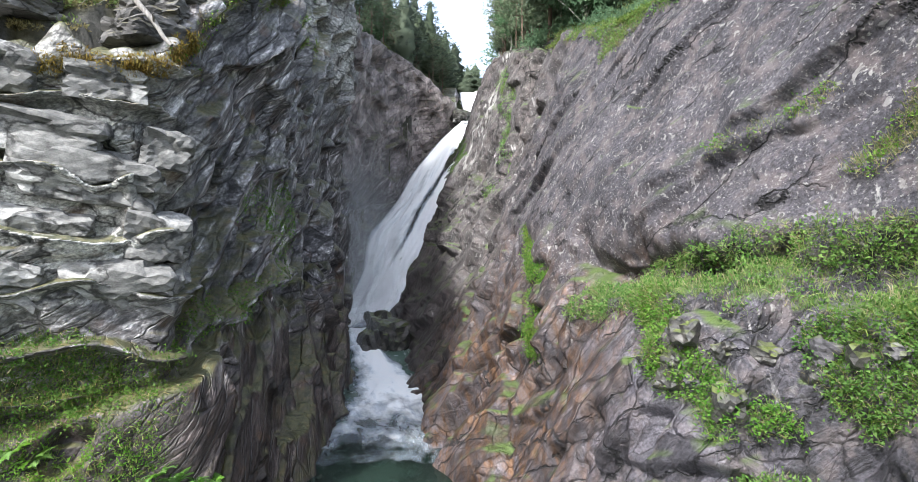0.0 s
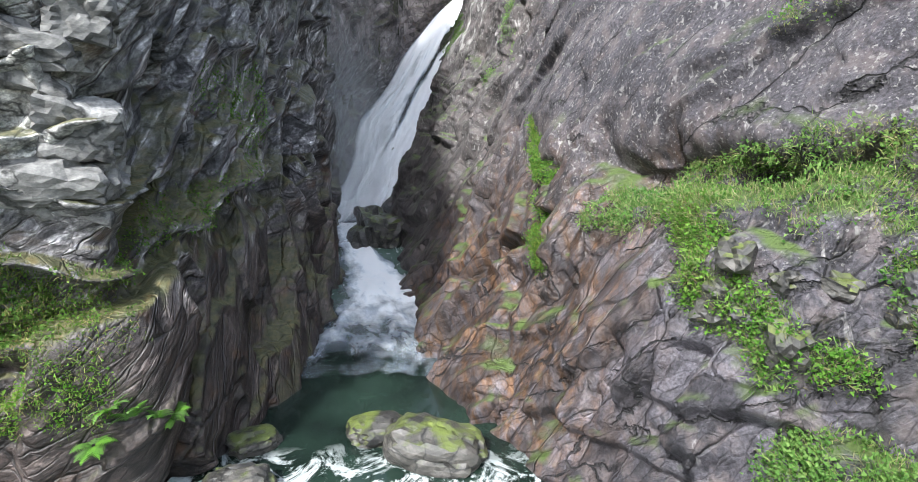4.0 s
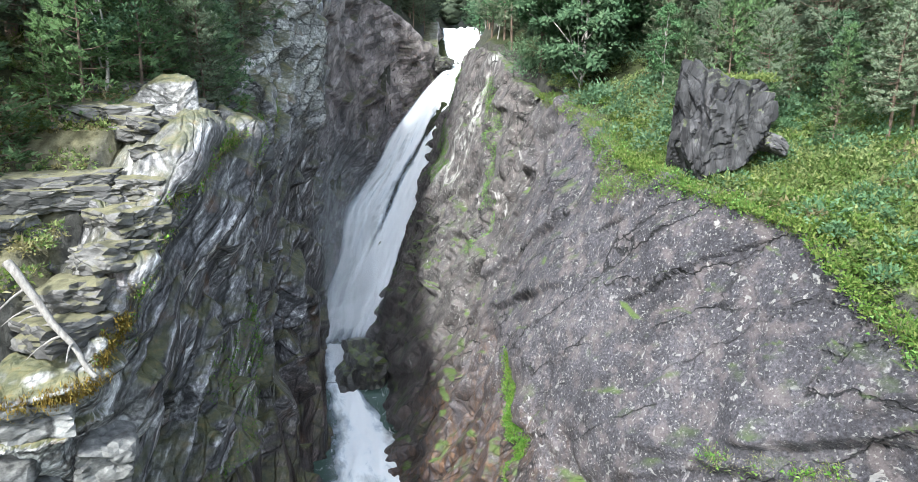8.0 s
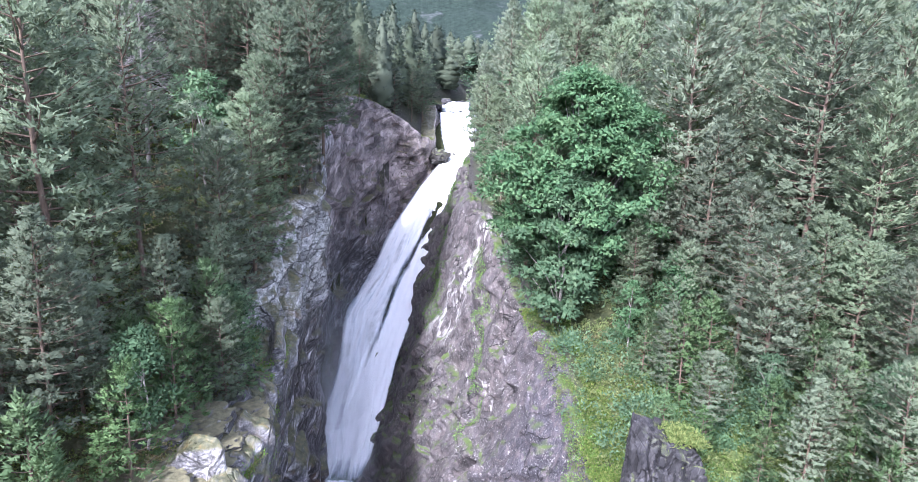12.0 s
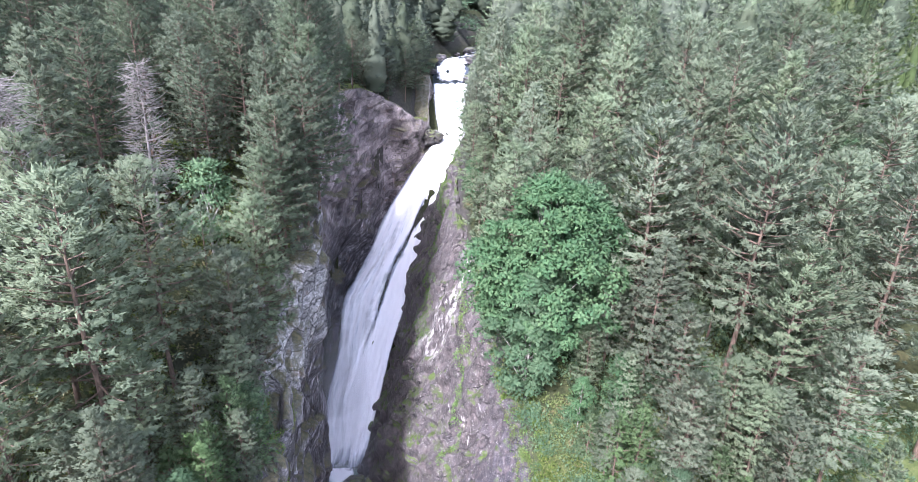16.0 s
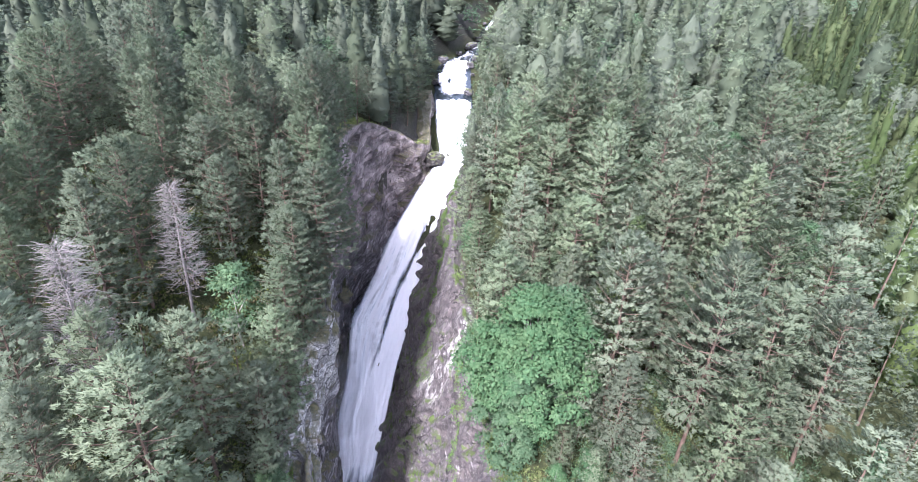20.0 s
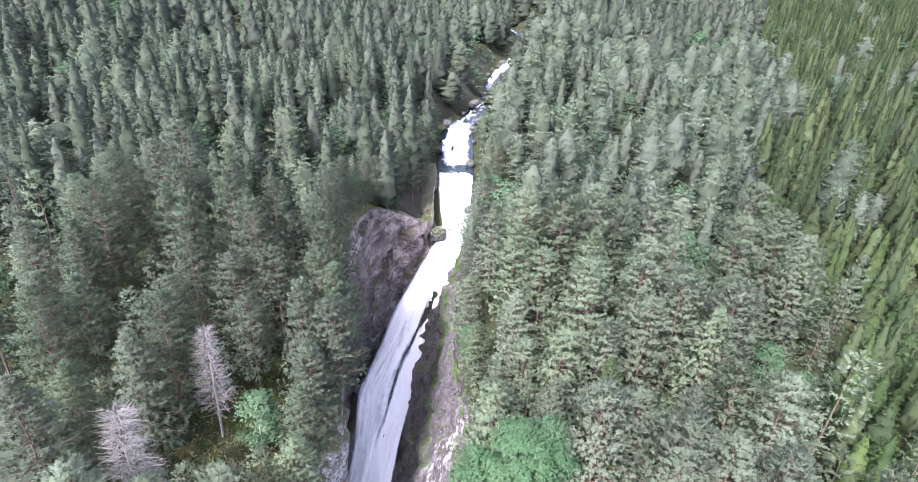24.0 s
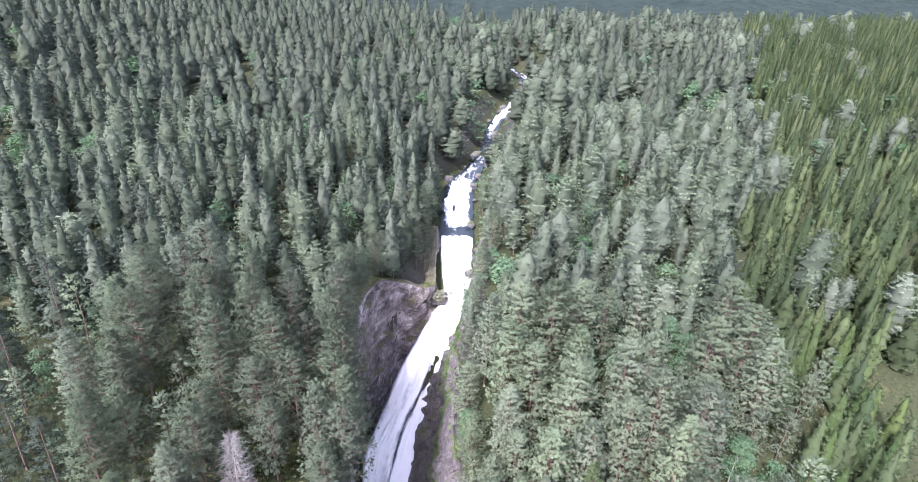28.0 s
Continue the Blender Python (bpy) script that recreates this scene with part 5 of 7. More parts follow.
def broadleaf(rng, h, base, spread, clumps, per, leaf, trunk_r):
    """trunk, limbs and a crown of leafy clumps with gaps between them."""
    zz = np.linspace(0, 1, 7)
    sway = np.cumsum(rng.normal(0, 0.15, (7, 2)), axis=0)
    path = np.stack([sway[:, 0], sway[:, 1], zz * h * 0.85], 1)
    path[0] = (0, 0, -0.6)
    trunk = tube(path, trunk_r * (1 - zz * 0.9), 7)
    lv, cc, cd, cf = [], [], [], []
    mid = h * (base + (1 - base) * 0.5)
    lobes = rng.normal(size=(7, 3))
    lobes /= np.linalg.norm(lobes, axis=1, keepdims=True)
    size = spread * 1.9 / math.sqrt(clumps) + 0.22
    for i in range(clumps):
        u = rng.normal(size=3)
        u /= np.linalg.norm(u)
        lob = float(np.clip((lobes @ u).max(), 0, 1)) ** 3
        r = (0.70 + 0.42 * lob) * (rng.uniform(0.72, 1.05) if i % 4 else rng.uniform(0.3, 0.7))
        taper = 1.0 - 0.38 * max(0, u[2])
        c = np.array([u[0] * spread * r * taper, u[1] * spread * r * taper, mid + u[2] * h * (1 - base) * 0.5 * (0.75 + 0.25 * r)])
        if i % 7 == 0:
            s = np.array([0, 0, max(h * base * 0.8, c[2] - spread * 0.9)])
            lv.append(tube(np.stack([s, s * 0.45 + c * 0.55 + [0, 0, 0.15], c]), [0.07, 0.04, 0.012], 4))
        w = rng.normal(size=(per, 3))
        w /= np.linalg.norm(w, axis=1, keepdims=True)
        w[:, 2] = np.where(w[:, 2] < -0.3, -w[:, 2], w[:, 2])
        cc.append(c + w * size * rng.uniform(0.55, 1.1, (per, 1)) * [1, 1, 0.7] * rng.uniform(0.8, 1.25))
        cd.append(w * 0.8 + rng.normal(0, 0.5, (per, 3)) + [0, 0, -0.35])
        cf.append(w * 0.8 + u * 0.4 + [0, 0, 0.5])
    return trunk, gather(lv), foliage(np.concatenate(cc), np.concatenate(cd), leaf, leaf * 0.75, rng, np.concatenate(cf))


def dead_tree(rng, h):
    trunk, limbs = conifer(rng, h, 0.2, 2.0, "pine", 46, 2, 1, 0.3, 0.16, -0.05, 0.5)[:2]
    tw = []
    for i in range(900):
        z = h * rng.uniform(0.3, 1.0)
        a = rng.uniform(0, 6.28)
        ln = 2.0 * max(0.12, 1 - z / h) ** 0.7
        r = ln * rng.uniform(0.3, 1.0)
        o = np.array([math.cos(a) * r, math.sin(a) * r, z + 0.2 * r])
        e = o + np.array([math.cos(a + rng.normal(0, 0.7)), math.sin(a + rng.normal(0, 0.7)), rng.normal(0.1, 0.4)]) * rng.uniform(0.4, 1.0)
        tw.append(tube(np.stack([o, e]), [0.02, 0.008], 3))
    return trunk, limbs, gather(tw)


def tree_thing(name, made, mats, label, category, group):
    """An Empty at the foot of the tree with its trunk, limbs and crown."""
    root = new(name)
    tagged(root, label, category, group)
    part("trunk", mesh_np("trunk", *made[0], mats[0]), root)
    if made[1] is not None:
        part("branchwork", mesh_np("branchwork", *made[1], mats[0]), root)["kind"] = "stuff"
    part("crown", mesh_np("crown", *made[2][:2], mats[1], True, None, *made[2][2:]), root)["kind"] = "stuff"
    if len(made) > 3:
        part("inner_crown", mesh_np("inner_crown", *made[3], M_INNER_SHADE, False), root)["kind"] = "stuff"
    return root


tr = np.random.default_rng(11)
KINDS = {"pine": [], "spruce": [], "birch": [], "dead": [], "sapling": []}


def kind_add(kind, name, made, mats, label, category, height):
    root = tree_thing(name, made, mats, label, category, "trees of the forest")
    KINDS[kind].append([root, height, False])


for i in range(6):
    hh = 16.5 + 0.6 * i
    kind_add("pine", "pine_tree", conifer(tr, hh, 0.14 + 0.06 * (i % 3), 3.3 + 0.13 * i, ("pine", "cone", "pine")[i % 3], 86, 21, 12, 0.28, 0.19, 0.02, 0.75, 0.6, 0.0), (M_BARK, M_PINE if i < 3 else M_SHADED_PINE),
             "grey-green Scots pine with an orange-brown trunk on the wooded slope" if i < 3 else "Scots pine with the shade of the wooded west slope coloured into its needles", "tree", hh)
for i in range(3):
    hh = 15.0 + i
    kind_add("spruce", "spruce_tree", conifer(tr, hh, 0.06, 2.7, "cone", 84, 15, 10, 0.28, 0.17, 0.12, 0.5, 0.15, 0.0), (M_BARK, M_SPRUCE),
             "yellow-green spruce with dense drooping branches", "tree", hh)
for i in range(3):
    hh = 9.5 + i
    kind_add("birch", "birch_tree", broadleaf(tr, hh, 0.22, 2.3, 46, 75, 0.27, 0.12), (M_BIRCH, M_LEAF), "leafy green birch among the pines", "tree", hh)
for i in range(2):
    kind_add("dead", "dead_tree", dead_tree(tr, 10.5 + i), (M_GREYWOOD, M_DEADTWIG), "bare grey dead tree with dry twigs", "tree", 10.5 + i)
for i in range(3):
    hh = 4.2 + 0.7 * i
    kind_add("sapling", "young_pine", conifer(tr, hh, 0.05, 1.25, "cone", 40, 12, 9, 0.18, 0.06, 0.0, 0.8, 0.2, 0.0), (M_BARK, M_YOUNG), "small bright green young pine on the grassy slope", "tree", hh)

PLACED = []


def plant(kind, x, y, height, which=None, dz=0.0):
    if kind == "pine" and which is None:
        # west of the gorge past y 48: models with shade in their needle colour
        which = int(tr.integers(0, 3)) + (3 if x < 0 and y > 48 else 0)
    row = KINDS[kind][(which if which is not None else int(tr.integers(0, 99))) % len(KINDS[kind])]
    k = height / row[1]
    xl, zl = (float(q) for q in west_rim(y))
    on_rim = y < 118 and xl - 2.7 < x < xl + 0.6
    z = zl - 0.2 if on_rim else float(ground_z(np.array([x]), np.array([y]))[0])
    m = pose(x, y, z + dz, 0, 0, float(tr.uniform(0, 360))) @ Matrix.Diagonal((k * tr.uniform(0.9, 1.1), k * tr.uniform(0.9, 1.1), k, 1))
    if not row[2]:
        row[0].matrix_basis = m
        row[2] = True
        ob = row[0]
    else:
        ob = copy_thing(row[0], m)
        ob.matrix_basis = m
    PLACED.append((x, y, height))
    return ob


def clear(x, y, gap):
    return all((x - a) ** 2 + (y - b) ** 2 > gap * gap for a, b, _ in PLACED)


# the big leafy tree beside the gorge
big = tree_thing("broadleaf_tree", broadleaf(tr, 16.0, 0.04, 7.0, 320, 150, 0.31, 0.22), (M_BIRCH, M_LEAF), "large dense blue-green broadleaf tree on the gorge edge", "tree", "trees of the forest")
big.matrix_basis = pose(11.2, 45.6, float(ground_z(np.array([11.2]), np.array([45.6]))[0]))
for x, y, h, w in ((9.6, 42.6, 11.5, 3.8), (15.2, 47.6, 13.5, 4.6)):
    side_tree = tree_thing("broadleaf_tree", broadleaf(tr, h, 0.05, w, 130, 130, 0.30, 0.16), (M_BIRCH, M_LEAF), "smaller leafy tree crowding against the large broadleaf tree", "tree", "trees of the forest")
    side_tree.matrix_basis = pose(x, y, float(ground_z(np.array([x]), np.array([y]))[0]))
    PLACED.append((x, y, h))
PLACED.append((11.8, 45.0, 15))
PLACED.append((10.3, 42.5, 15))

# single trees that stand out
for kind, x, y, hgt in (("dead", -25, 51.8, 16), ("dead", -28.4, 39.5, 19), ("pine", -19.6, 30.8, 21), ("pine", -18.4, 37.4, 18), ("pine", 20, 45.6, 21.5), ("pine", 26.3, 40.4, 23.5), ("spruce", 21.6, 50.2, 20), ("pine", -19.7, 63.6, 18), ("pine", -22, 26, 17), ("pine", -26.5, 29, 18), ("pine", -16.8, 25.6, 12), ("pine", -23.5, 34, 19), ("pine", -28, 24, 15), ("pine", -20.5, 21.5, 13), ("sapling", -13.4, 25.4, 6.5), ("sapling", -12.9, 28.8, 7.5), ("sapling", -14.8, 22.2, 7), ("sapling", -13.2, 34.6, 8), ("pine", 34.9, 69.8, 19), ("pine", 40.5, 46.5, 20), ("pine", -14.5, 54, 15.5), ("pine", 30.5, 47, 19), ("pine", 33, 41.5, 19), ("pine", 20.5, 36.5, 12), ("pine", 22.5, 32.5, 11), ("pine", 26.5, 34.5, 17), ("pine", 29, 30.5, 13), ("pine", 19.5, 40.5, 14), ("pine", 31, 36.5, 16), ("pine", 24.5, 28, 10), ("pine", 28.5, 26, 10), ("pine", 16.5, 42.5, 10), ("pine", 19.6, 26.2, 7.5), ("pine", 20.8, 23.4, 8), ("pine", 23.4, 30.6, 10), ("sapling", 17.2, 34.2, 6), ("pine", 16.8, 36.8, 8), ("pine", 14.2, 39.5, 7.5), ("birch", 18.4, 29.6, 5), ("birch", 22.6, 26.4, 6), ("pine", 15.4, 29.8, 5.5), ("pine", 17.8, 25.2, 6.5), ("pine", 14.8, 33.8, 6), ("pine", 19.2, 31.4, 8), ("birch", 13.4, 37.6, 5), ("pine", 25.4, 31.6, 9),
                        ("pine", 15.6, 51.5, 16), ("pine", 9.6, 57.5, 13), ("pine", 19, 31, 11), ("sapling", 15.2, 33, 6.5), ("pine", 25.7, 50, 16), ("birch", -13.6, 27.2, 6.5), ("sapling", -14.2, 30.5, 6.5),
                        ("pine", -12.2, 33.6, 7.5), ("sapling", -14.0, 24.5, 4), ("pine", -19, 22.5, 11), ("pine", 13.4, 60, 14), ("sapling", 16.5, 26.5, 3.5), ("sapling", 18, 28.5, 4.5), ("sapling", 20, 25, 4),
                        ("sapling", 13.2, 30.5, 3.2), ("sapling", 22.5, 28.5, 5), ("birch", 21, 20.5, 7), ("birch", 16.5, 37.5, 7), ("sapling", 19.5, 22.5, 5), ("sapling", 22, 24, 6), ("sapling", 17.5, 31.5, 4), ("sapling", 21, 30, 6), ("sapling", 24.5, 26.5, 7), ("sapling", 14.8, 29.2, 2.8), ("pine", 26.5, 23, 7.5), ("sapling", 23.5, 32, 7), ("sapling", 13.8, 35.5, 4.5),
                        ("pine", -12.0, 62.0, 19), ("pine", -13.4, 67.2, 20), ("pine", -15.2, 73, 20), ("pine", -17.0, 80, 19), ("pine", -17.4, 87, 17), ("pine", -16.8, 94, 15), ("pine", -15.6, 98, 12), ("pine", -14.0, 102.6, 11), ("pine", -16.9, 90.6, 15),  ("pine", -14.2, 40, 15), ("pine", -14.2, 45.5, 15), ("pine", -14.4, 50, 14),
                        ("pine", -13.2, 56.5, 13), ("birch", -13.0, 37, 7), ("sapling", -15.6, 20.6, 6), ("sapling", -16.2, 23.4, 7), ("sapling", -14.6, 26, 5), ("pine", -16.6, 27.6, 9), ("sapling", -13.6, 31.6, 6.5), ("pine", -15.2, 33, 8.5), ("sapling", -12.6, 36, 6.5), ("pine", -17.6, 31, 11), ("pine", -18.8, 25.5, 10), ("sapling", -15.2, 29.4, 6), ("pine", -14, 38, 9), ("pine", 6.8, 66, 12), ("pine", 6.2, 75, 13), ("pine", 6.6, 84, 13), ("pine", 7.6, 95, 13), ("pine", 9.5, 106, 13), ("birch", 6.4, 70, 8), ("birch", 7.4, 100, 8), ("pine", 12.5, 117, 13),
                        ("pine", -12.4, 57.8, 18), ("pine", -13.4, 52.6, 17), ("pine", -15.6, 58.6, 19), ("pine", -13.9, 63.6, 19), ("pine", -15.3, 69.4, 19), ("pine", -17, 76.4, 18), ("pine", -12.6, 109.5, 11), ("pine", -8.5, 112.5, 10.5),
                        ("birch", -14.6, 104, 7), ("birch", -10.4, 110.2, 6), ("pine", -5.6, 117, 11), ("pine", -3.6, 124, 11), ("pine", -4.6, 131, 12)):
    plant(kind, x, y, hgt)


def far_enough(x, y):
    xr, xl = float(along(y, RY, R_RIM)), float(west_rim(y)[0])
    wx, ww = float(along(y, WY, WX)), float(along(y, WY, WW))
    if y < 134:
        if xl - (2.4 if y < 33 else 0.9 if y < 84 else 2.0) < x < xr + (1.2 if y < 44 else 0.2):
            return False
    return abs(x - wx) > ww + (2.2 if y < 160 else 2.0) or y > 302


# a glade before the dead tree
PLACED.append((-24.2, 46.6, 0))
PLACED.append((-22.6, 42.4, 0))

# hand-sized stand of trees near the gorge, each one a thing of its own
for ring in range(5200):
    y = tr.uniform(16, 84)
    x = tr.uniform(-50, 54)
    if not far_enough(x, y) or (x > 0 and y < 38 and x < 18.5 + (38 - y) * 0.35) or (x < 0 and y < 24 and x > -15):
        continue
    if abs(x) > 14 + 0.62 * y or len(PLACED) >= 270:
        continue
    if not clear(x, y, 5.0):
        continue
    r = tr.uniform()
    if x > 28 + 0.4 * y and r < 0.7:
        plant("spruce", x, y, tr.uniform(11, 15))
    elif r < 0.80:
        plant("pine", x, y, tr.uniform(16, 22) if y > 38 or x < -20 else tr.uniform(10, 16))
    elif r < 0.93:
        plant("birch", x, y, tr.uniform(7, 11))
    else:
        plant("sapling", x, y, tr.uniform(4, 6.5))


# models that found no place
for rows in KINDS.values():
    for r in rows:
        if not r[2]:
            for o in (*r[0].children, r[0]):
                bpy.data.objects.remove(o)


# the rest of the forest
def lod_tree(kind, rng, level):
    if level <= 1:
        dense = 0.55 if level else 0.0      # the farther stand has a dense inner hull, coloured as shade
        args = dict(pine=(18, 0.20, 3.3, "pine", 48, 11, 7, 0.38, 0.2, 0.02, 0.75, 0.6, dense), spruce=(13, 0.04, 2.2, "cone", 38, 8, 6, 0.36, 0.18, 0.14, 0.5, 0.1, 0.66), fir=(18, 0.10, 2.9, "cone", 48, 10, 7, 0.38, 0.18, 0.04, 0.6, 0.2, dense))
    else:
        args = dict(pine=(18, 0.18, 3.4, "pine", 32, 7, 4, 0.56, 0.2, 0.02, 0.75, 0.6, 0.70), spruce=(13, 0.03, 2.2, "cone", 26, 5, 4, 0.5, 0.18, 0.14, 0.5, 0.1, 0.62), fir=(18, 0.06, 3.1, "cone", 32, 7, 4, 0.56, 0.18, 0.04, 0.6, 0.2, 0.70))
    if kind == "birch":
        return broadleaf(rng, 11, 0.15, 2.4, 24 if level <= 1 else 12, 24 if level <= 1 else 14, 0.5 if level <= 1 else 0.85, 0.12)
    return conifer(rng, *args[kind])


def forest(name, spots, kinds, level, label, rng):
    """Many trees far off: trunks joined in one mesh, crowns of each kind in another."""
    root = new(name)
    tagged(root, label, "forest", kind="stuff")
    trunks = []
    for kind, mat in (("pine", M_PINE), ("spruce", M_SPRUCE), ("fir", M_FIR), ("birch", M_LEAF)):
        base = [lod_tree(kind, rng, level) for _ in range(4)]
        rows = [s for s, k in zip(spots, kinds) if k == kind]
        if not rows:
            continue
        for b, base_tree in enumerate(base):
            mine = np.array([s for i, s in enumerate(rows) if i % 4 == b])
            if not len(mine):
                continue
            cs, sn = np.cos(mine[:, 4])[:, None], np.sin(mine[:, 4])[:, None]
            for which, (v, f, *nn) in (("trunk", base_tree[0]), ("crown", base_tree[2]), *((("inner_crown", q) for q in base_tree[3:]))):
                if which == "trunk" and level > 1:
                    continue
                x = (v[None, :, 0] * cs - v[None, :, 1] * sn) * mine[:, 5:6] + mine[:, 0:1]
                y = (v[None, :, 0] * sn + v[None, :, 1] * cs) * mine[:, 5:6] + mine[:, 1:2]
                z = v[None, :, 2] * mine[:, 3:4] + mine[:, 2:3]
                vv = np.stack([x, y, z], -1).reshape(-1, 3)
                ff = (f[None] + (np.arange(len(mine)) * len(v))[:, None, None]).reshape(-1, f.shape[1])
                if which == "trunk":
                    trunks.append((vv, ff))
                elif which == "inner_crown":
                    # all but spruce: hull darker than the needles, painting the shade within
                    part("inner_crown", mesh_np("inner_crown", vv, ff, M_INNER_SHADE if mat is not M_SPRUCE else M_SPRUCE, True), root)["kind"] = "stuff"
                else:
                    w = nn[0]
                    ww = np.stack([w[None, :, 0] * cs - w[None, :, 1] * sn, w[None, :, 0] * sn + w[None, :, 1] * cs, w[None, :, 2] + 0 * cs], -1).reshape(-1, 3)
                    o = part("crown", mesh_np("crown", vv, ff, mat, True, np.repeat(rng.uniform(0, 1, len(mine)), len(v)), ww), root)
                    o["kind"] = "stuff"
    if trunks:
        o = part("trunk", mesh_np("trunk", *gather(trunks), M_BARK), root)
        o["kind"] = "stuff"
    return root


def scatter(rng, y0, y1, step, half):
    spots, kinds, spots_xy = [], [], []
    near = np.array([(a, b) for a, b, _ in PLACED])
    for y in np.arange(y0, y1, step):
        w = half(y)
        for x in np.arange(-w, w, step):
            px, py = x + rng.uniform(-0.8, 0.8) * step, y + rng.uniform(-0.8, 0.8) * step
            if any((px - a) ** 2 + (py - b) ** 2 < (0.62 * step) ** 2 for a, b in spots_xy[-220:]) or rng.uniform() < 0.04:
                continue
            if not far_enough(px, py):
                continue
            if py < 100 and ((near - (px, py)) ** 2).sum(1).min() < 26:
                continue
            if px > 0 and py < 38 and px < 20:
                continue
            if px < 0 and py < 24 and px > -15:
                continue
            into = (px - 27 - 0.42 * py - 6 * math.sin(py * 0.05)) / 9 + 0.5 + 0.4 * vnoise(np.array([[px * 0.06, py * 0.06, 8.0]]), 78)[0]
            stand = rng.uniform() < into
            r = rng.uniform()
            if stand:
                k = "spruce" if r < 0.86 else ("pine" if r < 0.95 else "birch")
            else:
                leafy = vnoise(np.array([[px * 0.03, py * 0.03, 4.0]]), 77)[0] > 0.35
                # firs, darker than pines, come more often to the west and far off
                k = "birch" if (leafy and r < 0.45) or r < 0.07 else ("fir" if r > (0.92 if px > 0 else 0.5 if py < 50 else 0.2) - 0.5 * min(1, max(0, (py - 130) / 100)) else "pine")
            spots_xy.append((px, py))
            h = rng.uniform(0.7, 1.15) * (1.0 if k != "birch" else 0.9)
            off = px - float(along(py, WY, WX)) - float(along(py, WY, WW))
            if 150 < py < 300 and 0 < off < 16:
                h *= 0.36 + 0.04 * off
            wide = 1.22 if py > 165 else 1.12 if py > 78 else 1.0      # older, broader crowns up the slope
            spots.append((px, py, 0.0, h * (1.9 - 0.9 * wide), rng.uniform(0, 6.28), wide * rng.uniform(0.92, 1.36)))
            kinds.append(k)
            for extra in range(2 if stand else 0):
                spots.append((px + step * (0.5 if extra else 0.1), py + (rng.uniform(-0.5, 0.5) if extra else 0.5) * step, 0.0, rng.uniform(0.75, 1.25), rng.uniform(0, 6.28), rng.uniform(0.75, 1.0)))
                kinds.append("spruce")
    s = np.array(spots)
    s[:, 2] = ground_z(s[:, 0], s[:, 1])
    return s, kinds


fr = np.random.default_rng(5)
S1, K1 = scatter(fr, 18, 165, 6.0, lambda y: 26 + 0.80 * y)
# fill the clearings between the trees on either side of the gorge
taken = np.concatenate([S1[:, :2], np.array([(a, b) for a, b, _ in PLACED])])
fill, fill_k = [], []
for _ in range(14000):
    y = fr.uniform(34, 165)
    x = fr.uniform(-30 - 0.62 * y, 30 + 0.62 * y)
    if not far_enough(x, y) or (0 < x < 26 and y < 40) or ((taken - (x, y)) ** 2).sum(1).min() < (15 if y < 80 else 19):
        continue
    taken = np.concatenate([taken, [[x, y]]])
    fill.append((x, y, 0.0, fr.uniform(0.45, 0.8), fr.uniform(0, 6.28), fr.uniform(0.6, 0.8)))
    fill_k.append("pine" if fr.uniform() < 0.75 else "birch")
fill = np.array(fill)
fill[:, 2] = ground_z(fill[:, 0], fill[:, 1])
S1, K1 = np.concatenate([S1, fill]), K1 + fill_k
close = S1[:, 1] < 78
forest("forest_near", S1[close], [k for k, c in zip(K1, close) if c], 0, "mixed pine, spruce and birch forest covering the slopes beside the gorge", fr)
forest("forest_middle", S1[~close], [k for k, c in zip(K1, close) if not c], 1, "dense pine and spruce forest on the slopes beside the upper stream", fr)
S2, K2 = scatter(fr, 165, 390, 6.5, lambda y: 30 + 0.82 * y)
forest("forest_far", S2, K2, 2, "distant dense conifer forest on the upper slope", fr)


# ---- stones ----
def stone_mesh(name, mat, size, seed, sub=4, boxy=0.5, chip=0.16, cells=1.1, smooth=False, taper=0.0, bend=None):
    """A rock with broken faces: between a ball and a block, chipped into planes."""
    bm = bmesh.new()
    bmesh.ops.create_icosphere(bm, subdivisions=sub, radius=1.0)
    v = np.array([q.co[:] for q in bm.verts])
    f = np.array([[q.index for q in face.verts] for face in bm.faces])
    bm.free()
    cube = v / np.abs(v).max(1, keepdims=True)
    v = v * (1 - boxy) + cube * boxy * 0.85
    n = v / np.linalg.norm(v, axis=1, keepdims=True)
    v[:, :2] *= (1 - taper * (1 - v[:, 2:3]) * 0.5)
    if bend:
        v = bend(v)
    fv, fe = facets(v * cells + seed * 3.1, seed)
    gv, ge = facets(v * cells * 2.3 + seed, seed + 1)
    v = v + n * (chip * fv + chip * 0.4 * gv + 0.03 * fbm(v * 3, 3, seed) - chip * 0.5 * np.exp(-(fe / 0.06) ** 2))[:, None]
    return mesh_np(name, v * np.array(size) * 0.5, f, mat, smooth)


def rock(name, label, mat, x, y, z, size, rot=(0, 0, 0), seed=1, category="rock", parent=None, **kw):
    ob = new(name, stone_mesh(name, mat, size, seed, **kw))
    ob.matrix_basis = pose(x, y, z, *rot)
    if parent is None:
        tagged(ob, label, category)
    else:
        ob.parent = parent
    return ob


def gz(x, y):
    return float(ground_z(np.array([x]), np.array([y]))[0])


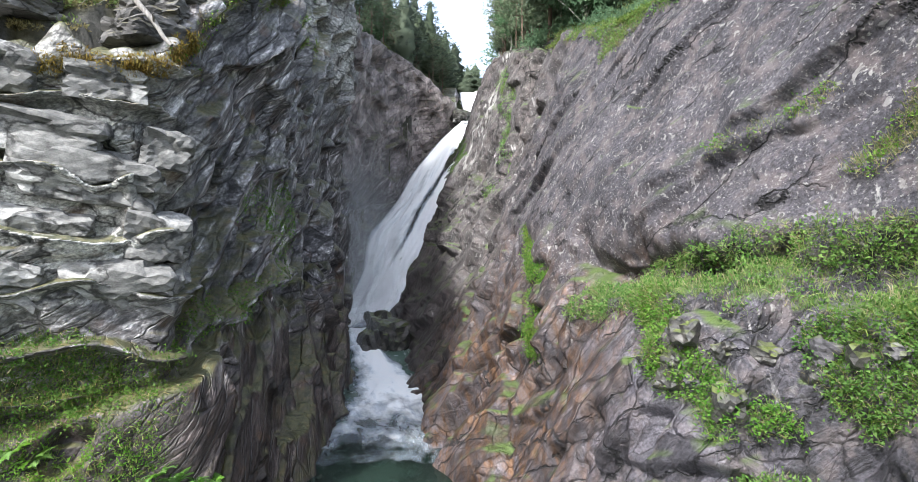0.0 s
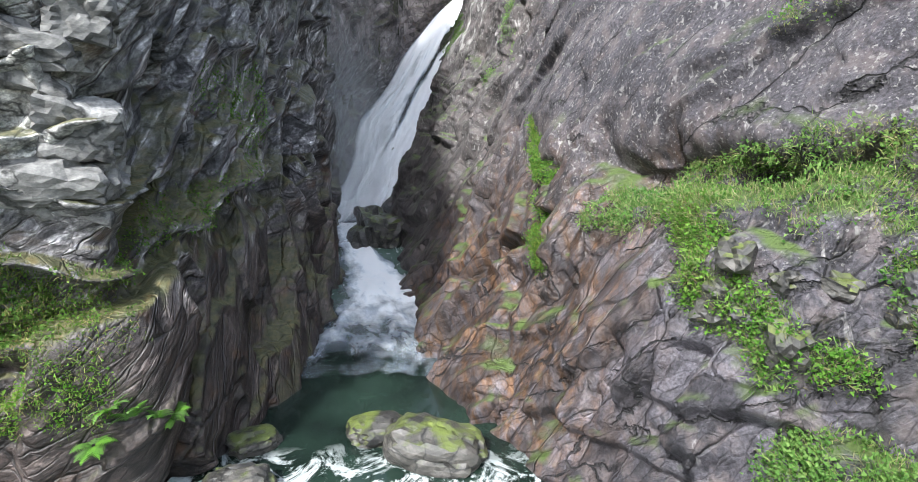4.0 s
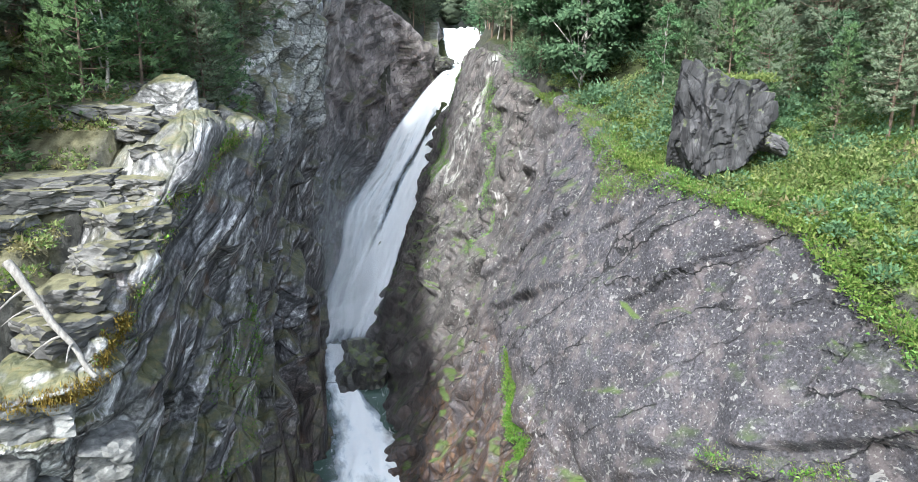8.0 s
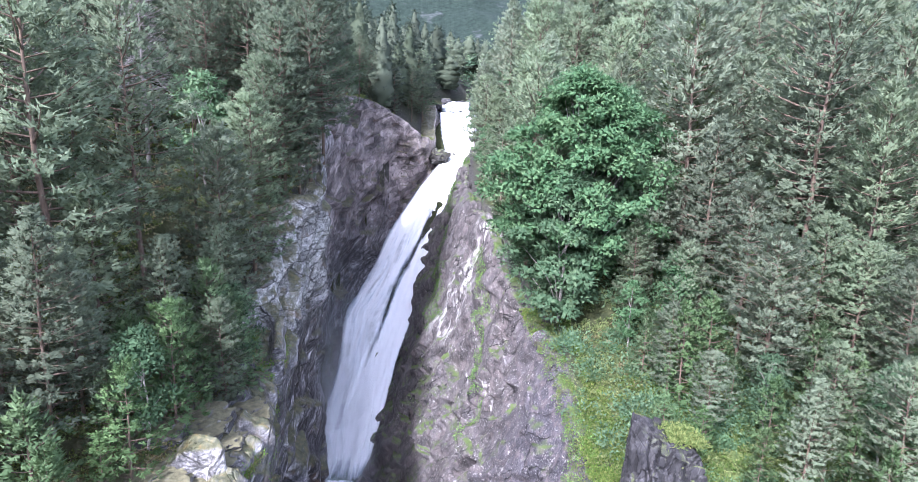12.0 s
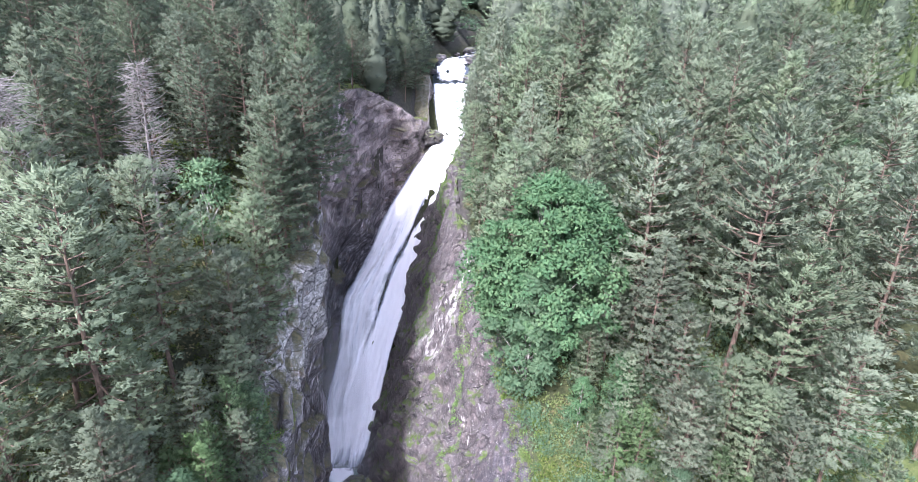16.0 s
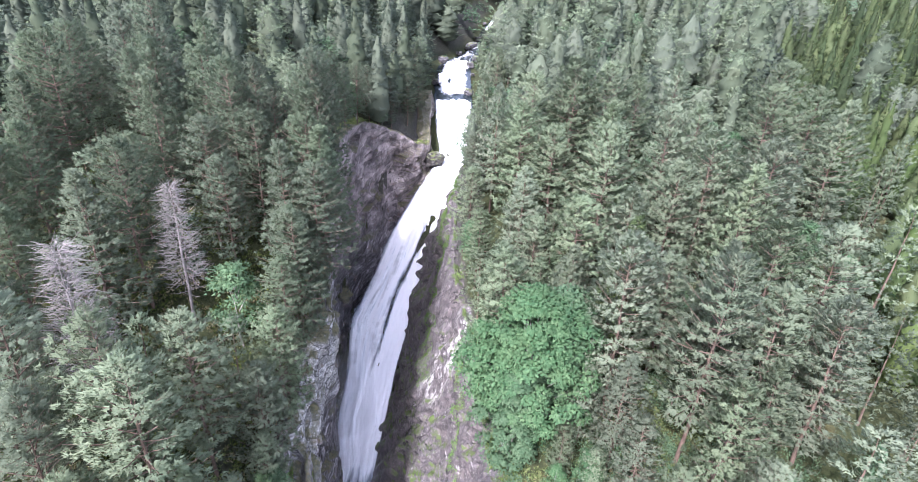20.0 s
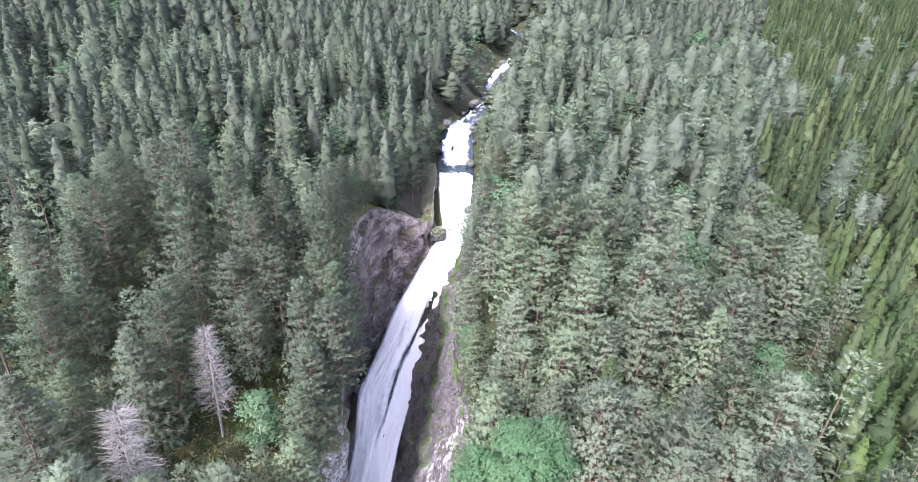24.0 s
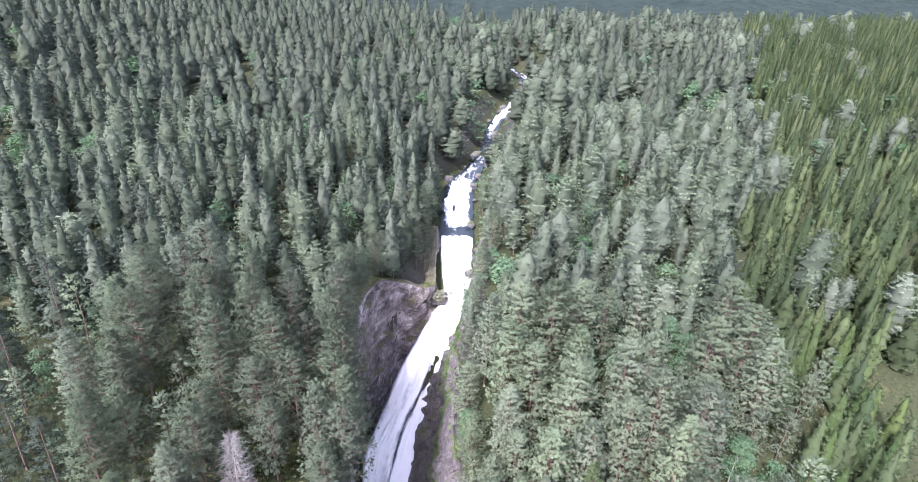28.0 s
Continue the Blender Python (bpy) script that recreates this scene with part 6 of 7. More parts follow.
# the block that stands on the grassy slope above the slab: a horn, a sloping top and fluted sides
def horned_boulder():
    bm = bmesh.new()
    for q in ((10.2, 27.4, 27.5), (10.0, 26.8, 26.0), (9.9, 26.9, 24.2), (10.7, 25.3, 22.7), (12.2, 25.0, 23.4), (13.2, 25.1, 24.8), (13.1, 25.2, 26.0),
              (11.0, 26.0, 26.3), (12.8, 28.4, 26.3), (11.0, 28.8, 26.9), (13.2, 28.4, 22.6), (10.4, 28.8, 22.6)):
        bm.verts.new(q)
    bmesh.ops.convex_hull(bm, input=bm.verts[:])
    bmesh.ops.triangulate(bm, faces=bm.faces[:])
    for _ in range(5):
        bmesh.ops.subdivide_edges(bm, edges=bm.edges[:], cuts=1, use_grid_fill=True)
    bmesh.ops.triangulate(bm, faces=bm.faces[:])
    bm.verts.index_update()
    v = np.array([q.co[:] for q in bm.verts])
    f = np.array([[q.index for q in face.verts] for face in bm.faces])
    bm.free()
    mid = v.mean(0)
    out = (v - mid) / np.linalg.norm(v - mid, axis=1, keepdims=True)
    flute, fe = facets(turned(v, 78, (1.5, 0.5, 1.7)) + 3.3, 5)
    chips, ce = facets(v * (2.4, 2.2, 1.5), 6)
    v = v + out * (0.20 * flute + 0.09 * chips - 0.12 * np.exp(-(fe / 0.05) ** 2) + 0.05 * fbm(v * 1.5, 4, 5))[:, None]
    ob = new("boulder", mesh_np("boulder", v - (11.6, 26.6, 22.8), f, M_FLUTED, False))
    ob.matrix_basis = pose(11.6, 26.6, 22.8)
    return tagged(ob, "dark grey fluted boulder with a grassy top on the slope", "boulder")


horned_boulder()
rock("stone", "flat grey stone leaning beside the boulder", M_STONE, 13.6, 25.9, 24.0, (1.5, 1.1, 0.7), (0, 25, 10), 8)
# rocks in the pool
rock("pool_boulder", "rounded wet boulder with green moss in the stream", M_WET, -0.7, 21.2, 0.1, (4.0, 2.7, 2.2), (0, 4, -12), 12, "boulder", boxy=0.3, chip=0.1, cells=0.8)
rock("pool_boulder", "low dark wet boulder beside the mossy one", M_WET, -2.9, 22.6, 0.0, (2.6, 2.0, 1.2), (0, 0, 25), 14, "boulder", boxy=0.3, chip=0.1)
rock("pool_boulder", "low wet boulder at the foot of the wall", M_WET, -7.3, 21.8, -0.1, (2.0, 1.7, 1.1), (0, 0, 40), 15, "boulder", boxy=0.35, chip=0.12)
rock("pool_boulder", "dark wet rock at the waterline", M_WET, -6.9, 19.2, 0.0, (2.2, 1.6, 1.3), (0, 0, 10), 16, "boulder", boxy=0.35, chip=0.12)
rock("fall_rock", "dark wet rock mass beside the foot of the waterfall", M_WET, -7.4, 54.0, 1.2, (5.0, 8.0, 6.0), (0, 12, 12), 17, "rock", boxy=0.4, chip=0.2)
rock("fall_rock", "dark wet ledge between the two falls", M_WET, 0.2, 115.8, 36.6, (4.2, 5.0, 3.6), (0, 8, 20), 19, "rock", boxy=0.5, chip=0.22)
rock("fall_rock", "dark wet ledge between the two falls", M_WET, 1.8, 117.8, 36.8, (3.4, 3.0, 1.6), (0, 0, -15), 20, "rock", boxy=0.5, chip=0.22)
rock("fall_rock", "dark rock that parts the falling water", M_WET, -8.4, 82.0, 7.6, (1.3, 6.0, 1.9), (28, 0, -20), 21, "rock")

rr = np.random.default_rng(21)
# mossy ledges on the west rim: flat plates that step down to the gorge
for i, (x, y, sx, sy, sz) in enumerate(((-12.4, 19.4, 4.6, 3.0, 1.3), (-11.2, 21.6, 3.8, 2.6, 1.2), (-12.8, 22.8, 4.2, 2.4, 1.5), (-11.0, 24.6, 3.4, 3.2, 1.2), (-12.8, 26.2, 4.0, 3.2, 1.3), (-11.0, 27.8, 3.0, 3.2, 1.3), (-12.6, 30.6, 4.2, 3.6, 2.2), (-14.6, 21.6, 3.4, 2.4, 1.2),
                                       (-11.0, 31.2, 2.8, 2.8, 1.4), (-15.6, 18.8, 4.0, 2.8, 1.3), (-13.6, 28.4, 3.0, 2.2, 1.4), (-11.8, 34.0, 3.2, 3.0, 1.8), (-14.0, 34.4, 2.6, 2.2, 2.0), (-10.7, 19.9, 2.2, 1.8, 1.0), (-13.6, 17.8, 3.0, 2.0, 1.0))):
    rock("rock_ledge", "flat pale grey rock plate crusted with beige moss, above the gorge", M_LEDGE, x, y, gz(x, y) + 0.1, (sx, sy, sz), (rr.uniform(-4, 8), rr.uniform(-4, 8), rr.uniform(-25, 25)), 30 + i, sub=5, boxy=0.85, chip=0.12, cells=1.2)
for i in range(16):
    y = 19.6 + i * 0.95
    xl, zl = (float(q) for q in west_rim(y))
    x, s = xl - 0.7 - rr.uniform(0, 1.2), rr.uniform(1.1, 2.0)
    rock("rim_stone", "broken pale grey stone at the edge of the gorge", M_LEDGE, x, y, zl + 0.1, (s * 1.3, s * 1.3, s * 0.6), (rr.uniform(-6, 12), rr.uniform(-10, 4), rr.uniform(-30, 30)), 45 + i % 9, sub=4, boxy=0.8, chip=0.14, cells=1.2)
# stones along the upper stream
for i in range(46):
    y = rr.uniform(121, 292)
    side = rr.choice([-1, 1])
    x = float(along(y, WY, WX)) + side * (float(along(y, WY, WW)) * rr.uniform(0.8, 1.25))
    s = rr.uniform(1.0, 2.8)
    rock("bank_rock", "dark grey rock on the bank of the stream", M_STONE, x, y, float(water_z(y)) + 0.1, (s * 1.2, s, s * 0.8), (0, 0, rr.uniform(0, 360)), 60 + i % 7, sub=3)
# blocks that build the pale outer front of the west wall
BLOCKS = [stone_mesh("rock_block", M_PALE, (1, 1, 1), 80 + i, sub=4, boxy=0.94, chip=0.15, cells=0.75) for i in range(6)]
fx, fy = np.array(L_X[1:5]), np.array(L_Y[1:5])
for row in range(1, 6):
    z = 7.8 + row * 1.68
    x = -19.5 + rr.uniform(0, 1.5)
    while x < -10.8:
        wdt = min(rr.uniform(2.2, 4.6), max(1.2, -9.5 - x))
        ob = new("rock_block", BLOCKS[int(rr.integers(0, 6))])
        ob.parent = WEST
        y = float(np.interp(x + wdt / 2, fx, fy))
        ob.matrix_basis = pose(x + wdt / 2, y + 0.75 + rr.uniform(-0.35, 0.3), z - 0.13 * (x + 13) + rr.uniform(-0.3, 0.3), rr.uniform(4, 24), rr.uniform(2, 12), math.degrees(math.atan2(1.6, 4)) + rr.uniform(-14, 10)) @ Matrix.Diagonal((wdt * 1.02, 2.6, rr.uniform(1.35, 2.0), 1))
        x += wdt


# ---- fallen trunk on the rim ----
def fallen_log():
    root = new("fallen_log")
    tagged(root, "bare grey fallen trunk leaning over mossy rock", "log")
    a, b = Vector((-12.0, 18.9, 20.5)), Vector((-9.4, 18.2, 17.4))
    n = 14
    path = [a.lerp(b, i / (n - 1)) + Vector((0.05 * math.sin(i * 0.9), 0.04 * math.cos(i * 1.3), 0.06 * math.sin(i * 0.5))) for i in range(n)]
    part("trunk", mesh_np("trunk", *tube([tuple(q) for q in path], [0.13 - 0.005 * i for i in range(n)], 10), M_GREYWOOD), root)
    for i in range(7):
        o = path[4 + i] if i < 6 else path[3]
        d = Vector((rr.uniform(-0.8, 0.5), rr.uniform(-0.8, 0.3), rr.uniform(-0.5, 0.3)))
        pts = [tuple(o + d * t + Vector((0, 0, -0.25 * t * t))) for t in (0, 0.4, 0.9, 1.3)]
        part("branch", mesh_np("branch", *tube(pts, [0.05, 0.035, 0.02, 0.008], 5), M_GREYWOOD), root)
    return root


fallen_log()


# ---- grass, ferns and shrubs ----
def tufts(points, normals, rng, n_blades, length, width, droop=0.5):
    """Blades that start at the points, stand off along the normals and up, and bend over."""
    n = len(points)
    c = np.repeat(points, n_blades, 0) + rng.normal(0, 0.10, (n * n_blades, 3))
    d = np.repeat(normals, n_blades, 0) * 0.6 + rng.normal(0, 0.55, (n * n_blades, 3)) + [0, 0, 0.75]
    d /= np.linalg.norm(d, axis=1, keepdims=True)
    ln = (length * rng.uniform(0.5, 1.3, len(c)))[:, None]
    s = np.cross(d, rng.normal(size=c.shape))
    s /= np.linalg.norm(s, axis=1, keepdims=True) + 1e-9
    w = width * rng.uniform(0.6, 1.3, len(c))[:, None]
    mid = c + d * ln * 0.55
    tip = mid + (d + [0, 0, -droop]) * ln * 0.5 + np.repeat(normals, n_blades, 0) * ln * 0.15
    v = np.stack([c - s * w * 0.5, c + s * w * 0.5, mid + s * w * 0.5, mid - s * w * 0.5, tip], 1).reshape(-1, 3)
    o = (np.arange(len(c)) * 5)[:, None]
    f = np.concatenate([o + [0, 1, 2], o + [0, 2, 3], o + [3, 2, 4]])
    return v, f


def wall_spots(grid, line, radius, count, rng, up=-1.0):
    """Places on a cliff within a radius of a line given in y and z, with their normals."""
    nrm = -grid_normals(grid)
    p, nn = grid.reshape(-1, 3), nrm.reshape(-1, 3)
    best = np.full(len(p), 99.0)
    for (y0, z0, r0), (y1, z1, r1) in zip(line[:-1], line[1:]):
        a, b = np.array([y0, z0]), np.array([y1, z1])
        t = np.clip(((p[:, 1:3] - a) @ (b - a)) / ((b - a) @ (b - a)), 0, 1)
        d = np.linalg.norm(p[:, 1:3] - a - t[:, None] * (b - a), axis=1) / (r0 + (r1 - r0) * t)
        best = np.minimum(best, d)
    edge = 1.0 + 0.5 * vnoise(p * 0.9, 44) + 0.25 * vnoise(p * 2.7, 45)
    ok = np.nonzero((best < edge * radius) & (nn[:, 2] > up))[0]
    if not len(ok):
        return np.zeros((1, 3)), np.array([[0, 0, 1.0]])
    pick = rng.choice(ok, count)
    return p[pick] + rng.normal(0, 0.07, (count, 3)), nn[pick]


def grass_patch(name, label, grid, line, count, length=0.42, mix_in=(0.62, 0.23, 0.15), blades_each=6, up=-1.0, radius=1.0, seed=0):
    rng = np.random.default_rng(300 + seed)
    root = new(name)
    tagged(root, label, "grass", kind="stuff")
    for k, mat, w in zip(mix_in, (M_GRASS, M_FERN, M_STRAW), (0.018, 0.05, 0.016)):
        n = int(count * k * 1.2)
        if n < 3:
            continue
        pts, nn = wall_spots(grid, line, radius, n, rng, up)
        if mat is M_FERN:
            c = np.repeat(pts + nn * 0.08, 9, 0) + rng.normal(0, 0.13, (len(pts) * 9, 3))
            made = blades(c, rng.normal(0, 0.7, c.shape) + np.repeat(nn, 9, 0) + [0, 0, 0.2], 0.11, 0.08, rng, np.repeat(nn, 9, 0) + [0, 0, 0.8])
        else:
            made = tufts(pts, nn, rng, blades_each, length * 0.45, w)
        o = part("tuft", mesh_np("tuft", *made, mat, False), root)
        o["kind"] = "stuff"
    return root


# grass on the ledge under the slab, the strip below it and the tufts on the lower wall
grass_patch("grass_ledge", "bright green grass and ferns on the ledge under the slab", EAST_G, [(23.0, 8.6, 0.5), (21, 9.2, 0.9), (18.7, 9.9, 1.0), (16.5, 10.4, 1.0), (12, 10.6, 1.2)], 4200, 0.5, seed=1)
grass_patch("grass_ledge", "strip of grass running down from the ledge", EAST_G, [(18.6, 9.0, 0.6), (17.4, 8.4, 0.6), (16.6, 7.6, 0.5), (15.6, 6.9, 0.6), (14.4, 6.4, 0.6)], 1700, 0.45, seed=2)
grass_patch("grass_ledge", "leafy plants and grass on broken rock", EAST_G, [(13.4, 8.6, 0.7), (12.6, 7.4, 0.8), (12, 9.6, 0.8)], 1300, 0.5, (0.4, 0.45, 0.15), seed=3)
grass_patch("grass_ledge", "green plants low on the wall above the water", EAST_G, [(14.0, 4.4, 0.6), (13.2, 4.0, 0.8), (11.5, 4.2, 1.0)], 1300, 0.5, (0.4, 0.5, 0.1), seed=4)
grass_patch("grass_ledge", "tufts of dry grass beside the slab", EAST_G, [(14.9, 13.2, 0.4), (14.2, 14.6, 0.5), (13.6, 15.2, 0.4)], 500, 0.45, (0.4, 0.1, 0.5), seed=5)
grass_patch("grass_ledge", "thin tufts of grass in a crack of the slab", EAST_G, [(19.2, 14.2, 0.22), (16.4, 15.3, 0.25)], 160, 0.3, (0.5, 0.1, 0.4), seed=6)
grass_patch("grass_chute", "narrow green strip of grass down the brown rock", EAST_G, [(33.6, 11.6, 0.30), (31.8, 10.3, 0.45), (28.8, 9.4, 0.45), (27.4, 7.8, 0.38), (26.6, 7.3, 0.25)], 1500, 0.32, (0.8, 0.2, 0.0), seed=7)
grass_patch("grass_chute", "small patch of grass on the brown rock", EAST_G, [(25.6, 6.9, 0.45), (24.9, 6.3, 0.45)], 420, 0.3, (0.8, 0.2, 0.0), seed=8)
grass_patch("grass_rim", "yellow-green grass hanging over the rim of the slab", EAST_G, [(13, 19.6, 0.9), (16, 19.6, 0.7), (20, 21.6, 0.35), (24, 22.2, 0.4), (27, 22.6, 0.7), (30.5, 22.3, 1.3), (33, 24, 0.8), (38, 25.6, 0.6), (44, 27, 0.8)], 4200, 0.4, (0.6, 0.12, 0.28), seed=9)
grass_patch("grass_wall", "shrubby green growth on the wall beside the waterfall", EAST_G, [(64, 20, 1.2), (70, 21.5, 1.6), (80, 26, 1.8), (92, 31, 1.8), (104, 36, 1.8)], 3200, 0.7, (0.3, 0.7, 0.0), seed=10)
grass_patch("grass_wall", "thin moss and grass in the seams of the wall", EAST_G, [(60, 29, 1.0), (54, 25, 0.6), (50, 20, 0.5), (47, 15, 0.4)], 900, 0.35, (0.7, 0.3, 0.0), seed=11)
# the same on the west wall
grass_patch("grass_seam", "green plants in the slanting seam of the dark wall", WEST_G, [(35, 13.6, 0.35), (29, 9.6, 0.45), (26.4, 8.8, 0.45), (22.5, 7.9, 0.42), (19.4, 6.9, 0.4), (18, 6.2, 0.35)], 1400, 0.32, (0.5, 0.35, 0.15), seed=12)
grass_patch("grass_mound", "thick green grass and herbs at the foot of the pale blocks", WEST_G, [(16.2, 6.2, 1.2), (17.1, 6.5, 1.2), (17.8, 5.9, 0.9)], 3600, 0.5, (0.45, 0.4, 0.15), seed=13)
grass_patch("grass_mound", "grass and ferns near the water", WEST_G, [(15.8, 4.8, 0.9), (17.0, 4.4, 0.7), (17.3, 3.6, 0.5)], 1500, 0.5, (0.4, 0.5, 0.1), seed=14)
grass_patch("grass_wall", "sparse dull green growth on the dark wall", WEST_G, [(26.5, 13.0, 0.8), (31, 12.4, 1.2), (34.5, 13.2, 1.6), (36, 10.5, 1.0)], 900, 0.26, (0.4, 0.45, 0.15), 4, seed=15)
grass_patch("grass_rim", "moss and grass on the ledges of the rim", WEST_G, [(20.5, 19.6, 0.35), (24, 23.6, 0.4), (30, 24.4, 0.6), (38, 25, 0.8), (43, 27.5, 1.2)], 1500, 0.32, (0.5, 0.1, 0.4), up=0.25, seed=16)

grass_patch("rim_moss", "olive moss and dry grass over the rock ledges of the rim", WEST_G, [(19.5, 18.8, 1.6), (22, 21.2, 1.8), (25, 24, 1.6), (32, 24.6, 1.6), (40, 26, 1.6)], 2600, 0.3, (0.35, 0.15, 0.5), up=0.45, seed=17)


def moss_cushion():
    """Orange-brown moss on the flat top of the front."""
    rng = np.random.default_rng(88)
    pts, nn = wall_spots(WEST_G, [(16.6, 17, 0.8), (18.4, 17.3, 0.9), (19.6, 18.2, 0.7)], 1.0, 1600, rng, 0.2)
    v, f = tufts(pts, nn, rng, 6, 0.13, 0.03, 0.2)
    ob = new("moss_cushion", mesh_np("moss_cushion", v, f, M_MOSS, False))
    return tagged(ob, "orange and olive moss cushion on the flat rock top", "moss", kind="stuff")


moss_cushion()


def frond(size, bend):
    """One arching frond: a midrib with leaflets on both sides."""
    ts = np.linspace(0.08, 1, 15)
    vs, fs = [], []
    for i, t in enumerate(ts):
        c = np.array([size * t * 0.85, 0, size * (0.75 * t - bend * t * t)])
        ln = size * 0.26 * math.sin(math.pi * min(1, 0.15 + t * 0.86))
        vs += [c, c + [ln * 0.45, ln, -0.1 * ln], c + [ln * 0.45, -ln, -0.1 * ln]]
        if i:
            a, b = 3 * (i - 1), 3 * i
            fs += [(a, b, a + 1), (a, a + 2, b)]
    return mesh_np("frond", np.array(vs), np.array(fs), M_FERN, False)


fe = np.random.default_rng(3)
FRONDS = [frond(0.62, b) for b in (0.55, 0.65, 0.8)]
west_flat = WEST_G.reshape(-1, 3)
for y, z, k in ((17.6, 3.6, 1.2), (17.9, 3.2, 1.3), (18.2, 3.0, 1.1), (17.2, 4.2, 1.2), (16.9, 4.6, 1.2), (18.8, 2.8, 1.0), (17.4, 2.6, 1.1), (16.6, 5.0, 1.2), (18.0, 5.4, 0.9)):
    x, y, z = (float(q) for q in west_flat[np.argmin((west_flat[:, 1] - y) ** 2 + (west_flat[:, 2] - z) ** 2)])
    root = new("fern")
    root.matrix_basis = pose(x, y - 0.1, z, fe.uniform(15, 40), fe.uniform(-20, 20), fe.uniform(0, 360)) @ Matrix.Diagonal((k, k, k, 1))
    tagged(root, "bright green fern growing from the rock wall", "fern", "ferns on the wall")
    for i in range(12):
        part("frond", FRONDS[i % 3], root).matrix_basis = pose(0, 0, 0, 0, fe.uniform(-15, 15), i * 30 + fe.uniform(-12, 12))


def undergrowth(name, label, spots, mat, rng, per, size, leaf):
    """Low bushes: leaves over small mounds."""
    n = len(spots)
    k = rng.uniform(0.5, 1.4, n) * size
    u = rng.normal(size=(n, per, 3))
    u /= np.linalg.norm(u, axis=2, keepdims=True)
    u[:, :, 2] = np.abs(u[:, :, 2])
    r = rng.uniform(0.5, 1.0, (n, per, 1))
    c = spots[:, None] + u * r * k[:, None, None] * [1, 1, 0.9]
    v, f = blades(c.reshape(-1, 3), (u + rng.normal(0, 0.5, u.shape)).reshape(-1, 3), leaf, leaf * 0.6, rng, u.reshape(-1, 3) + [0, 0, 0.4])
    ob = new(name, mesh_np(name, v, f, mat, False))
    return tagged(ob, label, "undergrowth", kind="stuff")


def land_spots(rng, n, x0, x1, y0, y1, keep):
    p = np.stack([rng.uniform(x0, x1, n), rng.uniform(y0, y1, n)], 1)
    p = p[[bool(keep(a, b)) for a, b in p]]
    return np.stack([p[:, 0], p[:, 1], ground_z(p[:, 0], p[:, 1]) - 0.05], 1)


def on_east(x, y):
    return x > float(along(y, RY, R_RIM)) + 0.6


def on_west(x, y):
    return x < float(west_rim(y)[0]) - 2.8


ug = np.random.default_rng(17)
undergrowth("bilberry_shrubs", "low yellow-green shrubs on the grassy slope", land_spots(ug, 2000, 8, 34, 14, 50, on_east), M_SHRUB, ug, 60, 0.55, 0.17)
undergrowth("meadow_herbs", "bright green herbs on the slope above the slab", land_spots(ug, 1500, 8, 26, 14, 36, on_east), M_GRASS, ug, 60, 0.5, 0.16)
undergrowth("leafy_bushes", "dark green leafy bushes at the edge of the wood", land_spots(ug, 420, 7, 40, 30, 62, on_east), M_LEAF, ug, 150, 1.3, 0.24)
undergrowth("dry_heath", "dry brown-green heath under the pines", land_spots(ug, 1500, -42, -9, 15, 60, on_west), M_STRAW, ug, 22, 0.5, 0.24)
undergrowth("heath_shrubs", "low green shrubs under the pines", land_spots(ug, 1900, -48, -9, 18, 75, on_west), M_SHRUB, ug, 50, 0.6, 0.18)
undergrowth("bank_bushes", "green bushes along the stream banks", land_spots(ug, 700, -12, 50, 112, 288, lambda x, y: 0.8 < abs(x - float(along(y, WY, WX))) - float(along(y, WY, WW)) < 6), M_LEAF, ug, 40, 1.3, 0.5)

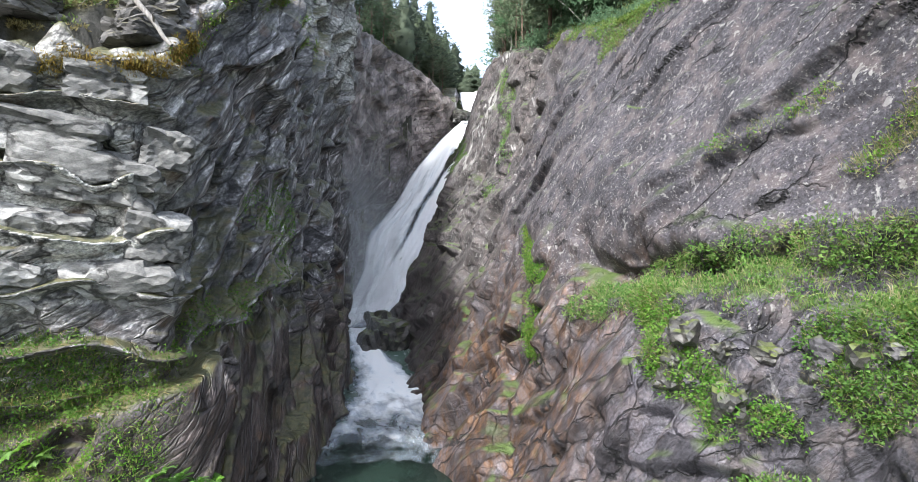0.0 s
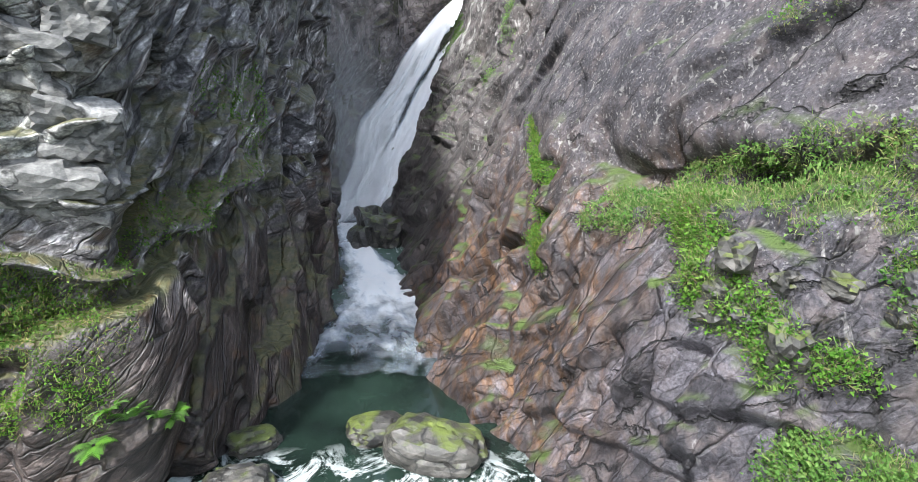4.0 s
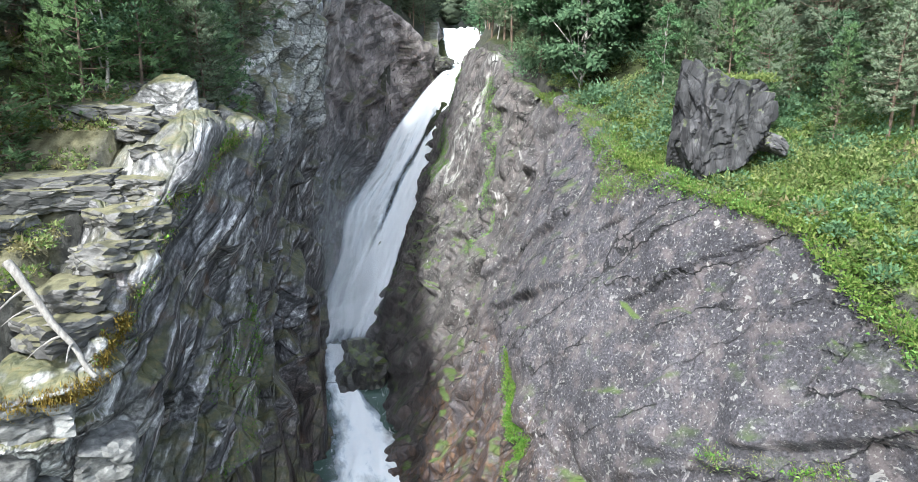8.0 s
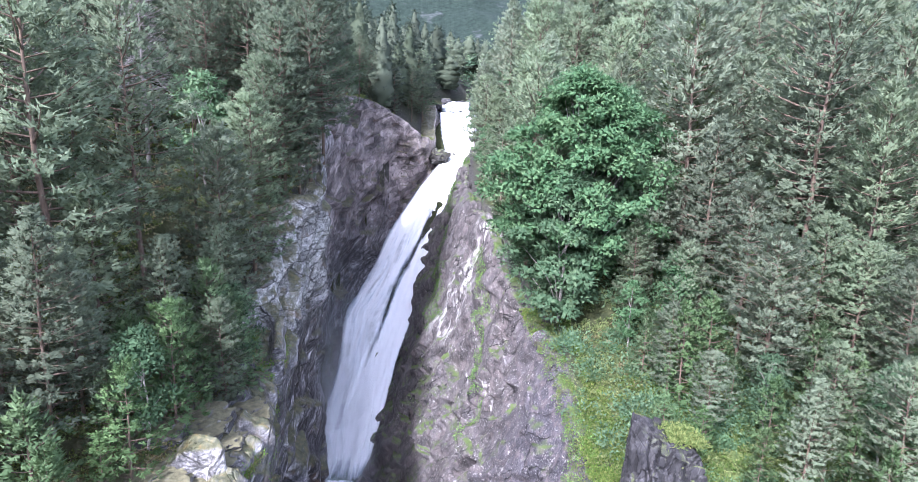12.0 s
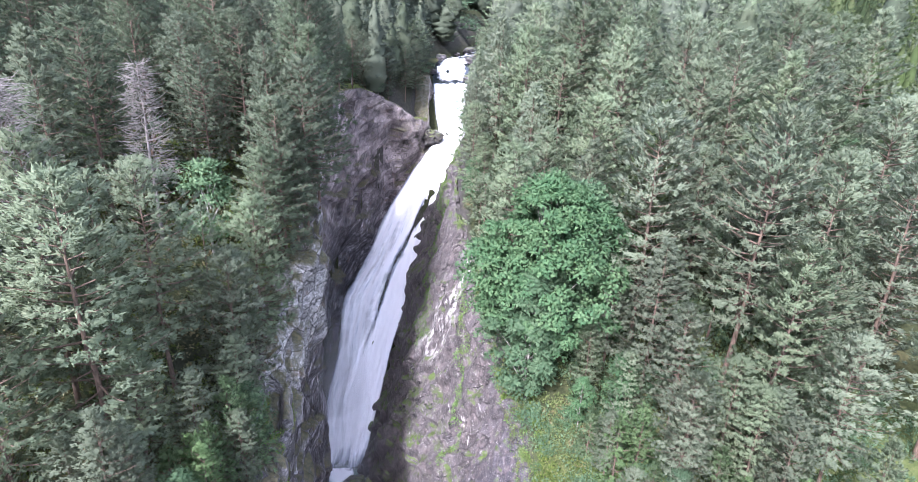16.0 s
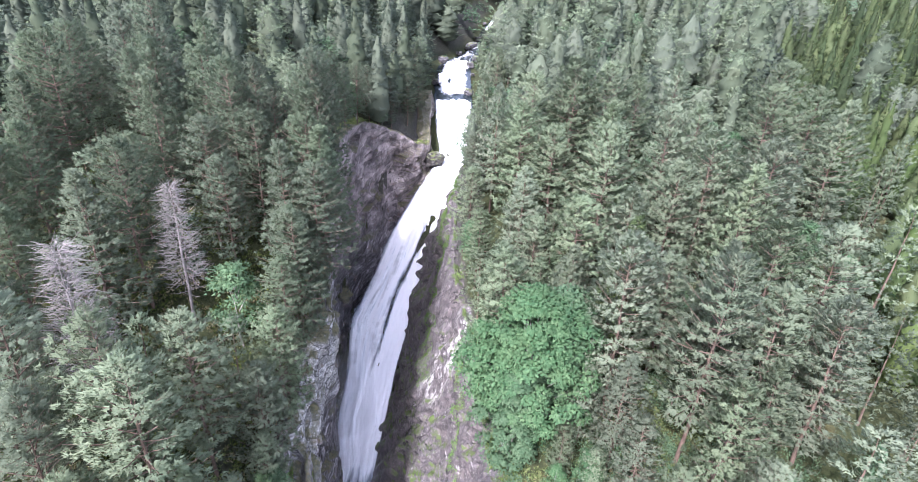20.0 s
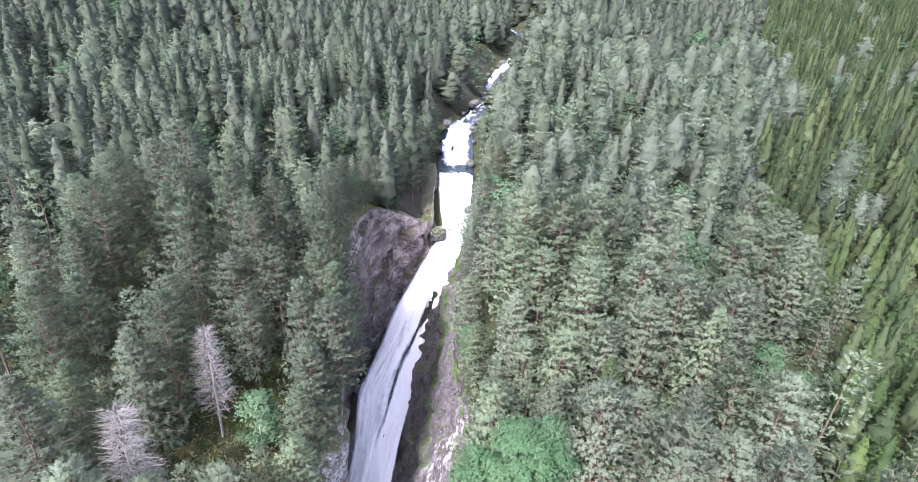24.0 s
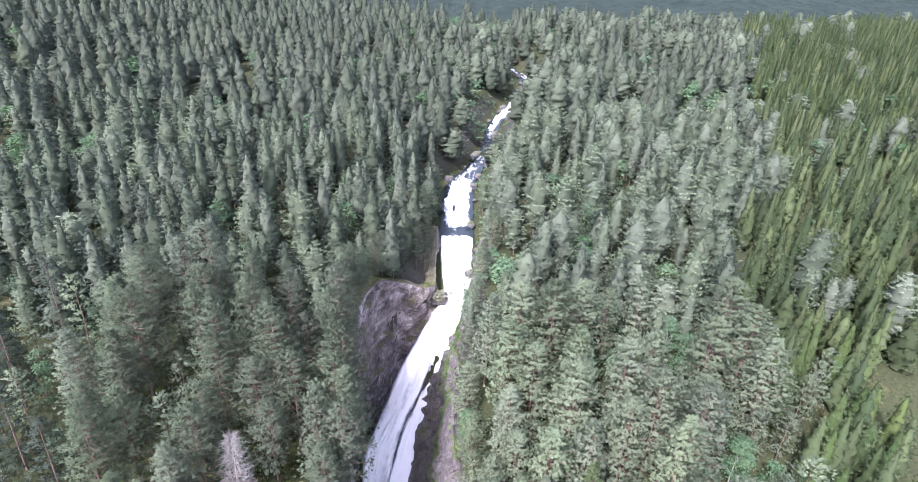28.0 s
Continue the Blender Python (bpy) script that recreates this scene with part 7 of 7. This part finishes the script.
tg = np.random.default_rng(23)
top = np.stack([tg.uniform(11.6, 13.6, 110), tg.uniform(26.2, 28.2, 110), np.full(110, 26.5)], 1)
undergrowth("boulder_heather", "yellow-green heather on top of the boulder", top, M_SHRUB, tg, 26, 0.30, 0.15)
undergrowth("rim_heath", "olive moss and heath between the rim stones", land_spots(tg, 700, -20, -12, 18, 38, on_west), M_STRAW, tg, 30, 0.26, 0.12)
undergrowth("rim_herbs", "green herbs between the rim stones", land_spots(tg, 900, -22, -12, 19, 40, on_west), M_SHRUB, tg, 40, 0.38, 0.15)


# rounded stones bedded in the wall below the grassy ledge
ls = np.random.default_rng(41)
flat_g = EAST_G.reshape(-1, 3)
for i in range(16):
    y, z = ls.uniform(12.6, 16.8), ls.uniform(6.6, 8.9)
    q = flat_g[np.argmin((flat_g[:, 1] - y) ** 2 + (flat_g[:, 2] - z) ** 2)]
    s = ls.uniform(0.4, 0.95)
    rock("ledge_stone", "grey lichen-spotted stone bedded in the bank below the ledge", M_STONE if i % 3 == 0 else M_WET, float(q[0]) + 0.26, float(q[1]) - 0.1, float(q[2]), (s * 1.3, s, s * 0.95), (ls.uniform(-20, 20), ls.uniform(-25, 25), ls.uniform(0, 360)), 110 + i % 6, "stone", sub=3, boxy=0.75, chip=0.2)


# growth along the upper edge of the slab and on the crag above the fall
ey = tg.uniform(11, 46, 1500)
ex = along(ey, RY, R_RIM) + tg.uniform(-0.2, 2.2, 1500)
ez = np.where(ex < along(ey, RY, R_RIM) + 1.5, along(ey, RY, R_TOP) - 0.15, ground_z(ex, ey))
undergrowth("rim_grass", "yellow-green grass and herbs along the upper edge of the slab", np.stack([ex, ey, ez], 1), M_GRASS, tg, 34, 0.32, 0.14)
cy = tg.uniform(92, 117, 420)
cxl, czl = west_rim(cy)
undergrowth("crag_bushes", "low green bushes on the crag above the waterfall", np.stack([cxl - tg.uniform(0.8, 3.2, 420), cy, czl - 0.1], 1), M_SHRUB, tg, 44, 0.55, 0.24)


# the slope above the slab: bushes and dry patches among the herbs
undergrowth("slope_bushes", "blue-green leafy bushes on the slope above the slab", land_spots(tg, 260, 10, 30, 17, 40, on_east), M_LEAF, tg, 200, 0.75, 0.16)
dry = land_spots(tg, 2600, 9, 32, 13, 40, on_east)
dry = dry[vnoise(dry * 0.28, 97) > 0.0]
undergrowth("dry_grass", "straw-coloured dry grass in patches on the slope", dry, M_STRAW, tg, 26, 0.36, 0.2)
